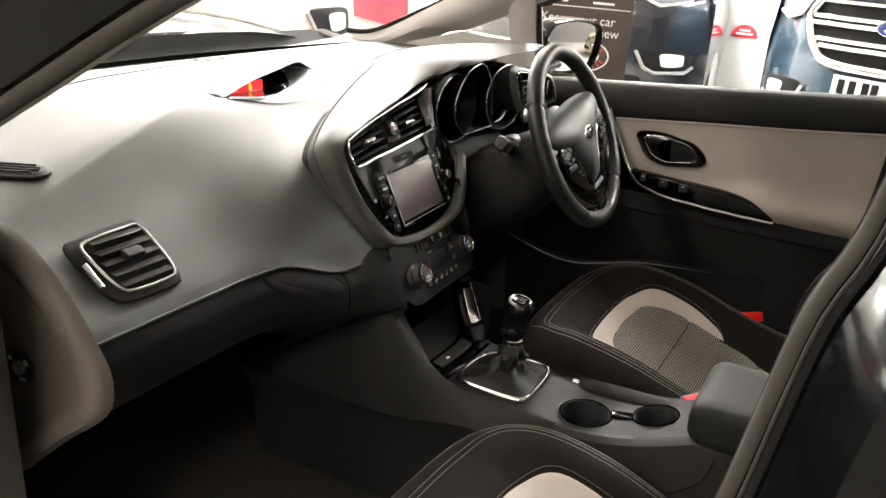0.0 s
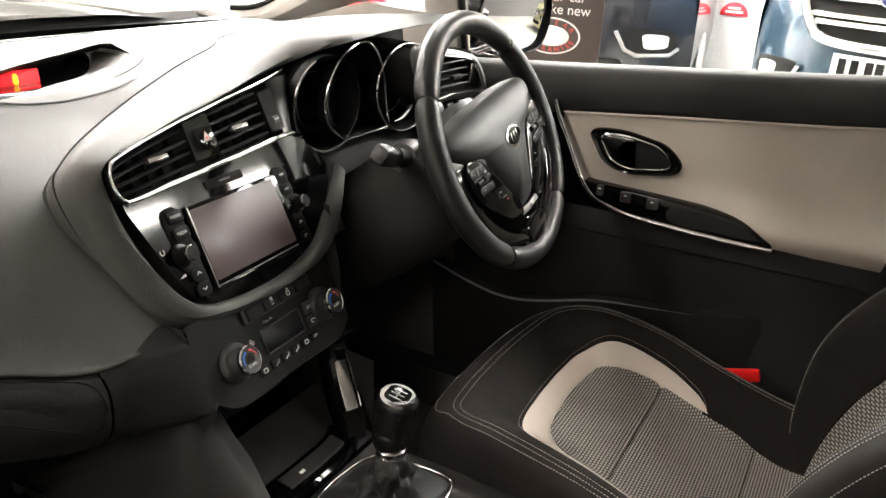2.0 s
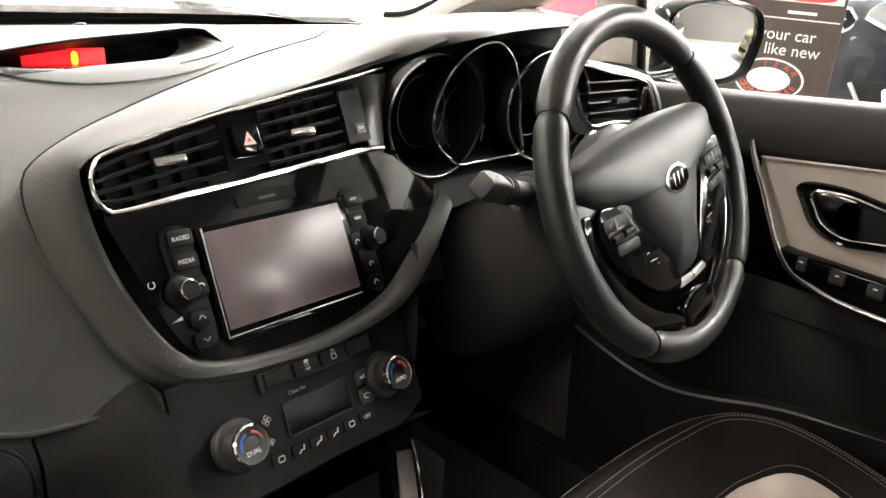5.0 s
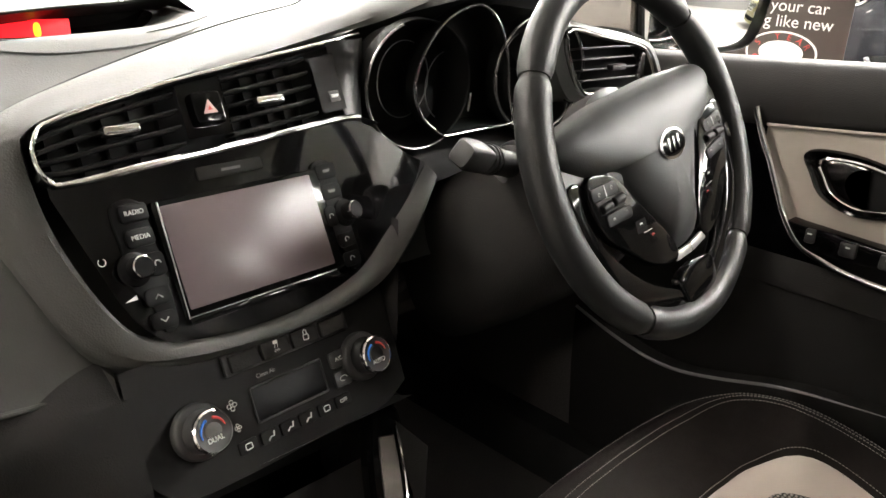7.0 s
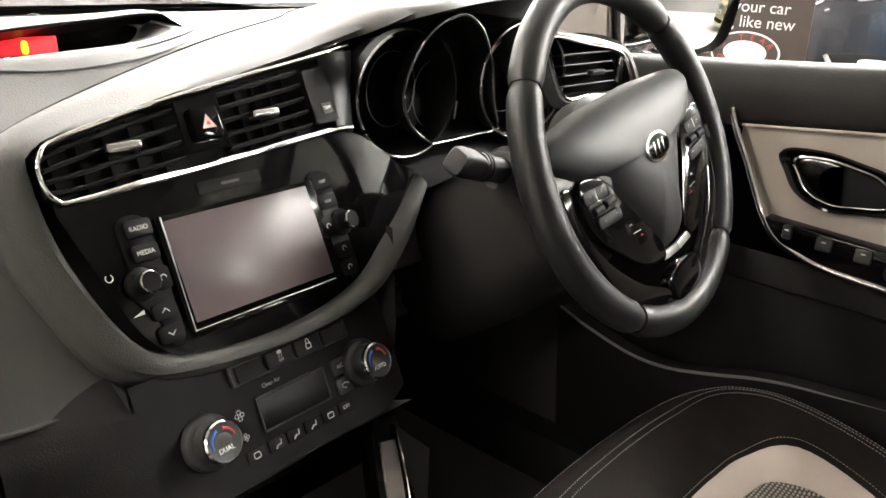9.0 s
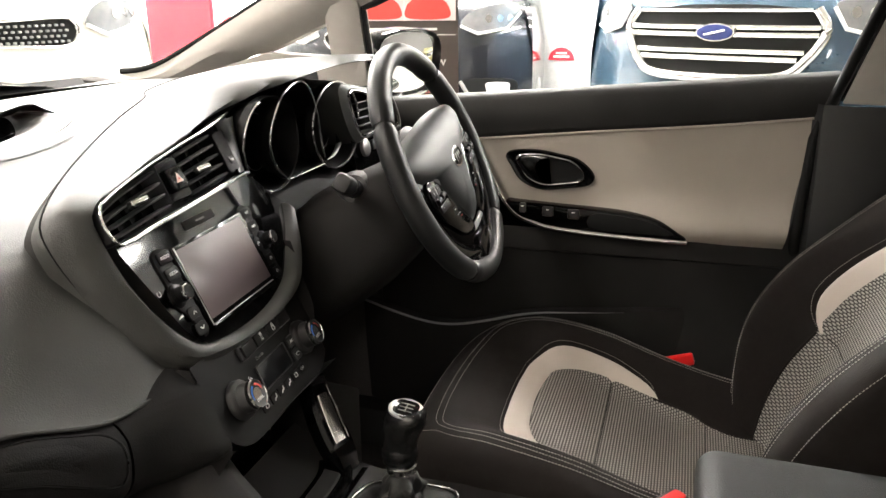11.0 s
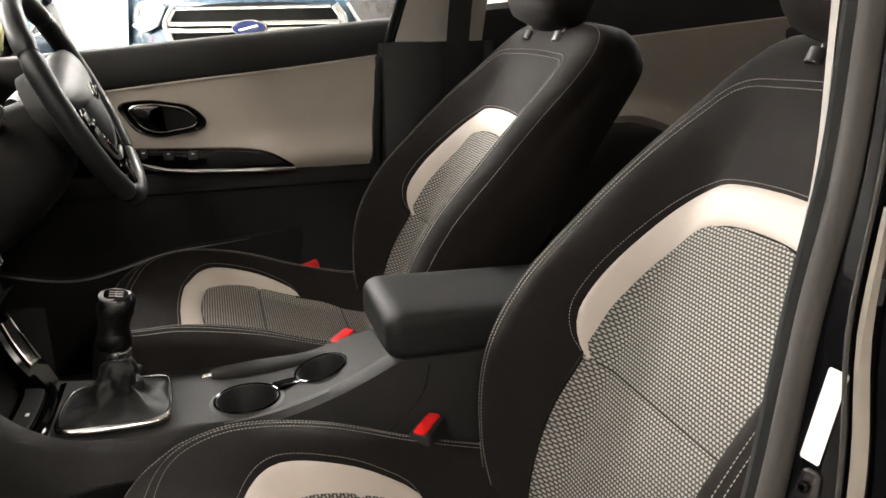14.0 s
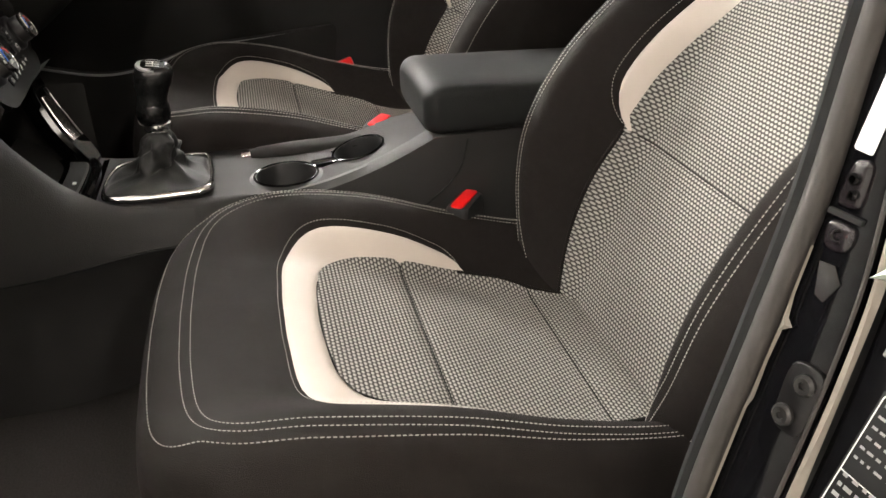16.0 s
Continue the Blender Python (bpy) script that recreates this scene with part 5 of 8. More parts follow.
for s in (-1, 1):
    # leather-wrapped upper spoke, gloss arm below with keys
    part("spoke", loft([[WM @ Vector((s * lerp(0.075, 0.162, u), lerp(lerp(0.045, 0.036, u), lerp(-0.035, -0.018, u), v), lerp(0.006, -0.004, u) + 0.006 * math.sin(math.pi * v))) for v in (0, 0.15, 0.35, 0.65, 0.85, 1)] for u in (0, 0.25, 0.5, 0.75, 1)]), LEATHER, wheel, "leather spoke")
    arm = smooth_outline([(s * a, b) for a, b in ((0.128, 0.006), (0.153, 0.006), (0.156, -0.045), (0.134, -0.098), (0.096, -0.137), (0.046, -0.157), (0.030, -0.158), (0.022, -0.142), (0.038, -0.134), (0.076, -0.112), (0.108, -0.080), (0.128, -0.042))], 70)
    armp = part("spoke_trim", plate(arm, WM @ Matrix.Translation((0, 0, -0.006)), 0.013, 0.004), PIANO, wheel, "gloss black lower spoke")
    part("trim_line", tube([WM @ Vector((s * a, b, 0.0065)) for a, b in [(p.x, p.y) for p in spline([(0.1525, -0.02, 0), (0.150, -0.055, 0), (0.129, -0.098, 0), (0.092, -0.134, 0), (0.046, -0.153, 0), (0.032, -0.154, 0)], 30)]], 0.0012, 6), CHROME, armp, "thin chrome line")
    keys = part("key_pod", plate(smooth_outline([(s * a, b) for a, b in ((0.128, 0.008), (0.108, 0.009), (0.085, -0.002), (0.062, -0.034), (0.032, -0.078), (0.026, -0.101), (0.040, -0.107), (0.074, -0.094), (0.102, -0.070), (0.124, -0.048), (0.134, -0.018))], 60), WM @ Matrix.Translation((0, 0, 0.004)), 0.008, 0.0025), PIANO, wheel, "gloss black pod of steering wheel keys")
    KP = lambda x, y, d: WM @ Matrix.Translation((s * (0.106 - x), -0.0205 + y, 0.0112 + d)) @ pose(0, 0, 0, 0, 0, s * 5)
    for y, x, h in ((0.0135, -0.004, 0.0122), (-0.0140, 0.006, 0.0112)):
        part("key", plate(rrect(0.041, h, 0.004), KP(x, y, 0), 0.0022, 0.0010), KEYPLASTIC, keys, "broad key with two pale marks")
        for e in (-0.010, 0.011):
            part("key_print", tube([KP(x + e, y, 0.0024) @ Vector((0.0017 * math.cos(a), 0.0017 * math.sin(a), 0)) for a in (j * 0.9 for j in range(6 if y > 0 else 4))], 0.0003, 5), DIMPRINT, keys)
    part("key_divider", box((0, 0, 0), (0.0009, 0.0105, 0.0006), 0, KP(-0.004, 0.0135, 0.0023)), SILVER, keys, smooth=False)
    part("roller_bed", plate(rrect(0.042, 0.0128, 0.002), KP(0.001, 0, -0.0002), 0.0012, 0.0004), DEEP, keys)
    for e in (-0.0095, 0.0115):
        part("roller", tube([KP(e - 0.008, 0, 0.0016) @ Vector((0, 0, 0)), KP(e - 0.0072, 0, 0.0016) @ Vector((0, 0, 0)), KP(e + 0.0072, 0, 0.0016) @ Vector((0, 0, 0)), KP(e + 0.008, 0, 0.0016) @ Vector((0, 0, 0))], [0.0032, 0.0042, 0.0042, 0.0032], 14), KEYPLASTIC, keys, "small black roller key")
    for x, y, pm_ in ((0.034, -0.0345, WHITE), (0.047, -0.0500, REDPRINT)):
        part("key", plate(rrect(0.019, 0.013, 0.002), KP(x, y, -0.0006), 0.0014, 0.0006), KEYPLASTIC, keys)
        part("key_print", tube([KP(x, y, 0.0010) @ Vector((0.0024 * math.cos(a), 0.0024 * math.sin(a), 0)) for a in (0.6 + j * 0.5 for j in range(5))], 0.0005, 5), pm_, keys)
    part("key_divider", box((0, 0, 0), (0.014, 0.0006, 0.0005), 0, KP(0.0405, -0.0422, 0.0012)), SILVER, keys, smooth=False)
    part("silver_strip", box((0, 0, 0), (0.030, 0.009, 0.004), 0.0015, WM @ Matrix.Translation((s * 0.0155, -0.1055, 0.0085)) @ pose(0, 0, 0, 0, 0, s * 4)), SILVER, wheel, "silver strip below the airbag cover")
part("lower_bridge", plate(smooth_outline([(-0.034, -0.128), (0, -0.122), (0.034, -0.128), (0.030, -0.156), (0, -0.162), (-0.030, -0.156)], 36), WM @ Matrix.Translation((0, 0, -0.002)), 0.011, 0.004), PIANO, wheel)
part("column_hub", lathe([(0.065, -0.06), (0.07, -0.03), (0.06, -0.02)], WM, 32), BLACK, wheel)

col = thing("steering_column", (0.35, 0.18, 0.85), "dark plastic steering column shroud with stalks", "column")
CM = Matrix.Translation((0.350, 0.058, 0.895)) @ pose(0, 0, 0, 65, 0, 0)
csec = []
for h, sx, sy, dy in ((-0.045, 0.062, 0.050, -0.01), (-0.055, 0.075, 0.062, -0.016), (-0.09, 0.088, 0.075, -0.026), (-0.14, 0.098, 0.085, -0.036), (-0.20, 0.105, 0.09, -0.045), (-0.26, 0.11, 0.095, -0.05)):
    csec.append([CM @ Vector((math.copysign(abs(math.cos(a)) ** 0.7, math.cos(a)) * sx, math.copysign(abs(math.sin(a)) ** 0.7, math.sin(a)) * sy + dy, h)) for a in (2 * math.pi * k / 36 for k in range(36))])
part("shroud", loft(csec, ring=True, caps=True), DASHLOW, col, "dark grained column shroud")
a, b = Vector((0.285, 0.165, 0.878)), Vector((0.172, 0.135, 0.913))
stk = part("stalk", tube([a, a.lerp(b, 0.25), a.lerp(b, 0.45), a.lerp(b, 0.62)], [0.014, 0.0125, 0.0135, 0.0135], 20), BLACK, col, "black control stalk")
ax_ = (b - a).normalized()
up_ = Vector((0, -0.45, 0.9))
up_ = (up_ - ax_ * up_.dot(ax_)).normalized()
sd_ = ax_.cross(up_)
tip_ = []
for f, h, w_ in ((0.60, 0.0105, 0.0105), (0.66, 0.0120, 0.0115), (0.74, 0.0126, 0.0120), (0.90, 0.0128, 0.0118), (0.965, 0.0122, 0.0112), (0.995, 0.0104, 0.0092), (1.0, 0.0070, 0.0062)):
    tip_.append([a.lerp(b, f) + up_ * (math.copysign(abs(math.sin(q)) ** 0.5, math.sin(q)) * h) + sd_ * (math.copysign(abs(math.cos(q)) ** 0.5, math.cos(q)) * w_) for q in (2 * math.pi * k / 32 for k in range(32))])
part("stalk_tip", loft(tip_, ring=True, caps=True), BLACK, stk, "squared stalk end")
for f in (0.50, 0.56):
    part("stalk_ring", tube([a.lerp(b, f - 0.015), a.lerp(b, f + 0.015)], 0.0146, 20), DASHLOW, stk)
part("stalk_boot", tube([a + (a - b) * 0.25, a, a.lerp(b, 0.12)], [0.03, 0.026, 0.019], 20), BLACK, stk)
a, b = Vector((0.43, 0.165, 0.895)), Vector((0.555, 0.150, 0.925))
part("stalk", tube([a, a.lerp(b, 0.5), a.lerp(b, 0.8), b], [0.012, 0.011, 0.0135, 0.012], 16), BLACK, col, "black control stalk")
# ---- centre console ----
con = thing("centre_console", (0, -0.2, 0.3), "dark grained centre console with cup holders and an armrest box", "console")
# top skin: half width and height along y
CT = [(-0.62, -0.100, 0.060, 0.600), (-0.36, -0.098, 0.075, 0.592), (-0.30, -0.094, 0.085, 0.580), (-0.24, -0.086, 0.095, 0.560), (-0.17, -0.076, 0.100, 0.553), (-0.08, -0.070, 0.102, 0.552), (0.05, -0.070, 0.105, 0.552), (0.12, -0.078, 0.112, 0.560), (0.20, -0.110, 0.125, 0.590)]


CUPS = [(-0.022, -0.145, 0.0385), (0.022, -0.246, 0.034)]
ys = [-0.62 + 0.82 * i / 82 for i in range(83)]
secs = []
for y in ys:
    xl, xr, z = table(CT, y)
    g = 0.35 + 0.65 * smooth01((y + 0.12) / 0.10)
    row = [(xl + 0.006 * g, z - 0.24), (xl - 0.004 * g, z - 0.11), (xl - 0.024 * g, z - 0.052), (xl - 0.033 * g, z - 0.044), (xl - 0.027 * g, z - 0.026), (xl - 0.018 * g, z - 0.012), (xl - 0.008 * g, z - 0.003), (xl, z)] + [(lerp(xl, xr, k / 26), z) for k in range(1, 26)] + [(xr, z), (xr + 0.006, z - 0.01), (xr + 0.012, z - 0.05), (xr + 0.012, z - 0.24)]
    secs.append([Vector((a, y, b)) for a, b in row])
bm = loft(secs)
gone = [f for f in bm.faces if any((f.calc_center_median() - Vector((cx, cy, f.calc_center_median().z))).length < r * 1.06 and f.normal.z ** 2 >= 0 and f.calc_center_median().z > 0.54 for cx, cy, r in CUPS)]
bmesh.ops.delete(bm, geom=gone, context="FACES")
part("body", bm, CONSOLE, con, "dark grey grained console body")
for cx, cy, r in CUPS:
    z = table(CT, cy)[2]
    m = Matrix.Translation((cx, cy, z)) @ pose(0, 0, 0, math.degrees(math.atan((table(CT, cy + 0.03)[2] - table(CT, cy - 0.03)[2]) / 0.06)), 0, 0)
    cup = part("cup_holder", lathe([(r * 1.32, -0.0012), (r * 1.22, 0.0010), (r * 1.10, 0.0018), (r * 1.04, 0.0034), (r * 1.0, 0.003), (r * 0.97, 0.0), (r * 0.93, -0.06), (r * 0.02, -0.062)], m, 48, None, False), BLACK, con, "round black cup holder")
    part("cup_rim", tube([m @ Vector((r * 1.06 * math.cos(a), r * 1.06 * math.sin(a), 0.0032)) for a in (2 * math.pi * k / 60 for k in range(60))], 0.0016, 8, True), PIANO, cup, "gloss black rim")
part("cup_bridge", box((0.003, -0.197, 0.555), (0.020, 0.034, 0.008), 0.003, pose(0, 0, 0, 3, 0, 24)), PIANO, con)
# armrest box and lid
lid = []
for k in range(33):
    d = 0.328 * (k / 32) ** 1.8
    round_ = 0.024 * (1 - math.sqrt(max(0.0, 1 - (1 - min(1.0, d / 0.024)) ** 2)))
    zt, zb = 0.680 - 0.010 * (d / 0.328), 0.613
    hw, hh = 0.088 - 0.7 * round_, (zt - zb) / 2 - 0.75 * round_
    lid.append([Vector((-0.026 + math.copysign(abs(math.cos(a)) ** 0.30, math.cos(a)) * hw, -0.312 - d, (zt + zb) / 2 + math.copysign(abs(math.sin(a)) ** 0.42, math.sin(a)) * hh)) for a in (2 * math.pi * j / 56 for j in range(56))])
part("armrest_lid", loft(lid, ring=True, caps=True), LIDVINYL, con, "dark padded armrest lid")
part("armrest_box", loft([[Vector((x, y, z)) for x, z in ((-0.125, 0.32), (-0.113, 0.45), (-0.108, 0.60), (-0.100, 0.618), (0.055, 0.618), (0.065, 0.60), (0.08, 0.32))] for y in (-0.335, -0.36, -0.5, -0.64)], caps=True), CONSOLE, con)
sweep_ = []
for k in range(40):
    u = k / 39
    y = lerp(-0.115, -0.325, u)
    zt = lerp(0.5535, 0.622, u ** 1.75)
    sweep_.append([Vector((-0.100 - 0.018 * u, y, zt - 0.16)), Vector((-0.097 - 0.018 * u, y, zt - 0.05)), Vector((-0.090 - 0.020 * u, y, zt - 0.006)), Vector((-0.080 - 0.018 * u, y, zt)), Vector((-0.066 - 0.012 * u, y, zt - 0.004)), Vector((-0.058 - 0.01 * u, y, zt - 0.02)), Vector((-0.056, y, 0.545))])
for yq in (-0.35, -0.40, -0.50):
    sweep_.append([Vector((p.x, yq, p.z)) for p in sweep_[39]])
part("side_sweep", loft(sweep_), CONSOLE, con, "curved flank rising to the armrest")
part("flank_seam", tube(spline([(-0.128, -0.36, 0.617), (-0.126, -0.345, 0.57), (-0.122, -0.29, 0.523), (-0.119, -0.24, 0.508)], 40), 0.0013, 6), DEEP, con)
# hand brake laid flat on the driver side
hb0, hb1 = Vector((0.068, -0.102, 0.553)), Vector((0.074, -0.300, 0.556))
hbk = part("hand_brake", tube([hb0, hb0.lerp(hb1, 0.06), hb0.lerp(hb1, 0.3), hb0.lerp(hb1, 0.7), hb1], [0.010, 0.016, 0.019, 0.018, 0.016], 18, flat=0.55), DASHLOW, con, "dark leather hand brake lever lying flat")
part("release_button", tube([hb0 + Vector((-0.0005, 0.012, -0.001)), hb0], 0.0048, 14), CHROME, hbk, "chrome release button")
part("brake_tray", box((0.078, -0.21, 0.546), (0.044, 0.24, 0.006), 0.002), BLACK, con)
# storage pocket ahead of the lever, with gloss rails
part("pocket_floor", loft([[Vector((x, y, z)) for y, z in ((0.085, 0.556), (0.12, 0.552), (0.20, 0.555), (0.235, 0.575), (0.24, 0.66))] for x in (-0.085, -0.04, 0.0, 0.05, 0.10)]), PIANO, con, "gloss black pocket floor")
bar_ = spline([(-0.082, 0.106, 0.558), (-0.05, 0.097, 0.5625), (0.0, 0.093, 0.565), (0.05, 0.094, 0.5655), (0.080, 0.104, 0.566)], 36)
part("pocket_lip", loft([[p + Vector((0, -0.006, -0.010)), p + Vector((0, -0.006, 0.0)), p + Vector((0, -0.003, 0.0035)), p + Vector((0, 0.004, 0.0035)), p + Vector((0, 0.008, 0.001)), p + Vector((0, 0.034, 0.004)), p + Vector((0, 0.040, 0.002)), p + Vector((0, 0.042, -0.012))] for p in bar_]), PIANO, con, "gloss black lip of the pocket")
hs = part("pocket_switch", loft([[p + Vector((0, 0.009, 0.0015)), p + Vector((0, 0.011, 0.0045)), p + Vector((0, 0.030, 0.0070)), p + Vector((0, 0.032, 0.0045))] for p in bar_[8:31]], caps=True), DASHLOW, con, "dark grey heated seat switch strip")
part("switch_print", box((-0.020, 0.110, 0.5718), (0.008, 0.004, 0.0005), 0, pose(0, 0, 0, 8, 0, 0)), WHITE, hs, smooth=False)
rail = spline([(0.078, 0.100, 0.562), (0.092, 0.112, 0.575), (0.101, 0.126, 0.592), (0.108, 0.141, 0.618), (0.112, 0.153, 0.645), (0.113, 0.160, 0.668)], 30)
rw = Vector((0.94, -0.34, 0)).normalized()
rsec, isec = [], []
for k, p in enumerate(rail):
    t_ = frame_at(rail, k)
    nn = rw.cross(t_).normalized()
    nn = nn if nn.y < 0 else -nn
    hw = 0.012 + 0.010 * math.sin(math.pi * min(1.0, 0.12 + 0.8 * k / 29))
    rsec.append([p - rw * hw - nn * 0.02, p - rw * hw, p - rw * hw * 0.8 + nn * 0.005, p + rw * hw * 0.8 + nn * 0.005, p + rw * hw, p + rw * hw - nn * 0.02])
    isec.append((p + nn * 0.0058, nn, hw))
part("pocket_rail", loft(rsec, caps=True), PIANO, con, "gloss black rail beside the pocket")
part("rail_inlay", loft([[q - rw * hw * 0.50, q - rw * hw * 0.45 + nn * 0.0012, q + rw * hw * 0.32 + nn * 0.0012, q + rw * hw * 0.37] for q, nn, hw in isec[9:25]], caps=True), INLAY, con, "satin grey inlay on the rail")
part("rail_edge", tube([q + rw * hw * 0.55 + nn * 0.0008 for q, nn, hw in isec[9:27]], 0.0016, 8), CHROME, con, "chrome edge of the inlay")
for k in range(3):
    part("socket", lathe([(0.011, 0), (0.011, 0.004), (0.008, 0.005), (0.007, 0.0), (0, 0.0)], facing((-0.05 + 0.045 * k, 0.238, 0.62), (0, -1, 0.1)), 20), BLACK, con)
# wings between stack and console: one smooth side panel each
WING = [(-0.03, -0.075, 0.550), (0.02, -0.077, 0.553), (0.06, -0.088, 0.565), (0.105, -0.106, 0.604), (0.14, -0.117, 0.652), (0.168, -0.122, 0.692), (0.22, -0.124, 0.662), (0.29, -0.126, 0.618), (0.37, -0.130, 0.565), (0.45, -0.134, 0.52)]
part("wing", loft([[Vector((x + 0.008 + 0.022 * smooth01((y - 0.075) / 0.05), y + 0.012, z - 0.004)), Vector((x + 0.006 + 0.006 * smooth01((y - 0.075) / 0.05), y + 0.004, z - 0.001)), Vector((x + 0.004, y, z - 0.001)), Vector((x - 0.008, y, z - 0.005)), Vector((x - 0.019, y, z - 0.016)), Vector((x - 0.027, y, z - 0.032)), Vector((x - 0.031, y, lerp(z - 0.04, 0.512, 0.5))), Vector((x - 0.033, y, 0.513)), Vector((x - 0.0315, y, 0.509)), Vector((x - 0.020, y, 0.500)), Vector((x - 0.002, y, 0.44)), Vector((x + 0.008, y, 0.31))] for y, (x, z) in ((lerp(-0.03, 0.45, k / 48), table(WING, lerp(-0.03, 0.45, k / 48))) for k in range(49))]), CONSOLE, con, "dark side wing of the console")
part("wing_crease", tube([Vector((table(WING, y)[0] - 0.0325, y, 0.5105)) for y in (lerp(-0.03, 0.27, k / 30) for k in range(31))], 0.0012, 6), DEEP, con)
part("wing", loft([[Vector((lerp(0.115, 0.150, v), lerp(0.10, 0.40, v), z)) for z in (0.66, 0.58, 0.50, 0.32)] for v in (0, 0.5, 1.0)]), DASHLOW, con)

# ---- gear lever ----
gear = thing("gear_lever", (0.01, 0.01, 0.55), "black leather gear lever with a chrome-topped knob and gaiter", "gear lever")
so = smooth_outline([(-0.056, 0.060), (-0.045, 0.074), (0.0, 0.079), (0.055, 0.072), (0.074, 0.05), (0.080, 0.0), (0.077, -0.033), (0.06, -0.047), (0.0, -0.051), (-0.044, -0.049), (-0.056, -0.036), (-0.058, 0.01)], 80)
part("gaiter_plate", plate(so, Matrix.Translation((0, 0, 0.5525)), 0.004, 0.002), BLACK, gear)
ring_ = [Vector((a, b, 0.5580)) for a, b in so]
part("gaiter_ring", tube(ring_, [0.0022 + 0.0028 * smooth01((-p.x - 0.01) / 0.04) + 0.001 * smooth01((-p.y - 0.02) / 0.02) for p in ring_], 10, True), CHROME, gear, "bright chrome gaiter surround")
top = Vector((0.006, 0.004, 0.622))
NECK = [(0.0, 0.94), (0.06, 0.90), (0.14, 0.74), (0.24, 0.52), (0.36, 0.40), (0.55, 0.34), (0.75, 0.30), (0.90, 0.25), (1.0, 0.17)]
secs = []
for k in range(40):
    v = k / 39
    row = []
    for j, (a, b) in enumerate(so):
        ang = 2 * math.pi * j / len(so)
        f = table(NECK, v)[0]
        fold = 1 + (0.20 * math.sin(3 * ang + 5 * v + 0.6) + 0.15 * math.sin(6 * ang - 10 * v) + 0.07 * math.sin(11 * ang + 14 * v)) * math.sin(math.pi * min(1, v * 1.02)) ** 0.7 * 0.95
        z = lerp(0.557, 0.620, v ** 1.05) + 0.004 * math.sin(14 * v + 2 * ang) * math.sin(math.pi * v)
        row.append(Vector((lerp(0.010, top.x, v) + (a - 0.010) * f * fold, lerp(0.012, top.y, v) + (b - 0.012) * f * fold, z)))
    secs.append(row)
part("gaiter", loft(secs, ring=True, caps=True), GAITER, gear, "creased black leather gaiter")
part("collar", lathe([(0.0165, 0.0), (0.0175, 0.003), (0.0170, 0.009), (0.0145, 0.011), (0.012, 0.011)], Matrix.Translation(top) , 28), CHROME, gear, "chrome collar")
kn = [(0.006, 0.004, 0.630, 0.0130, 0.0130), (0.006, 0.006, 0.635, 0.0165, 0.0175), (0.006, 0.007, 0.643, 0.0180, 0.0200), (0.006, 0.006, 0.653, 0.0176, 0.0195), (0.006, 0.004, 0.662, 0.0170, 0.0185), (0.006, 0.002, 0.671, 0.0180, 0.0200), (0.006, 0.000, 0.681, 0.0205, 0.0235), (0.006, -0.002, 0.690, 0.0212, 0.0242), (0.006, -0.003, 0.697, 0.0198, 0.0224), (0.006, -0.003, 0.701, 0.0165, 0.0185)]
part("knob", loft([[Vector((x + math.copysign(abs(math.cos(a)) ** 0.85, math.cos(a)) * rx, y + math.copysign(abs(math.sin(a)) ** 0.85, math.sin(a)) * ry, z)) for a in (2 * math.pi * k / 32 for k in range(32))] for x, y, z, rx, ry in kn], ring=True, caps=True), KNOB, gear, "glossy black gear knob")
km = Matrix.Translation((0.005, -0.003, 0.6998)) @ pose(0, 0, 0, 9, -10, 0)
cap_ = part("knob_cap", lathe([(0.0175, 0.0), (0.0172, 0.0022), (0.014, 0.0034), (0.0, 0.0036)], km @ Matrix.Diagonal((1.02, 1.16, 1, 1)), 32), SILVER, gear, "chrome cap with the shift pattern")
part("cap_field", plate(rrect(0.025, 0.028, 0.008), km @ Matrix.Translation((0, 0, 0.0032)), 0.0006, 0.0002), PIANO, cap_)
for x in (-0.006, 0.0, 0.006):
    part("shift_line", box((0, 0, 0), (0.0011, 0.016, 0.0006), 0, km @ Matrix.Translation((x, 0, 0.004))), SILVER, cap_, smooth=False)
part("shift_line", box((0, 0, 0), (0.014, 0.0011, 0.0006), 0, km @ Matrix.Translation((0, 0, 0.0041))), SILVER, cap_, smooth=False)
part("lift_collar", loft([[Vector((0.006 + rx * math.cos(a), 0.006 + ry * math.sin(a), z)) for a in (2 * math.pi * k / 28 for k in range(28))] for z, rx, ry in ((0.631, 0.0140, 0.0150), (0.635, 0.0180, 0.0192), (0.645, 0.0192, 0.0212), (0.652, 0.0190, 0.0208), (0.655, 0.0178, 0.0194))], ring=True), KNOB, gear)
# ---- seats ----
# cushion centre line from the rear crease to the front: y, z, half width, bolster height
CUSHION = [(-0.54, 0.452, 0.250, 0.052), (-0.40, 0.456, 0.252, 0.060), (-0.30, 0.480, 0.254, 0.060), (-0.20, 0.517, 0.254, 0.056), (-0.10, 0.550, 0.254, 0.040), (-0.04, 0.565, 0.252, 0.020), (0.0, 0.570, 0.250, 0.006), (0.06, 0.570, 0.250, 0.0)]
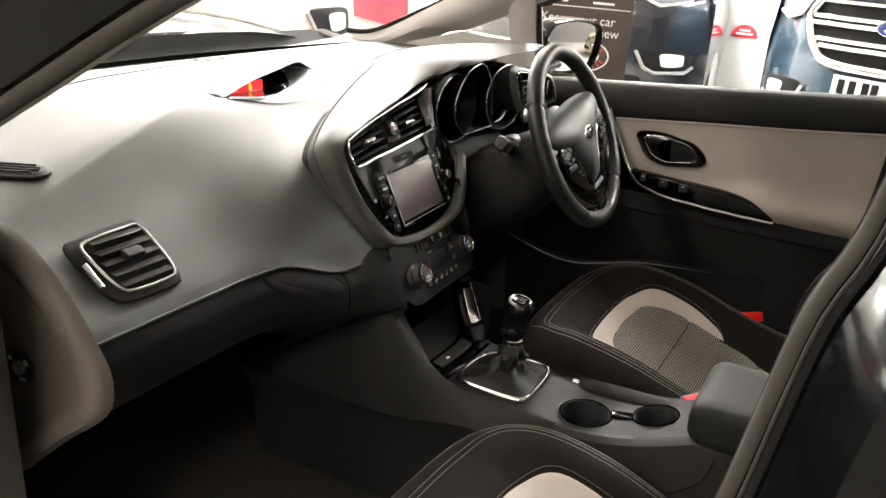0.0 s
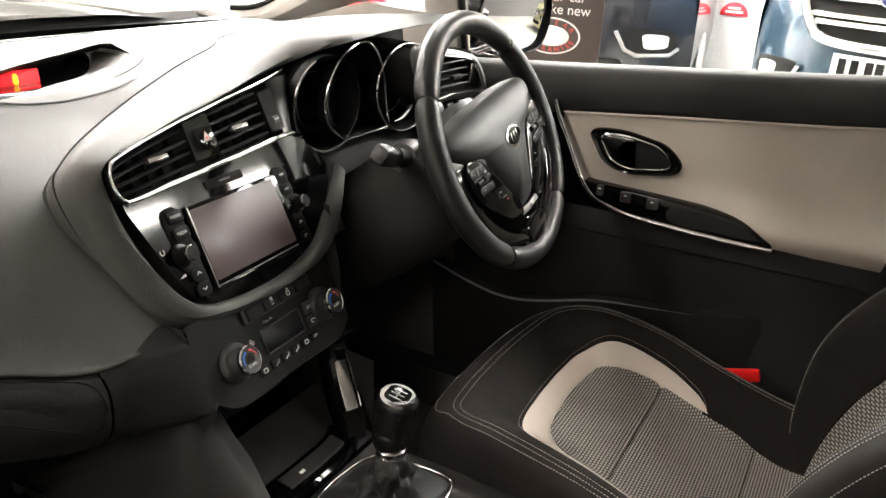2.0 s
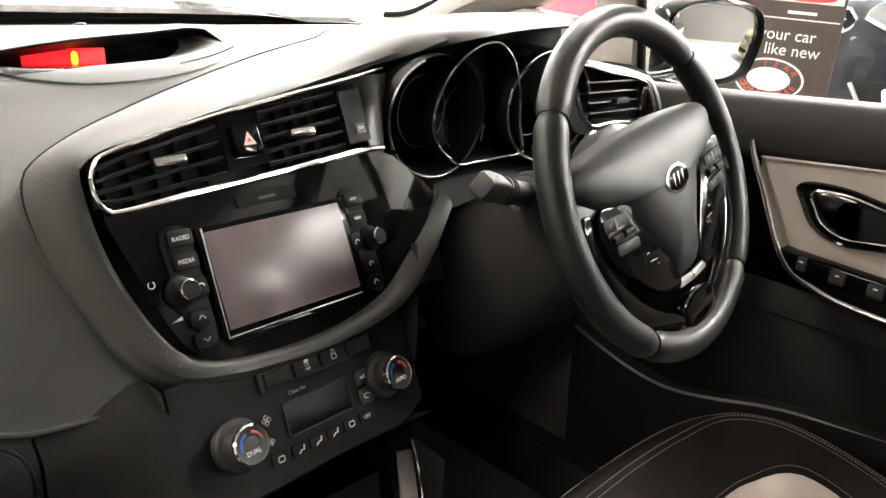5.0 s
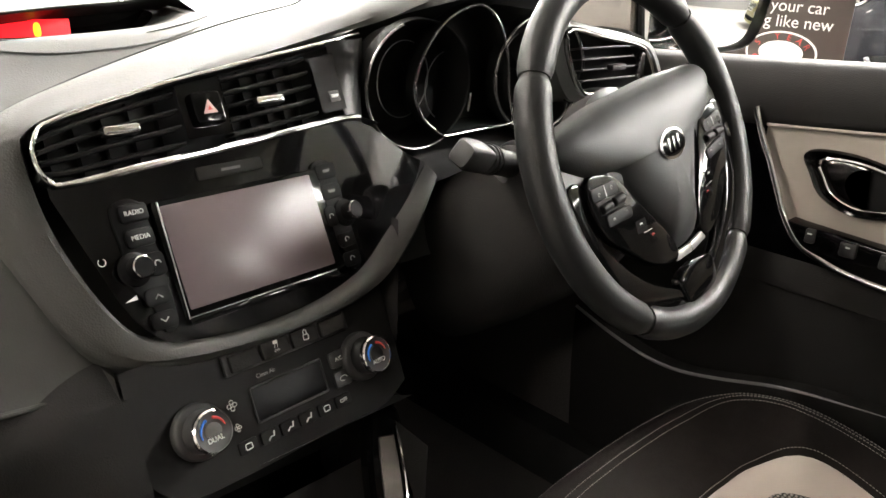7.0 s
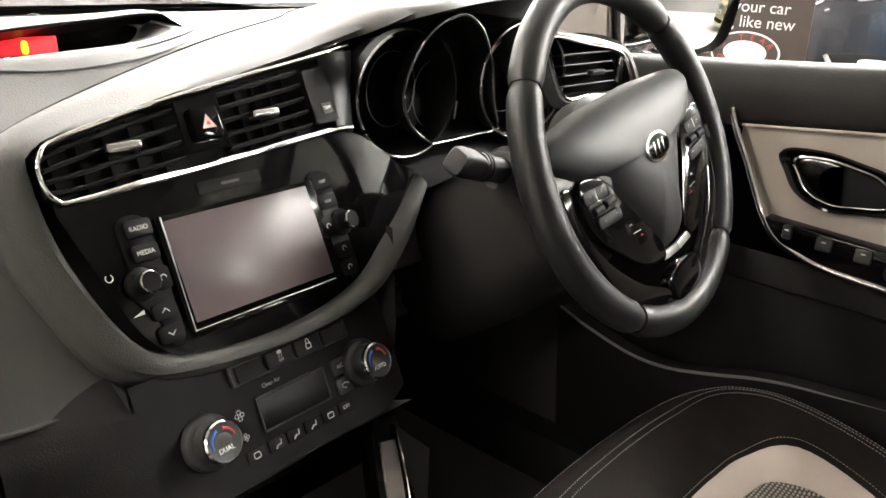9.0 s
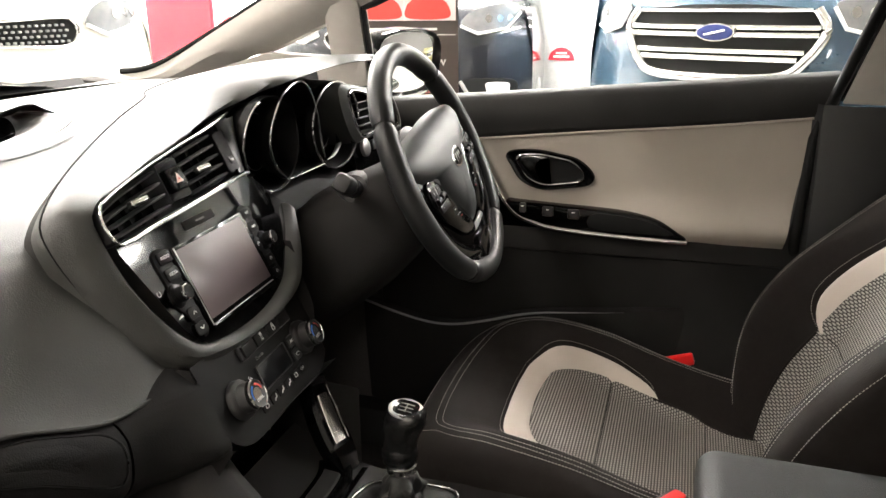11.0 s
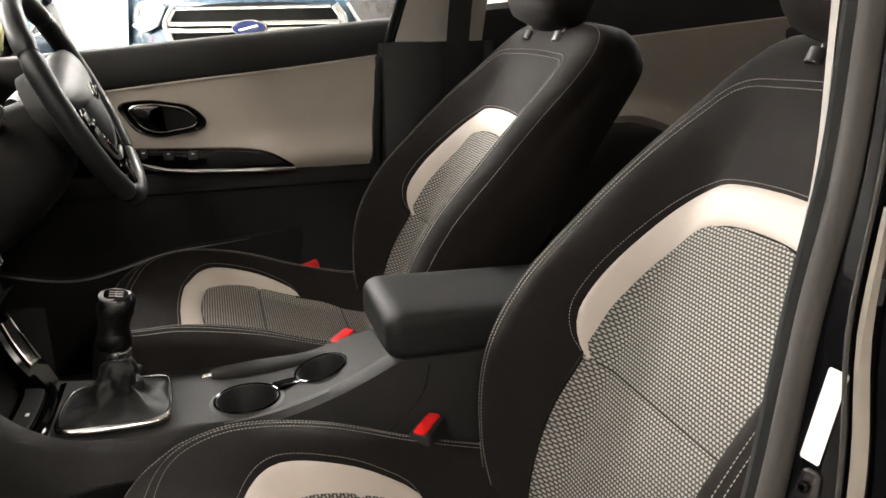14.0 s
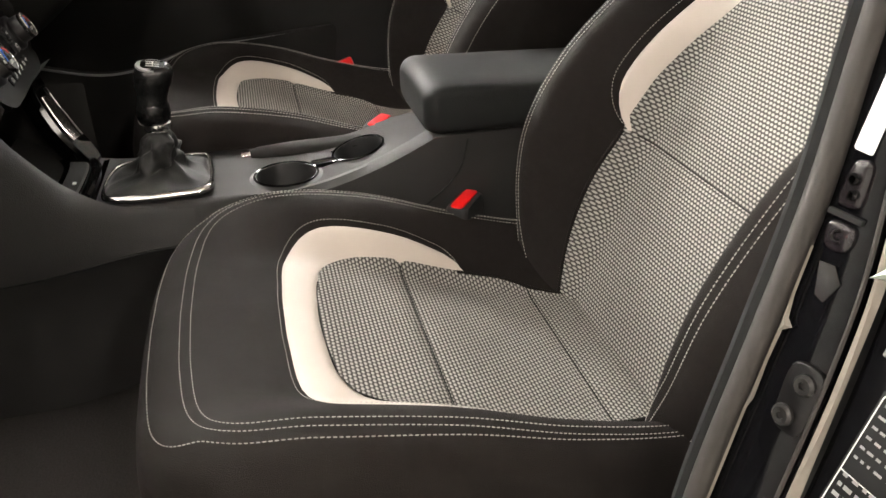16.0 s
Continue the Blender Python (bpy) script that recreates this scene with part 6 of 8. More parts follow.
# backrest: height up the back, depth, half width, bolster depth
BACK = [(-0.06, 0.0, 0.200, 0.020), (0.05, 0.0, 0.225, 0.076), (0.15, 0.002, 0.246, 0.108), (0.25, 0.003, 0.250, 0.104), (0.35, 0.002, 0.246, 0.076), (0.45, 0.0, 0.236, 0.044), (0.53, -0.004, 0.220, 0.016), (0.60, -0.010, 0.200, 0.0), (0.66, -0.014, 0.19, 0.0)]
BACK_FOOT, BACK_UP, BACK_OUT = Vector((0, -0.425, 0.45)), Vector((0, -0.447, 0.894)), Vector((0, 0.894, 0.447))
# half outlines seen from above and from the front, from the crease round the corner to the middle
CUSHION_EDGE = spline([(0.225, -0.54, 0), (0.243, -0.42, 0), (0.252, -0.30, 0), (0.255, -0.18, 0), (0.250, -0.10, 0), (0.235, -0.036, 0), (0.205, 0.006, 0), (0.160, 0.029, 0), (0.09, 0.039, 0), (0, 0.042, 0)], 110)
BACK_EDGE = spline([(0.170, -0.06, 0), (0.205, 0.0, 0), (0.236, 0.07, 0), (0.252, 0.15, 0), (0.256, 0.23, 0), (0.251, 0.33, 0), (0.239, 0.43, 0), (0.220, 0.53, 0), (0.199, 0.592, 0), (0.160, 0.631, 0), (0.09, 0.642, 0), (0, 0.645, 0)], 120)
# line of the top seam inside it
BACK_SEAM = spline([(0.170, -0.06, 0), (0.205, 0.0, 0), (0.236, 0.07, 0), (0.252, 0.15, 0), (0.256, 0.23, 0), (0.250, 0.33, 0), (0.236, 0.43, 0), (0.214, 0.52, 0), (0.188, 0.575, 0), (0.145, 0.603, 0), (0.08, 0.610, 0), (0, 0.612, 0)], 120)
ROLL = 0.045


def bolster(p):
    """Side roll of a seat, from the middle (0) to the edge (1)."""
    return smooth01((abs(p) - 0.44) / 0.36)


def edge_drop(edge, x, y):
    """How far the rounded edge of a seat falls away at (x, y)."""
    p = Vector((abs(x), y, 0))
    d = ROLL
    for a, b in zip(edge, edge[1:]):
        if abs(a.y - y) < ROLL + 0.02 or abs(b.y - y) < ROLL + 0.02:
            e = b - a
            u = max(0.0, min(1.0, (p - a).dot(e) / max(1e-12, e.length_squared)))
            d = min(d, (p - a - e * u).length)
    return ROLL - math.sqrt(max(0.0, ROLL ** 2 - (ROLL - d) ** 2))


def cushion_point(x, y, lift=0.0):
    z, w, h = table(CUSHION, y)
    return Vector((x, y, z + h * bolster(x / w) - edge_drop(CUSHION_EDGE, x, y) + lift))


def back_point(x, s, lift=0.0):
    d, w, h = table(BACK, s)
    return BACK_FOOT + BACK_UP * s + BACK_OUT * (d + h * bolster(x / w) - edge_drop(BACK_EDGE, x, s) + lift) + Vector((x, 0, 0))


def inset(edge, d, n=150):
    """The half outline moved inwards by d, a length or a function of y."""
    out = []
    for k, p in enumerate(edge):
        t = frame_at(edge, k)
        q = p + Vector((-t.y, t.x, 0)) * (d(p.y) if callable(d) else d)
        if q.x > -1e-4:
            out.append(q)
    out.append(Vector((0, out[-1].y, 0)))
    return spline(out, n)


def seat_shell(edge, fn, is_back):
    """Upholstered top inside the outline, and the side that falls from it."""
    n = 120
    grid = []
    for p in edge:
        grid.append([fn(p.x * math.copysign(1 - (1 - abs(q)) ** 1.7, q), p.y) for q in (2 * i / n - 1 for i in range(n + 1))])
    bm = loft(grid)
    around = [(p.x, p.y, frame_at(edge, k)) for k, p in enumerate(edge)]
    full = [(x, y, Vector((t.y, -t.x, 0))) for x, y, t in around] + [(-x, y, Vector((-t.y, -t.x, 0))) for x, y, t in reversed(around[:-1])]
    down = ((0, 0), (0.004, 0.012), (0.006, 0.03), (0.004, 0.055), (-0.004, 0.085), (-0.018, 0.115)) if is_back else ((0, 0), (0.004, 0.010), (0.005, 0.03), (0.0, 0.06), (-0.012, 0.10), (-0.030, 0.16), (-0.045, 0.22))
    secs = []
    for x, y, o in full:
        p = fn(x, y)
        if is_back:
            thin = 1 - 0.45 * smooth01((y - 0.25) / 0.35)
            secs.append([p + Vector((o.x, 0, 0)) * a + BACK_UP * (o.y * a) - BACK_OUT * (d * thin) for a, d in down])
        else:
            secs.append([Vector((p.x + o.x * a, p.y + o.y * a, max(0.30, p.z - d))) for a, d in down])
    loft(secs, bm=bm)
    bmesh.ops.remove_doubles(bm, verts=bm.verts, dist=0.0004)
    return bm


def arch(points, n):
    """Half outline mirrored into an arch over the seat's middle, laid on the seat."""
    half = spline([(a, b, 0) for a, b in points], n)
    full = [Vector((-p.x, p.y, 0)) for p in half] + [p for p in reversed(half)][1:]
    return full


def panel_between(outer, inner, fn, steps, lift, puff=0.0):
    bm = bmesh.new()
    uv = bm.loops.layers.uv.new("UVMap")
    secs, flat = [], []
    for k in range(steps + 1):
        u = k / steps
        row = [a.lerp(b, u) for a, b in zip(outer, inner)]
        flat.append(row)
        edge = min(u, 1 - u) * 2
        secs.append([fn(p.x, p.y, lift + puff * (1 - (1 - edge) ** 2) - (0.0016 if k in (0, steps) else 0)) for p in row])
    loft(secs, bm=bm)
    m = len(outer)
    bm.verts.index_update()
    for f in bm.faces:
        for lp in f.loops:
            r, c = divmod(lp.vert.index, m)
            lp[uv].uv = (flat[r][c].x, flat[r][c].y)
    return bm


def seat(name, label, slide=0.0, rise=0.0):
    s = thing(name, (0, -0.2, 0.1), label, "car seat", "front seats")
    part("cushion", seat_shell(CUSHION_EDGE, cushion_point, False), CLOTH, s, "black cloth seat cushion with raised side rolls")
    part("backrest", seat_shell(BACK_EDGE, back_point, True), CLOTH, s, "black cloth backrest with deep side rolls")
    # hard shell behind the backrest
    bk = [BACK_FOOT + BACK_UP * h + BACK_OUT * d for h, d in ((-0.10, -0.05), (0.0, -0.12), (0.2, -0.120), (0.4, -0.095), (0.58, -0.075))]
    part("back_shell", loft([[p + Vector((x * f, 0, 0)) + BACK_OUT * (0.03 * abs(x / 0.24) ** 4) for x in (-0.24, -0.2, -0.12, 0, 0.12, 0.2, 0.24)] for p, f in zip(bk, (0.8, 0.95, 0.98, 0.84, 0.60))]), CLOTH, s)
    # cream trims and woven panels
    c_out = arch([(0.138, -0.300), (0.149, -0.291), (0.157, -0.270), (0.164, -0.215), (0.160, -0.135), (0.120, -0.098), (0.05, -0.090), (0, -0.089)], 26)
    c_in = arch([(0.134, -0.300), (0.134, -0.27), (0.132, -0.20), (0.118, -0.150), (0.085, -0.128), (0.03, -0.122), (0, -0.121)], 26)
    part("cushion_trim", panel_between(c_out, c_in, cushion_point, 10, 0.0015, 0.003), CREAM, s, "cream leatherette arch on the cushion")
    fn = cushion_point
    def strip(ya, yb):
        bm = bmesh.new()
        uv = bm.loops.layers.uv.new("UVMap")
        ny, nx = 16, 40
        grid = []
        for j in range(ny + 1):
            y = lerp(ya, yb, j / ny)
            w = 0.135 if y < -0.30 else table([(-0.300, 0.135), (-0.27, 0.135), (-0.20, 0.133), (-0.150, 0.119), (-0.128, 0.086), (-0.1225, 0.03)], y)[0]
            w -= 0.020 * smooth01((-0.33 - y) / 0.1)
            w += 0.003
            e = min(j, ny - j) / 2
            grid.append([(x, y, cushion_point(x, y, 0.0042 - 0.0024 * (1 - min(1, e)) ** 2)) for x in (w * (2 * i / nx - 1) for i in range(nx + 1))])
        loft([[p[2] for p in r] for r in grid], bm=bm)
        bm.verts.index_update()
        for f in bm.faces:
            for lp in f.loops:
                r, c = divmod(lp.vert.index, nx + 1)
                lp[uv].uv = (grid[r][c][0], grid[r][c][1])
        return bm
    for ya, yb in ((-0.50, -0.374), (-0.374, -0.223), (-0.223, -0.1225)):
        part("woven_panel", strip(ya, yb), WOVEN, s, "light grey and black dotted woven fabric")["on_cushion"] = 1
    b_out = arch([(0.1375, 0.2075), (0.1490, 0.225), (0.156, 0.262), (0.151, 0.330), (0.132, 0.402), (0.104, 0.441), (0.06, 0.452), (0, 0.455)], 30)
    b_in = arch([(0.1350, 0.2090), (0.1370, 0.24), (0.133, 0.285), (0.118, 0.345), (0.094, 0.387), (0.066, 0.404), (0.03, 0.410), (0, 0.411)], 30)
    part("backrest_trim", panel_between(b_out, b_in, back_point, 10, 0.0015, 0.003), CREAM, s, "cream leatherette arch on the backrest")
    def bstrip(ya, yb):
        bm = bmesh.new()
        uv = bm.loops.layers.uv.new("UVMap")
        ny, nx = 24, 44
        grid = []
        for j in range(ny + 1):
            y = lerp(ya, yb, j / ny)
            w = table([(0.0, 0.118), (0.06, 0.131), (0.14, 0.139), (0.206, 0.1375), (0.214, 0.1375), (0.24, 0.1365), (0.285, 0.133), (0.345, 0.118), (0.39, 0.090), (0.403, 0.066), (0.4085, 0.030)], y)[0]
            w += 0.003
            e = min(j, ny - j) / 2
            grid.append([(x, y, back_point(x, y, 0.0042 - 0.0024 * (1 - min(1, e)) ** 2)) for x in (w * (2 * i / nx - 1) for i in range(nx + 1))])
        loft([[p[2] for p in r] for r in grid], bm=bm)
        bm.verts.index_update()
        for f in bm.faces:
            for lp in f.loops:
                r, c = divmod(lp.vert.index, nx + 1)
                lp[uv].uv = (grid[r][c][0], grid[r][c][1])
        return bm
    for ya, yb in ((0.0, 0.208), (0.208, 0.4085)):
        part("woven_panel", bstrip(ya, yb), WOVEN, s, "light grey and black dotted woven fabric")
    for yj in (-0.374, -0.223):
        wj = 0.134 - 0.020 * smooth01((-0.33 - yj) / 0.1)
        part("panel_seam", tube([cushion_point(wj * (k / 15 - 1), yj, 0.0022) for k in range(31)], 0.0007, 6), DEEP, s)["on_cushion"] = 1
    part("panel_seam", tube([back_point(0.131 * (k / 15 - 1), 0.208, 0.0022) for k in range(31)], 0.0007, 6), DEEP, s)
    for sx in (-1, 1):
        part("piping", tube([cushion_point(sx * (0.1375 - 0.020 * smooth01((-0.33 - y) / 0.1)), y, 0.0030) for y in (lerp(-0.50, -0.290, k / 24) for k in range(25))], 0.0024, 8), CLOTH, s)["on_cushion"] = 1
        part("piping", tube([back_point(sx * (table([(0.0, 0.118), (0.06, 0.131), (0.14, 0.139), (0.206, 0.1375)], y)[0] + 0.0025), y, 0.0030) for y in (lerp(0.0, 0.206, k / 24) for k in range(25))], 0.0024, 8), CLOTH, s)
    # pale seams
    def follow(bm, full, grow, fn):
        dashes([fn(p.x * grow[0], p.y + grow[1], 0.002) for p in full], 0.0026, 0.0013, 0.00042, bm)
    cb, bb = bmesh.new(), bmesh.new()
    both = lambda half: half + [Vector((-p.x, p.y, 0)) for p in reversed(half[:-1])]
    for off in (0.040, 0.049):
        dashes([cushion_point(p.x, p.y, 0.0012) for p in both([q for q in inset(CUSHION_EDGE, off) if q.y > -0.43])], 0.0029, 0.0012, 0.00044, cb)
        dashes([back_point(p.x, p.y, 0.0012) for p in both([q for q in inset(BACK_SEAM, off) if q.y > 0.0])], 0.0029, 0.0012, 0.00044, bb)
    dashes([cushion_point(p.x, p.y, 0.0012) for p in both([q for q in inset(CUSHION_EDGE, lambda y: 0.012 + 0.018 * smooth01((0.036 - y) / 0.04) + 0.006 * smooth01((-0.1 - y) / 0.3)) if q.y > -0.45])], 0.0031, 0.0013, 0.00050, cb)
    dashes([back_point(p.x, p.y, 0.0012) for p in both([q for q in inset(BACK_EDGE, 0.010) if q.y > 0.03])], 0.0031, 0.0013, 0.00044, bb)
    follow(cb, spline(c_out, 200), (1.03, 0.004), cushion_point)
    follow(bb, spline(b_out, 200), (1.03, 0.004), back_point)
    ob = part("stitching", cb, THREAD, s, "pale double stitching along the seams", smooth=False)
    ob["kind"], ob["on_cushion"] = "stuff", 1
    part("stitching", bb, THREAD, s, "pale double stitching along the seams", smooth=False)["kind"] = "stuff"
    # plinth and runner
    part("seat_base", box((0, -0.19, 0.30), (0.44, 0.42, 0.10), 0.02), BLACK, s)
    part("hinge_cover", loft([[Vector((sx * 0.268, -0.46 + 0.07 * math.cos(a), 0.43 + 0.06 * math.sin(a))) for a in (k * math.pi / 8 for k in range(16))] for sx in (0.86, 1.0, 1.02)], ring=True, caps=True), BLACK, s)
    # head restraint on two posts
    hc = BACK_FOOT + BACK_UP * 0.732 + BACK_OUT * 0.030
    secs = []
    for k in range(25):
        v = -1 + 2 * k / 24
        g = (1 - abs(v) ** 3.2) ** (1 / 2.6)
        hw = (0.116 - 0.010 * v) * (0.35 + 0.65 * g) if abs(v) < 1 else 0.03
        hd = 0.060 * (0.2 + 0.8 * g)
        secs.append([hc + BACK_UP * (0.124 * v) + Vector((math.copysign(abs(math.cos(a)) ** 0.62, math.cos(a)) * hw, 0, 0)) + BACK_OUT * (math.copysign(abs(math.sin(a)) ** 0.75, math.sin(a)) * hd + 0.030 * v) for a in (2 * math.pi * j / 36 for j in range(36))])
    part("head_restraint", loft(secs, ring=True, caps=True), CLOTH, s, "black cloth head restraint")
    for x in (-0.065, 0.065):
        a = BACK_FOOT + BACK_UP * 0.56 + BACK_OUT * -0.015 + Vector((x, 0, 0))
        part("post", tube([a, a + BACK_UP * 0.115], 0.0055, 12), CHROME, s)
        part("post_collar", tube([a + BACK_UP * 0.030, a + BACK_UP * 0.046], 0.014, 14), BLACK, s)
    for ob in s.children:
        if ob.name.split('.')[0] in ("cushion", "cushion_trim", "seat_base") or ob.get("on_cushion"):
            ob.location = (0, slide, rise)
    return s


seat_driver = seat("front_seat", "black cloth driver seat with cream arches and woven dotted middle", 0.033, 0.010)
seat_driver.matrix_basis = pose(0.35, -0.2, 0.1)
part("red_grip", box((0, 0, 0), (0.014, 0.060, 0.021), 0.005, Matrix.Translation((0.612, -0.290, 0.523)) @ pose(0, 0, 0, -17, 0, 0)), RED, seat_driver, "red plastic grip beside the cushion")
seat_passenger = seat("front_seat", "black cloth passenger seat with cream arches and woven dotted middle")
seat_passenger.matrix_basis = pose(-0.358, -0.230, 0.092)


def buckle(base, tip, label, along=(1, 0, 0)):
    b = thing("seat_belt_buckle", base, label, "buckle", "seat belt buckles")
    base, tip = Vector(base), Vector(tip)
    d = (tip - base).normalized()
    m = facing(base, d, along)
    L = (tip - base).length
    part("housing", plate(rrect(0.030, 0.052, 0.008), m, L, 0.004), BLACK, b)
    part("release_button", plate(rrect(0.017, 0.046, 0.004), facing(base + d * (L - 0.004), d, along), 0.0065, 0.002), RED, b, "red release button")
    return b


buckle((0.112, -0.287, 0.46), (0.105, -0.289, 0.572), "black seat belt buckle with a red button beside the driver seat", (0.8, -0.6, 0))
buckle((-0.132, -0.362, 0.44), (-0.137, -0.352, 0.542), "black seat belt buckle with a red button beside the passenger seat", (0.75, -0.66, 0))
# ---- driver door ----
door = thing("driver_door", (0.72, 0.0, 0.3), "closed driver door with a stone grey vinyl panel and chrome handle", "car door")
BT = [(-0.52, 1.015), (-0.30, 0.997), (-0.10, 0.982), (0.10, 0.967), (0.30, 0.954)]
CTOP = [(-0.52, 0.944), (-0.48, 0.941), (-0.31, 0.923), (-0.10, 0.905), (0.08, 0.888), (0.30, 0.868)]
ys = [lerp(-0.51, 0.31, i / 60) for i in range(61)]
secs = []
for y in ys:
    zt, zc = table(BT, y)[0], table(CTOP, y)[0]
    secs.append([Vector((0.752, y, zt - 0.004)), Vector((0.735, y, zt + 0.001)), Vector((0.715, y, zt + 0.001)), Vector((0.702, y, zt - 0.004)), Vector((0.694, y, zt - 0.014)), Vector((0.690, y, lerp(zt, zc, 0.5))), Vector((0.692, y, zc + 0.012)), Vector((0.697, y, zc + 0.003)), Vector((0.708, y, zc - 0.002))])
part("upper_pad", loft(secs), CONSOLE, door, "dark grey grained upper door pad")
# vinyl middle panel, bulging into an armrest low down
def mid_x(y, z):
    arm = math.exp(-((z - 0.745) / 0.035) ** 2) * smooth01((-y - 0.05) / 0.2) * 0.034
    return 0.703 - arm


CB = [(-0.47, 0.716), (-0.40, 0.718), (-0.30, 0.722), (-0.20, 0.724), (-0.10, 0.724), (0.0, 0.735), (0.04, 0.770), (0.065, 0.815), (0.10, 0.885)]
yy = [lerp(-0.482, 0.092, i / 50) for i in range(51)]
secs = []
for y in yy:
    zt, zb = table(CTOP, y)[0] + 0.001, table(CB, max(-0.47, min(0.10, y)))[0]
    # rear edge leans
    row = []
    for k in range(21):
        z = lerp(zt, zb, k / 20)
        ye = y + 0.034 * smooth01((-y - 0.30) / 0.18) * (k / 20)
        row.append(Vector((mid_x(ye, z), ye, z)))
    row.append(row[-1] + Vector((0.03, 0, -0.004)))
    secs.append(row)
part("vinyl_panel", loft(secs), DOORCREAM, door, "stone grey vinyl panel")
part("panel_piping", tube([Vector((0.699, y, table(CTOP, y)[0] + 0.0005)) for y in yy], 0.0022, 8), CREAM, door, "pale piping along the panel")
part("panel_edge", loft([[Vector((0.72, -0.50 + 0.036 * v, lerp(0.945, 0.71, v))), Vector((0.690, -0.498 + 0.036 * v, lerp(0.945, 0.71, v))), Vector((0.688, -0.487 + 0.036 * v, lerp(0.945, 0.71, v))), Vector((0.71, -0.480 + 0.036 * v, lerp(0.945, 0.71, v)))] for v in (0, 0.25, 0.5, 0.75, 1)]), BLACK, door)
# lower black panel with map pocket
LX = [(0.728, 0.686), (0.705, 0.678), (0.688, 0.678), (0.684, 0.685), (0.62, 0.690), (0.56, 0.694), (0.44, 0.690), (0.28, 0.700)]
part("lower_panel", loft([[Vector((x + 0.008 * smooth01((y - 0.05) / 0.2), y, z)) for z, x in LX] for y in (-0.475, -0.3, -0.1, 0.1, 0.31)]), DASHLOW, door, "black grained lower door panel")
pr = spline([(0.650, 0.31, 0.566), (0.643, 0.24, 0.549), (0.640, 0.174, 0.537), (0.640, 0.12, 0.5375), (0.640, 0.06, 0.551), (0.641, 0.0, 0.568), (0.643, -0.05, 0.577), (0.648, -0.10, 0.580), (0.660, -0.20, 0.586), (0.686, -0.28, 0.591), (0.716, -0.34, 0.594)], 60)
part("map_pocket", loft([[p + Vector((0.03, 0, 0.0)), p + Vector((0.004, 0, 0.001)), p, p + Vector((-0.002, 0, -0.01)), p + Vector((0.004, 0, -0.10)), p + Vector((0.02, 0, -0.22))] for p in pr]), DASHLOW, door, "black map pocket with a painted glint on its rim")
# pale rod painted as the glint on the pocket's edge, thinning rearward
part("pocket_glint", tube([p + Vector((-0.001, 0, 0.001)) for p in pr[:46]], [0.0024 * (1 - 0.92 * smooth01((k - 26) / 20)) for k in range(46)], 8), mat("rim_glint_grey", (0.22, 0.22, 0.22), 0.3), door)
part("speaker_grille", lathe([(0.085, 0), (0.083, 0.006), (0.07, 0.008), (0, 0.008)], facing((0.694, 0.15, 0.42), (-1, 0, 0)), 40), BLACK, door)
# switch panel with chrome strip
swo = smooth_outline([(-0.030, 0.781), (-0.016, 0.780), (0.06, 0.776), (0.13, 0.773), (0.20, 0.768), (0.245, 0.758), (0.283, 0.735), (0.290, 0.727), (0.25, 0.725), (0.14, 0.727), (0.05, 0.733), (0.020, 0.739), (-0.005, 0.752)], 80)
swp = part("switch_panel", plate([(a, b) for a, b in swo], facing((0.691, 0, 0), (-1, 0, 0)), 0.026, 0.003), PIANO, door, "gloss black window switch panel")
# flat dark plate on the panel stands for the shade of a recess
part("grab_shade", plate(smooth_outline([(0.13, 0.766), (0.20, 0.762), (0.245, 0.750), (0.268, 0.735), (0.20, 0.735), (0.125, 0.739)], 40), facing((0.6648, 0, 0), (-1, 0, 0)), 0.001, 0.0003), DEEP, swp, "flat dark plate for the grab recess's shade")
chl = spline([(0.686, 0.104, 0.909), (0.684, 0.092, 0.881), (0.682, 0.074, 0.849), (0.679, 0.056, 0.815), (0.675, 0.036, 0.780), (0.669, 0.012, 0.755), (0.666, -0.022, 0.742), (0.665, -0.06, 0.734), (0.664, -0.133, 0.729), (0.664, -0.22, 0.725), (0.668, -0.292, 0.723)], 70)
part("chrome_strip", tube(chl, 0.0036, 10, flat=1.2), CHROME, door, "chrome strip along the switch panel")
for y, z, w in ((-0.002, 0.770, 0.012), (-0.048, 0.7655, 0.020), (-0.094, 0.7630, 0.020)):
    sw_ = part("window_switch", plate(rrect(w, 0.018, 0.003), facing((0.666, y, z), (-1, 0, 0.1)), 0.006, 0.002), BLACK, swp, "black window switch")
    part("switch_mark", box((0.6592, y, z + 0.004), (0.0008, 0.005, 0.0016), 0), WHITE, sw_, smooth=False)
# inside release handle in its dished cup
cup = smooth_outline([(-0.034, 0.857), (-0.020, 0.867), (0.022, 0.869), (0.060, 0.863), (0.090, 0.856), (0.112, 0.840), (0.121, 0.824), (0.110, 0.810), (0.072, 0.803), (0.030, 0.799), (-0.006, 0.813), (-0.024, 0.838)], 72)
ccx, ccz = 0.047, 0.836
fm = facing((0.703, 0, 0), (-1, 0, 0))
cups_ = []
for f, d in ((1.06, 0.0), (1.05, 0.006), (1.0, 0.009), (0.93, 0.008), (0.88, 0.0035), (0.80, 0.0012), (0.4, 0.0012), (0.02, 0.0012)):
    cups_.append([fm @ Vector((ccx + (a - ccx) * f, ccz + (b - ccz) * f, d)) for a, b in cup])
dh = part("handle_cup", loft(cups_, ring=True), PIANO, door, "gloss black dished handle surround")
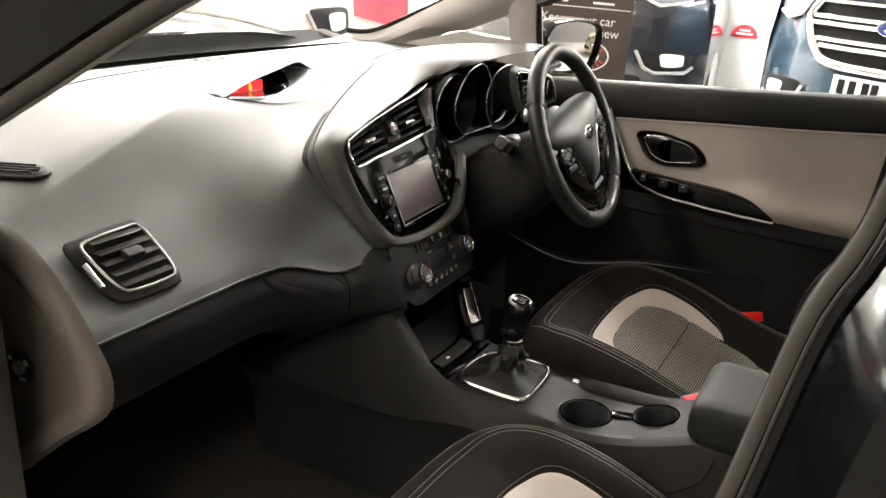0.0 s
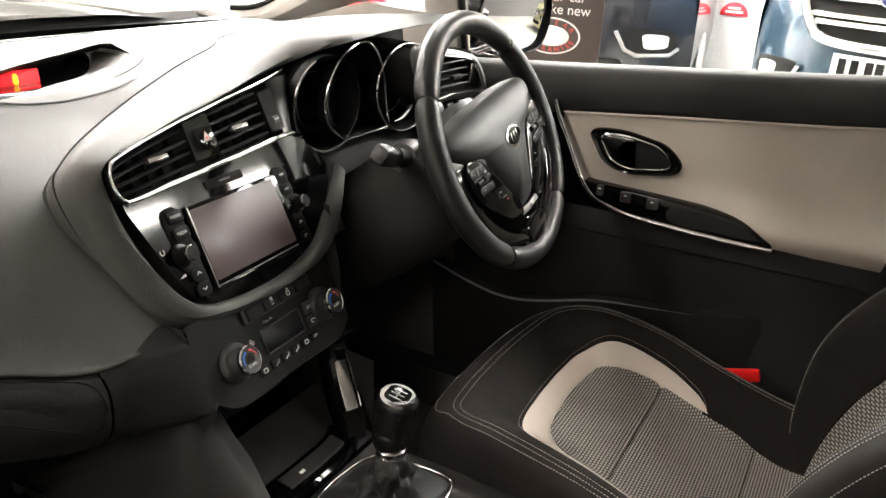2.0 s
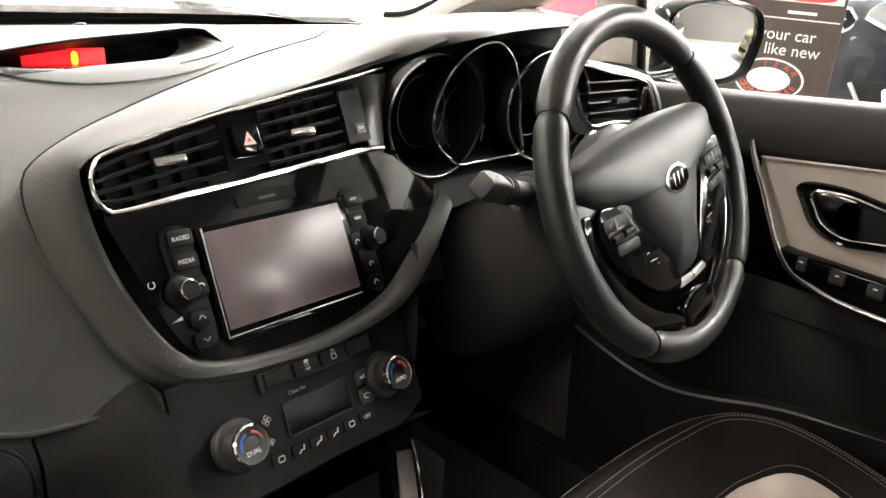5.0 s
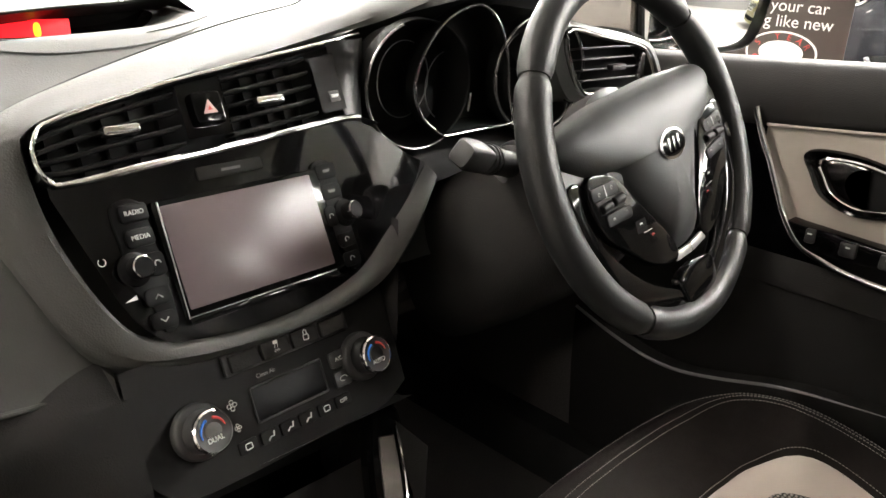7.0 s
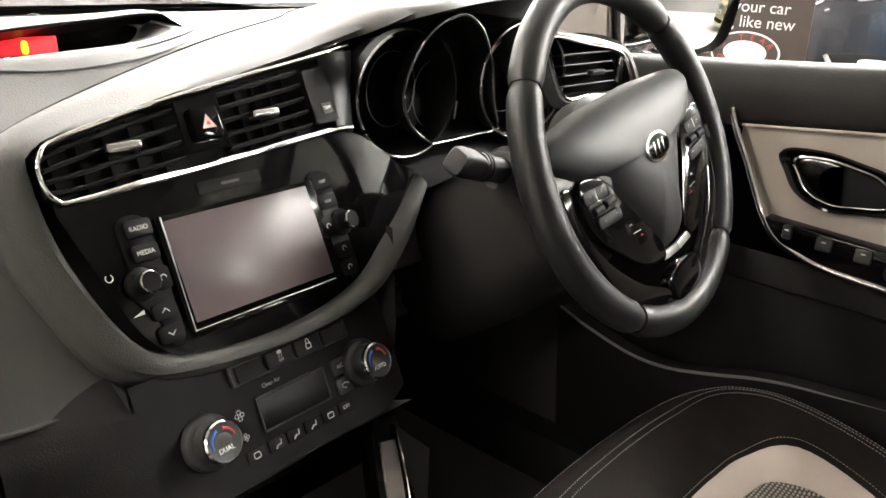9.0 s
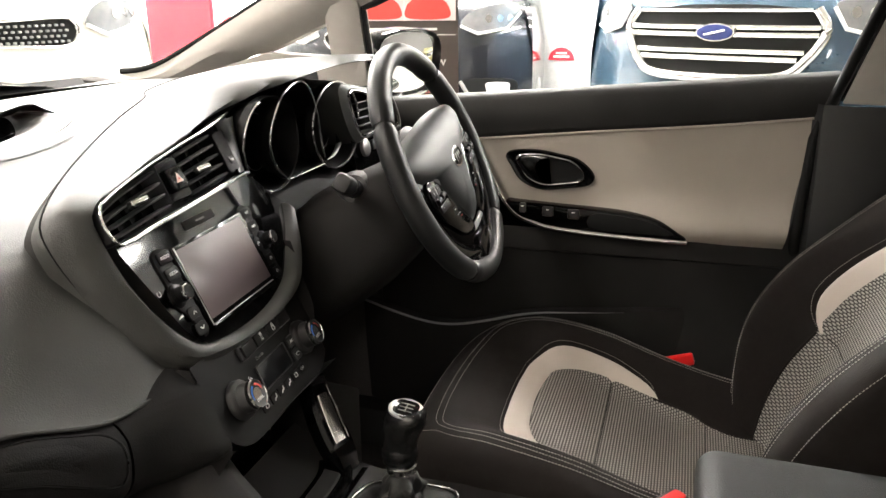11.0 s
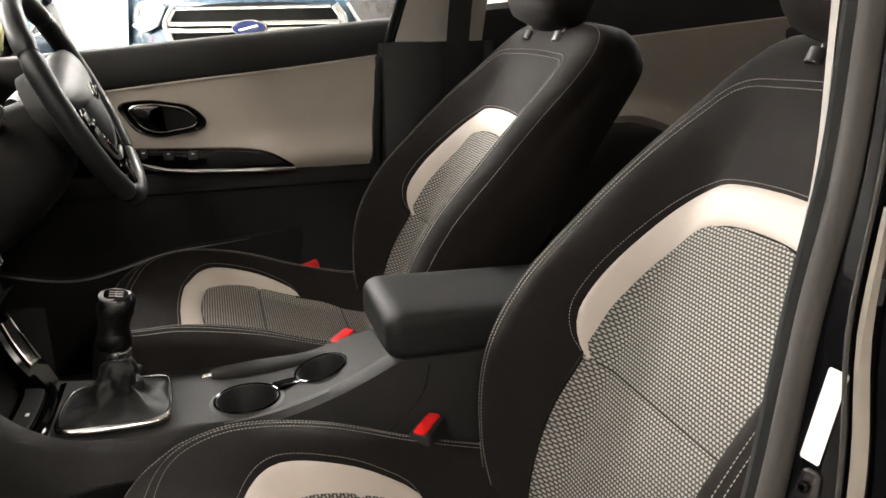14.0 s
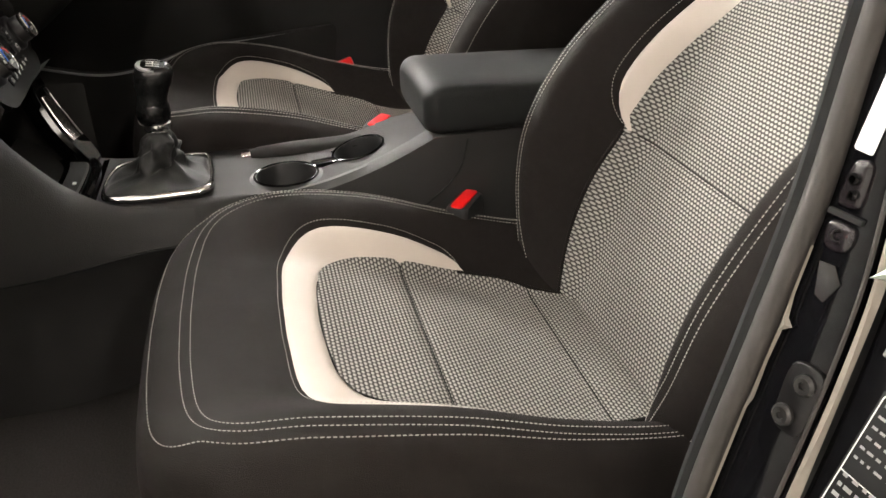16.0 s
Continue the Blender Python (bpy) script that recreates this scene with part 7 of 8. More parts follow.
# flat dark plate stands for the shaded hollow behind the handle
part("cup_floor", plate([(ccx + (a - ccx) * 0.79, ccz + (b - ccz) * 0.77) for a, b in cup], fm @ Matrix.Translation((0, 0, 0.0014)), 0.0010, 0.0003), DEEP, dh, "flat dark plate for the shade behind the handle")
inner_ring = [fm @ Vector((ccx + (a - ccx) * 0.80, ccz + (b - ccz) * 0.78, 0.0045)) for a, b in cup]
part("handle_ring", tube(inner_ring, [0.0016 + 0.0012 * smooth01((p.z - 0.835) / 0.02) for p in inner_ring], 8, True), CHROME, door, "chrome ring of the release handle")
hl = smooth_outline([(-0.012, 0.851), (0.000, 0.860), (0.028, 0.860), (0.046, 0.856), (0.030, 0.852), (0.021, 0.842), (0.022, 0.830), (0.034, 0.816), (0.050, 0.811), (0.026, 0.812), (0.006, 0.824)], 64)
part("release_handle", plate(hl, fm @ Matrix.Translation((0, 0, -0.003)), 0.011, 0.003), mat("dark_chrome", (0.24, 0.235, 0.23), 0.16, 1.0, vary=0.05), door, "dark chrome release handle")
dg = part("window_glass", loft([[Vector((side_x(z) + 0.025, y, z)) for z in (0.96, 1.1, 1.25, 1.34)] for y in (-0.55, -0.2, 0.1, 0.3)]), GLASS, door, "clear side window")
dg.visible_shadow = False
part("outer_skin", loft([[Vector((x, y, z)) for z, x in ((0.955, 0.765), (0.93, 0.80), (0.70, 0.86), (0.40, 0.855), (0.25, 0.80))] for y in (-0.50, -0.1, 0.3, 0.6)]), BODY, door, "black painted outer skin")

# ---- rear door behind it ----
rear = thing("rear_door", (0.72, -1.1, 0.3), "closed rear door with a stone grey vinyl panel", "car door")
secs = []
for i in range(31):
    y = lerp(-1.75, -0.705, i / 30)
    zt = 1.038 + (-0.708 - y) * 0.078
    zc = 0.961 + (-1.04 - y) * 0.083
    secs.append([Vector((0.745, y, zt)), Vector((0.71, y, zt)), Vector((0.696, y, zt - 0.012)), Vector((0.692, y, lerp(zt, zc, 0.5))), Vector((0.698, y, zc))])
part("upper_pad", loft(secs), CONSOLE, rear, "dark grey grained upper door pad")
part("vinyl_panel", loft([[Vector((0.702 - 0.03 * math.exp(-((lerp(0.961 + (-1.04 - y) * 0.083, 0.775, v) - 0.79) / 0.03) ** 2), y, lerp(0.961 + (-1.04 - y) * 0.083, 0.775 - 0.06 * smooth01((-1.05 - y) / 0.2), v))) for v in (k / 12 for k in range(13))] for y in (lerp(-1.6, -0.78, i / 30) for i in range(31))]), DOORCREAM, rear, "stone grey vinyl panel")
part("piping", tube([Vector((0.698, y, 0.9615 + (-1.04 - y) * 0.083)) for y in (lerp(-1.6, -0.78, i / 10) for i in range(11))], 0.0022, 8), CREAM, rear)
part("lower_panel", box((0.715, -1.2, 0.52), (0.04, 0.98, 0.52), 0.01), DASHLOW, rear, "black lower panel")
part("frame", tube([sp(-0.80, 1.05, 0.0), sp(-0.84, 1.2, 0.0), sp(-0.95, 1.33, 0.0)], 0.012, 8), DEEP, rear)
rg = part("window_glass", loft([[Vector((side_x(z) + 0.02, y, z)) for z in (1.04, 1.2, 1.36)] for y in (-1.6, -1.2, -0.76)]), GLASS, rear, "clear side window")
rg.visible_shadow = False

# ---- door mirror outside ----
mir = thing("door_mirror", (0.90, 0.30, 0.95), "gloss black door mirror on the driver side", "mirror")
mm = facing((0.925, 0.300, 1.004), (-0.42, -0.90, -0.04))
ho = smooth_outline([(-0.095, -0.035), (-0.098, 0.025), (-0.07, 0.060), (0.0, 0.070), (0.07, 0.062), (0.098, 0.035), (0.094, -0.02), (0.07, -0.058), (0.0, -0.068), (-0.06, -0.062)], 60)
part("housing", loft([[mm @ Vector((a * f, b * f, d)) for a, b in ho] for f, d in ((0.90, -0.006), (0.96, 0.002), (1.0, 0.0), (1.03, -0.012), (1.02, -0.05), (0.85, -0.10), (0.5, -0.13), (0.05, -0.135))], ring=True), PIANO, mir, "gloss black mirror housing")
part("mirror_glass", plate([(a * 0.90, b * 0.90) for a, b in ho], mm @ Matrix.Translation((0, 0, -0.008)), 0.002, 0.0005), MIRROR, mir, "mirror glass")
part("foot", tube([(0.75, 0.36, 0.955), (0.80, 0.34, 0.955), (0.87, 0.325, 0.965)], [0.03, 0.024, 0.022], 14, flat=0.6), PIANO, mir)
# ---- cars parked round the showroom ----
def parked_car(name, paint, m, label, w=0.92, front=1.0, nose=0.95, hood=1.10, style="bars", plate_on=True):
    """A car in its own axes: x across, y back from the nose, z up. w half width, nose height of the bonnet's edge."""
    car = thing(name, m.translation, label, "car", "parked cars")
    face = lambda u, z: 0.34 * abs(u) ** 3.2 + 0.16 * max(0.0, z - 0.62) ** 1.2 + 0.10 * max(0.0, 0.45 - z)
    W_ = lambda u, z: u * w * (1 - 0.10 * max(0.0, z - 0.9))
    P = lambda u, z, d=0.0: m @ Vector((W_(u, z), face(u, z) - d, z))
    prof = [(0.22, 0), (0.30, 0), (0.42, 0), (0.55, 0), (0.70, 0), (0.82, 0), (nose - 0.04, 0)]
    secs = []
    for k in range(41):
        u = -1 + k / 20
        drop = 0.05 * u ** 4
        row = [Vector((W_(u, z), face(u, z), z - drop * (z / nose))) for z, _ in prof]
        f0 = face(u, nose)
        row += [Vector((W_(u, nose), f0 + 0.03, nose - drop)), Vector((u * w * 0.98, f0 + 0.10, nose + 0.035 - drop)), Vector((u * w * 0.97, 0.55 + 0.2 * u * u, nose + 0.5 * (hood - nose) + 0.02 - drop * 1.4)), Vector((u * w * 0.95, 1.15, hood - drop * 1.6)), Vector((u * w * 0.93, 1.30, hood + 0.01 - drop * 1.6))]
        secs.append([m @ p for p in row])
    body = part("body", loft(secs), paint, car, label.split(" facing")[0] + " bodywork")
    part("side", loft([[m @ Vector((s * x, y, z)) for z, x in ((0.25, w * 0.97), (0.5, w), (0.8, w), (hood - 0.14, w * 0.95), (hood - 0.08, w * 0.93))] for s in (1,) for y in (0.34, 0.8, 1.3, 2.4, 3.4, 4.2)]), paint, car)
    part("side", loft([[m @ Vector((-x, y, z)) for z, x in ((0.25, w * 0.97), (0.5, w), (0.8, w), (hood - 0.14, w * 0.95), (hood - 0.08, w * 0.93))] for y in (0.34, 0.8, 1.3, 2.4, 3.4, 4.2)]), paint, car)
    part("roof", loft([[m @ Vector((u * w * 0.74, y, z - 0.05 * u * u)) for u in (-1, -0.6, 0, 0.6, 1)] for y, z in ((2.0, hood + 0.46), (2.5, hood + 0.52), (3.4, hood + 0.50), (4.1, hood + 0.38), (4.3, hood - 0.1))]), paint, car)
    part("windscreen", loft([[m @ Vector((u * lerp(w * 0.9, w * 0.74, v), lerp(1.30, 2.0, v) + 0.08 * u * u, lerp(hood + 0.012, hood + 0.46, v) - 0.05 * u * u)) for u in (-1, -0.5, 0, 0.5, 1)] for v in (0, 0.5, 1)]), mat("tinted_glass", (0.02, 0.025, 0.025), 0.06, coat=1.0), car, "dark reflecting windscreen")
    for s in (-1, 1):
        part("pillar", tube([m @ Vector((s * w * 0.9, 1.34, hood)), m @ Vector((s * w * 0.74, 2.02, hood + 0.45))], 0.035, 8), paint, car)
        part("side_glass", loft([[m @ Vector((s * lerp(w * 0.92, w * 0.75, v), y, lerp(hood - 0.06, hood + 0.42, v))) for v in (0, 1)] for y in (1.7, 2.6, 3.8)]), LCD, car)
        wh = part("wheel", lathe([(0.30, -0.11), (0.34, -0.09), (0.345, 0.0), (0.34, 0.09), (0.30, 0.11), (0.22, 0.10), (0.05, 0.09)], m @ Matrix.Translation((s * (w - 0.12), 0.95, 0.345)) @ pose(0, 0, 0, 0, 90, 0), 32), RUBBER, car, "black tyre on a silver rim")
        part("hub", lathe([(0.21, 0), (0.19, 0.01), (0.05, 0.02), (0, 0.02)], m @ Matrix.Translation((s * (w - 0.005), 0.95, 0.345)) @ pose(0, 0, 0, 0, 90 * s, 0), 24), SILVER, wh)
        # door mirror
        part("door_mirror", lathe([(0.02, -0.10), (0.085, -0.07), (0.10, 0.0), (0.085, 0.06), (0.02, 0.08)], m @ Matrix.Translation((s * (w + 0.09), 1.75, hood + 0.06)) @ pose(0, 0, 0, 0, 90, 0), 20), paint, car)
    # dark box added below the body to stand for shade in the arches
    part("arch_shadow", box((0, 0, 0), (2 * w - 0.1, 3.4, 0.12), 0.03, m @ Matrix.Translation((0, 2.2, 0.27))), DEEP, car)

    def on(outline, d, thick, material, nm, lab="", parent=car, rows=8):
        """A piece on the nose with the outline (u, z)."""
        pts = [(p.x, p.y) for p in spline([(a, b, 0) for a, b in outline], 48, True)] if len(outline) > 4 else outline
        n = len(pts)
        cu, cz = sum(a for a, _ in pts) / n, sum(b for _, b in pts) / n
        rings = []
        for f, dd in ((1.0, d - 0.012), (1.0, d + thick * 0.6), (0.97, d + thick), (0.7, d + thick), (0.4, d + thick), (0.05, d + thick)):
            rings.append([P(cu + (a - cu) * f, cz + (b - cz) * f, dd) for a, b in pts])
        return part(nm, loft(rings, ring=True, caps=True), material, parent, lab)

    if style == "bars":
        gr = on([(-0.50, nose - 0.05), (-0.25, nose - 0.02), (0, nose - 0.015), (0.25, nose - 0.02), (0.50, nose - 0.05), (0.56, nose - 0.14), (0.47, nose - 0.27), (0.36, nose - 0.34), (0, nose - 0.355), (-0.36, nose - 0.34), (-0.47, nose - 0.27), (-0.56, nose - 0.14)], 0.004, 0.006, DEEP, "grille", "wide dark grille with chrome bars")
        for k, z in enumerate((nose - 0.045, nose - 0.125, nose - 0.160, nose - 0.240, nose - 0.275)):
            hw = (0.50, 0.545, 0.54, 0.48, 0.45)[k]
            part("bar", tube([P(hw * (j / 10 - 1), z, 0.020) for j in range(21)], 0.0155 if k else 0.010, 8), CHROME, gr, "chrome bar")
        part("grille_frame", tube([P(u, z, 0.018) for u, z in [(p.x, p.y) for p in spline([(-0.52, nose - 0.04, 0), (-0.575, nose - 0.14, 0), (-0.49, nose - 0.28, 0), (-0.37, nose - 0.355, 0), (0, nose - 0.372, 0), (0.37, nose - 0.355, 0), (0.49, nose - 0.28, 0), (0.575, nose - 0.14, 0), (0.52, nose - 0.04, 0)], 60)]], 0.027, 10), CHROME, gr, "broad chrome frame")
        lg = on([(0.115 * math.cos(a), nose - 0.15 + 0.045 * math.sin(a)) for a in (2 * math.pi * k / 24 for k in range(24))], 0.032, 0.014, CHROME, "badge", "oval badge with a blue field", gr)
        on([(0.105 * math.cos(a), nose - 0.15 + 0.038 * math.sin(a)) for a in (2 * math.pi * k / 24 for k in range(24))], 0.046, 0.004, mat("badge_blue", (0.02, 0.03, 0.12), 0.25), "badge_field", "", gr)
        part("badge_mark", tube([P(u, nose - 0.15 + 0.012 * math.sin(18 * u), 0.052) for u in (-0.06 + 0.012 * k for k in range(11))], 0.006, 6), CHROME, gr)
        lamp_o = ((0.60, nose - 0.03), (0.66, nose + 0.005), (0.86, nose + 0.0), (0.93, nose - 0.06), (0.90, nose - 0.13), (0.78, nose - 0.16), (0.66, nose - 0.13))
    else:
        gr = on([(-0.42, nose - 0.085), (-0.36, nose - 0.065), (0, nose - 0.075), (0.36, nose - 0.065), (0.42, nose - 0.085), (0.44, nose - 0.13), (0.36, nose - 0.185), (0.1, nose - 0.175), (-0.1, nose - 0.175), (-0.36, nose - 0.185), (-0.44, nose - 0.13)], 0.004, 0.006, DEEP, "grille", "dark mesh grille with a chrome rim")
        part("grille_frame", tube([P(u, z, 0.014) for u, z in [(p.x, p.y) for p in spline([(-0.42, nose - 0.08, 0), (-0.36, nose - 0.06, 0), (0, nose - 0.07, 0), (0.36, nose - 0.06, 0), (0.42, nose - 0.08, 0), (0.45, nose - 0.13, 0), (0.36, nose - 0.19, 0), (0.1, nose - 0.18, 0), (-0.1, nose - 0.18, 0), (-0.36, nose - 0.19, 0), (-0.45, nose - 0.13, 0)], 60, True)]], 0.009, 8, True), CHROME, gr, "chrome rim")
        bm = bmesh.new()
        for i in range(24):
            for j in range(4):
                u = -0.40 + 0.80 * (i + 0.5 * (j % 2)) / 24
                box(P(u, nose - 0.095 - 0.024 * j, 0.013), (0.014, 0.014, 0.010), 0.002, m.to_3x3().to_4x4(), bm, 1)
        part("mesh", bm, SILVER, gr)["kind"] = "stuff"
        lg = on([(0.075 * math.cos(a), nose - 0.02 + 0.032 * math.sin(a)) for a in (2 * math.pi * k / 24 for k in range(24))], 0.006, 0.008, CHROME, "badge", "oval chrome badge")
        on([(0.065 * math.cos(a), nose - 0.02 + 0.025 * math.sin(a)) for a in (2 * math.pi * k / 24 for k in range(24))], 0.014, 0.003, DEEP, "badge_field", "", lg)
        lamp_o = ((0.50, nose - 0.10), (0.56, nose - 0.02), (0.72, nose + 0.03), (0.88, nose + 0.04), (0.92, nose - 0.02), (0.82, nose - 0.12), (0.62, nose - 0.15))
    for s in (-1, 1):
        lamp = on([(s * a, b) for a, b in lamp_o], 0.006, 0.012, LAMPGLASS, "headlamp", "clear headlamp with bright reflectors")
        part("lamp_strip", tube([P(s * u, z, 0.020) for u, z in (lamp_o[0], lamp_o[-1], lamp_o[-2], lamp_o[-3])], 0.010, 8), WHITE, lamp, "white running light strip")
        for du in (0.70, 0.78, 0.85):
            on([(s * du + 0.022 * math.cos(a), nose - 0.055 + 0.026 * math.sin(a)) for a in (2 * math.pi * k / 12 for k in range(12))], 0.018, 0.006, CHROME, "reflector", "", lamp)
        # fog lamp in its dark scoop
        fs = on([(s * a, b) for a, b in ((0.52, 0.60), (0.66, 0.615), (0.86, 0.60), (0.90, 0.55), (0.86, 0.475), (0.64, 0.455), (0.56, 0.50))], 0.004, 0.005, DEEP, "fog_scoop", "dark scoop with a fog lamp")
        part("scoop_trim", tube([P(s * u, z, 0.016) for u, z in ((0.50, 0.60), (0.57, 0.49), (0.65, 0.455), (0.86, 0.462), (0.91, 0.50))], 0.013, 8), SILVER if style != "bars" else CHROME, fs, "pale trim round the scoop")
        on([(s * a, b) for a, b in ((0.69, 0.585), (0.83, 0.58), (0.845, 0.54), (0.83, 0.505), (0.71, 0.50), (0.685, 0.54))], 0.010, 0.008, mat("lit_fog_glass", (0.9, 0.9, 0.88), 0.2, vary=0.02), "fog_lamp", "clear fog lamp", fs)
    on([(-0.55, 0.42), (-0.3, 0.43), (0.3, 0.43), (0.55, 0.42), (0.5, 0.32), (0, 0.30), (-0.5, 0.32)], 0.004, 0.006, DEEP, "lower_intake", "dark lower air intake")
    if plate_on:
        npz = 0.635
        pl = part("number_plate", loft([[P(u, z, d) for u, d in ((-0.285, 0.030), (-0.285, 0.036), (-0.1, 0.036), (0.1, 0.036), (0.285, 0.036), (0.285, 0.030))] for z in (npz - 0.056, npz + 0.056)]), WHITE, car, "white number plate with dark bars")
        for k, u in enumerate((-0.225, -0.155, -0.075, -0.02, 0.10, 0.17, 0.235)):
            part("plate_bar", loft([[P(u + e, z, 0.0375) for e in (-0.022, 0.022)] for z in (npz - 0.038, npz + 0.038)]), DEEP, pl, smooth=False)
    return car


def heading(x, y, deg):
    """A car whose nose is at (x, y) on the floor; deg turns it from facing -y."""
    return pose(x, y, 0, 0, 0, deg)


parked_car("blue_suv", BLUEPAINT, heading(3.62, -0.38, -113), "blue metallic parked suv facing the open car", 0.89, nose=1.10, hood=1.33, style="bars")
parked_car("grey_suv", GREYPAINT, heading(4.35, 1.62, -84), "dark grey parked suv facing the open car", 0.90, nose=1.05, hood=1.14, style="mesh")
parked_car("white_hatchback", WHITEPAINT, heading(2.15, 2.55, -28), "white pearl parked hatchback facing the open car", 0.90, nose=0.98, hood=1.06, style="mesh", plate_on=False)
parked_car("gold_hatchback", GOLDPAINT, heading(3.2, -3.15, -80), "gold green parked hatchback beside the blue one", 0.88, nose=0.88, hood=1.12, style="mesh")

# ---- banner between the cars ----
ban = thing("banner_stand", (2.6, 0.9, 0), "dark brown roll-up banner with white lettering and a car picture", "banner")
BM = facing((2.6, 0.905, 0.0), (-1, -0.12, 0.0))
bp = lambda x, z, d=0.0: BM @ Vector((x, z, d))
sheet = part("sheet", box((0, 0, 0), (0.46, 1.36, 0.004), 0.001, BM @ Matrix.Translation((0, 0.75, 0))), SIGNBROWN, ban, "printed brown banner sheet")
part("base", box((0, 0, 0), (0.50, 0.07, 0.16), 0.02, BM @ Matrix.Translation((0, 0.035, 0))), SILVER, ban)
part("picture", box((0, 0, 0), (0.44, 0.36, 0.002), 0, BM @ Matrix.Translation((0, 1.22, 0.003))), mat("pale_pink_print", (0.72, 0.62, 0.62), 0.5, vary=0.2, scale=14), sheet, "photo print of red cars", smooth=False)
for x, c in ((-0.11, REDPRINT), (0.10, REDPRINT)):
    part("printed_car", plate(smooth_outline([(x - 0.085, 1.05), (x - 0.09, 1.10), (x - 0.06, 1.13), (x - 0.04, 1.165), (x + 0.04, 1.165), (x + 0.06, 1.13), (x + 0.09, 1.10), (x + 0.085, 1.05)], 40), BM @ Matrix.Translation((0, 0, 0.004)), 0.0015, 0.0005), c, sheet)
    part("printed_glass", plate(smooth_outline([(x - 0.045, 1.13), (x - 0.03, 1.156), (x + 0.03, 1.156), (x + 0.045, 1.13)], 20), BM @ Matrix.Translation((0, 0, 0.0056)), 0.0008, 0.0003), mat("pale_glass_print", (0.75, 0.78, 0.8), 0.5), sheet)
    part("printed_sign", box((0, 0, 0), (0.13, 0.05, 0.001), 0, BM @ Matrix.Translation((x, 1.215, 0.0045)) @ pose(0, 0, 0, 0, 0, 5)), mat("violet_print", (0.16, 0.14, 0.5), 0.5), sheet, smooth=False)
part("picture_gap", box((0, 0, 0), (0.008, 0.36, 0.001), 0, BM @ Matrix.Translation((0, 1.22, 0.0045))), WHITE, sheet, smooth=False)
for x in (-0.13, 0.09):
    part("caption_bar", box((0, 0, 0), (0.10, 0.010, 0.0008), 0, BM @ Matrix.Translation((x, 1.005, 0.003))), WHITE, sheet, smooth=False)
part("rule", box((0, 0, 0), (0.44, 0.004, 0.0008), 0, BM @ Matrix.Translation((0, 0.982, 0.003))), WHITE, sheet, smooth=False)
writing("banner_words", "Keeps your car", 0.058, BM @ Matrix.Translation((-0.205, 0.925, 0.003)), WHITE, sheet, "LEFT")
writing("banner_words", "looking like new", 0.058, BM @ Matrix.Translation((-0.205, 0.872, 0.003)), WHITE, sheet, "LEFT")
el = lambda rx, rz: [(0.02 + rx * math.cos(2 * math.pi * k / 48), 0.765 + rz * math.sin(2 * math.pi * k / 48)) for k in range(48)]
part("seal_disc", plate(el(0.125, 0.075), BM @ Matrix.Translation((0, 0, 0.002)), 0.002, 0.0005), WHITE, sheet, "white oval seal")
part("seal_ring", plate(el(0.118, 0.069), BM @ Matrix.Translation((0, 0, 0.0042)), 0.0008, 0.0003), SIGNBROWN, sheet)
for k, ch in enumerate("5 YEAR"):
    a = 150 - 24 * k
    writing("seal_words", ch, 0.030, BM @ Matrix.Translation((0.02 + 0.098 * math.cos(radians(a)), 0.765 + 0.056 * math.sin(radians(a)), 0.0052)) @ pose(0, 0, 0, 0, 0, a - 90), REDPRINT, sheet)
for k, ch in enumerate("GUARANTEE"):
    a = 205 + 16.5 * k
    writing("seal_words", ch, 0.030, BM @ Matrix.Translation((0.02 + 0.098 * math.cos(radians(a)), 0.765 + 0.056 * math.sin(radians(a)), 0.0052)) @ pose(0, 0, 0, 0, 0, a + 90), REDPRINT, sheet)
part("seal_heart", plate(el(0.078, 0.042), BM @ Matrix.Translation((0, 0, 0.005)), 0.0008, 0.0003), WHITE, sheet)

# ---- red panel, white board with a red half round ----
rp = thing("red_display_panel", (5.6, 3.8, 0), "tall red display panel on the showroom floor", "panel")
part("board", box((5.6, 3.82, 0.95), (0.06, 0.62, 1.9), 0.01), REDSIGN, rp)
part("foot", box((5.6, 3.82, 0.02), (0.40, 0.50, 0.04), 0.01), SILVER, rp)
wb = thing("white_notice_board", (5.9, 0.74, 0), "white notice board with a red half-round sign", "notice board")
part("board", box((5.95, 0.74, 0.80), (0.04, 0.60, 1.5), 0.01), WHITE, wb)
hm = facing((5.926, 0.74, 0.63), (-1, 0, 0))
part("red_sign", plate([(0.105 * math.cos(math.pi * k / 24), 0.10 * math.sin(math.pi * k / 24)) for k in range(25)], hm, 0.006, 0.001), REDSIGN, wb, "red half-round sign")
for k, (w_, z) in enumerate(((0.09, 0.055), (0.13, 0.028))):
    part("sign_bar", box((0, 0, 0), (w_, 0.016, 0.001), 0, hm @ Matrix.Translation((0, z, 0.0068))), WHITE, wb, smooth=False)
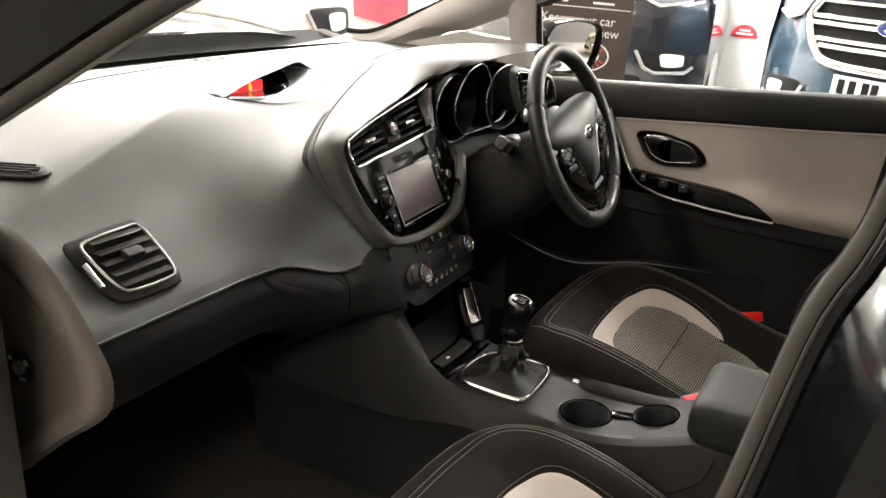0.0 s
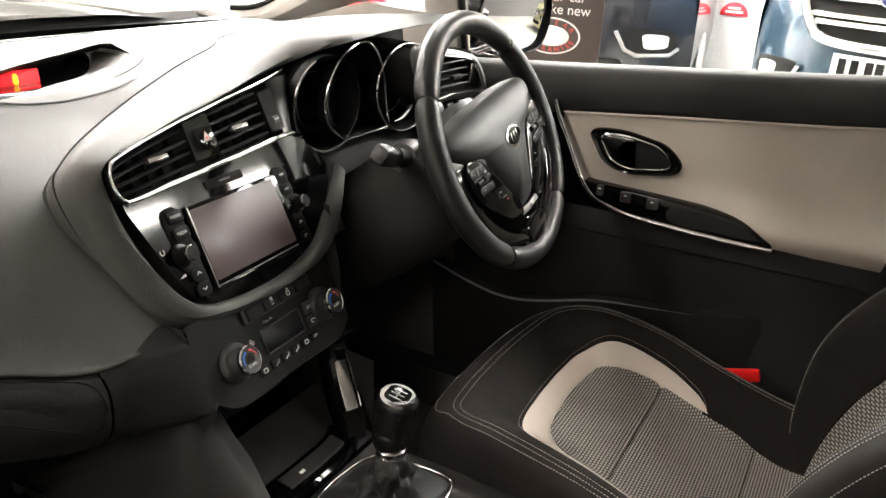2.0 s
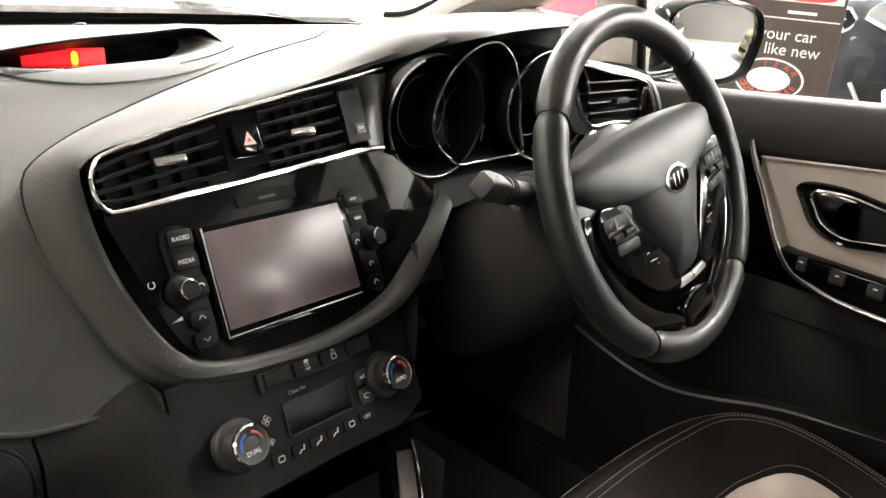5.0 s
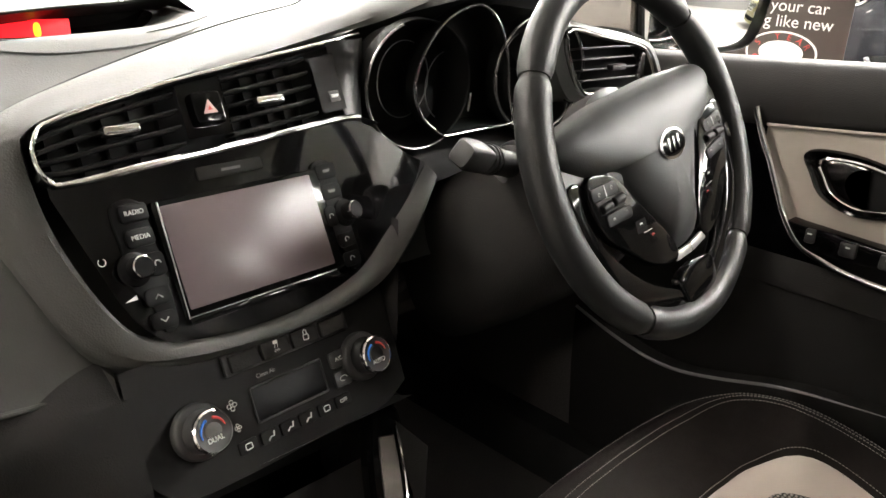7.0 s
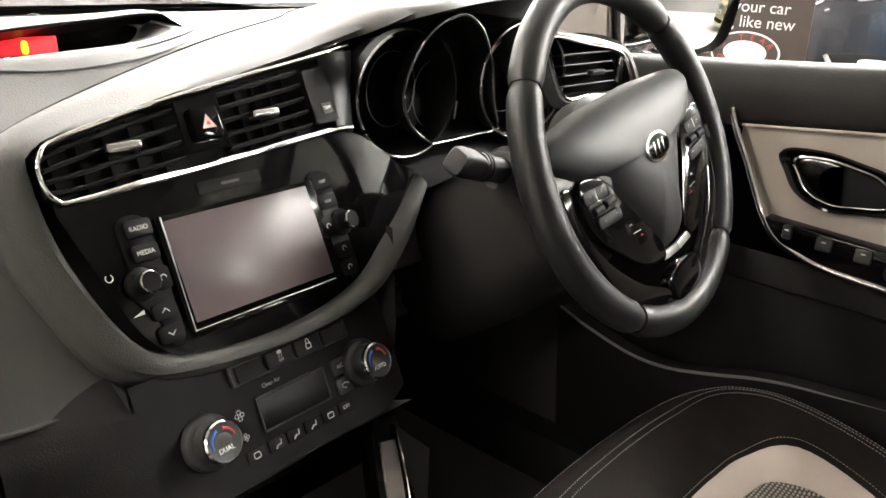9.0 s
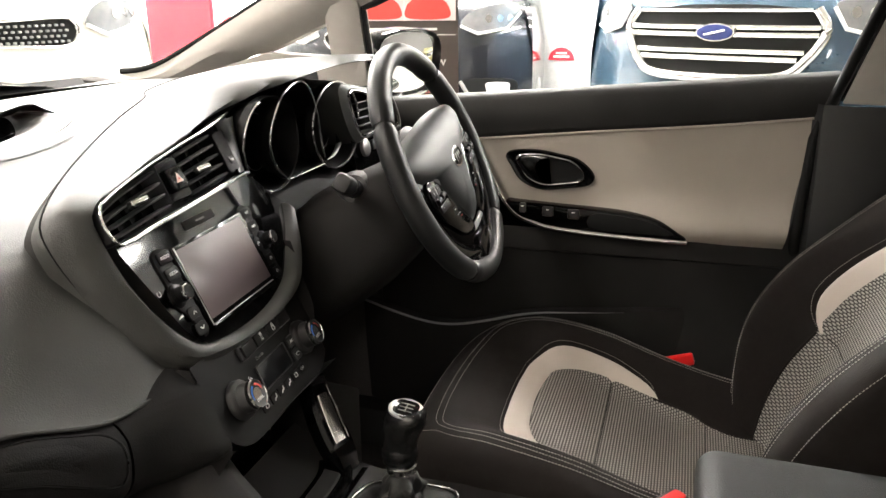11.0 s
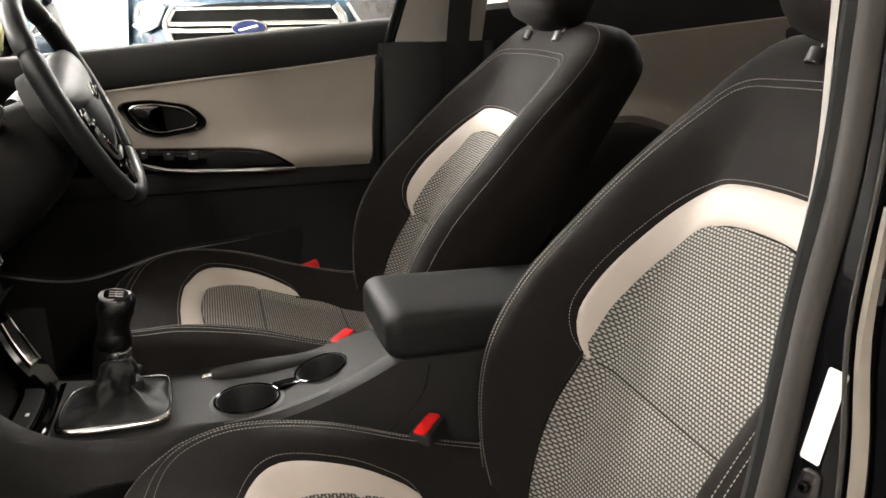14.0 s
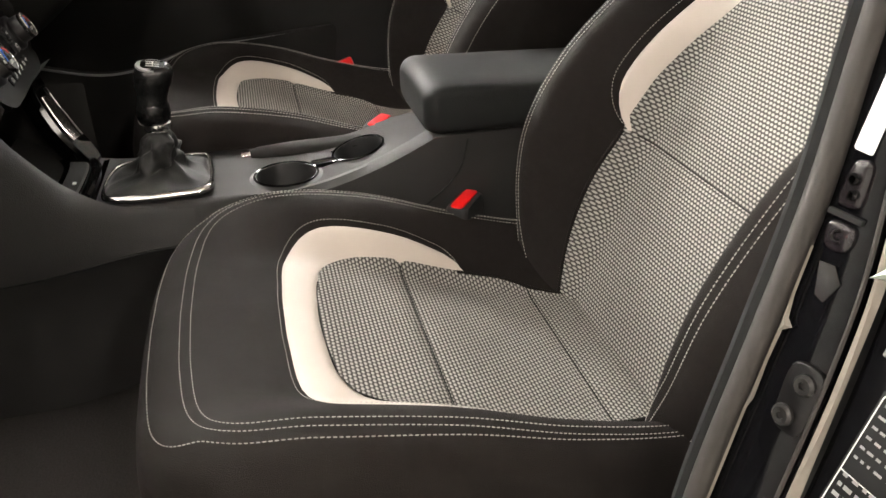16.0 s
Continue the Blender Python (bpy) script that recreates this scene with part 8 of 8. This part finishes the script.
part("foot", box((5.95, 0.74, 0.025), (0.35, 0.5, 0.05), 0.01), SILVER, wb)
# ---- showroom round the car ----
X0, X1, Y0, Y1, H = -7.0, 9.0, -8.0, 9.0, 3.6
def slab(name, lo, hi, material, **k):
    c = [(a + b) / 2 for a, b in zip(lo, hi)]
    s = [b - a for a, b in zip(lo, hi)]
    return tagged(part(name, box(c, s, 0), material, smooth=False), kind="structure", **k)
slab("floor", (X0, Y0, -0.1), (X1, Y1, 0), TILE, label="grey glossy showroom floor", category="floor")
slab("ceiling", (X0, Y0, H), (X1, Y1, H + 0.1), WALLPAINT, label="white showroom ceiling", category="ceiling")
slab("wall_north", (X0, Y1, 0), (X1, Y1 + 0.1, H), WALLPAINT, label="plain white showroom wall", category="wall")
# this wall and the west one are out of view, toned to limit fill light
slab("wall_south", (X0, Y0 - 0.1, 0), (X1, Y0, H), DARKWALL, label="unseen wall, charcoal to hold back light", category="wall")
slab("wall_east", (X1, Y0, 0), (X1 + 0.1, Y1, H), WALLPAINT, label="plain white showroom wall", category="wall")
slab("wall_west", (X0 - 0.1, Y0, 0), (X0, Y1, H), GREYWALL, label="unseen wall, grey to set the side fill light", category="wall")
# panels added out of view, graded to balance cabin and parked cars
for xx, yy in ((-6.0, -1.8), (-6.0, 1.2), (-4.4, -1.8), (-4.4, 0.4), (-2.2, 1.6), (-2.2, 4.4), (-4.6, 3.0), (0.4, 3.3), (0.4, 7.4), (3.5, -5.0), (3.5, -1.8), (3.5, 1.6), (3.5, 4.4), (3.5, 7.2), (5.0, -5.0), (5.0, -1.8), (5.0, 1.6), (5.0, 4.4), (5.0, 7.2), (7.4, -5.0), (7.4, -1.8), (7.4, 1.6), (7.4, 4.4), (7.4, 7.2)):
    for tube_ in (SIDEPANEL if xx < -1 else DIMPANEL if xx < 1 else FARPANEL if xx > 4 and yy > 0 else PANEL,):
        lamp = thing("ceiling_light", (xx, yy, H), "lit white ceiling panel", "light", "ceiling lights")
        part("diffuser", box((xx, yy, H - 0.02), (1.5, 0.32, 0.02), 0), tube_, lamp, smooth=False)
        part("frame", box((xx, yy, H - 0.006), (1.56, 0.38, 0.012), 0.002), WHITE, lamp)
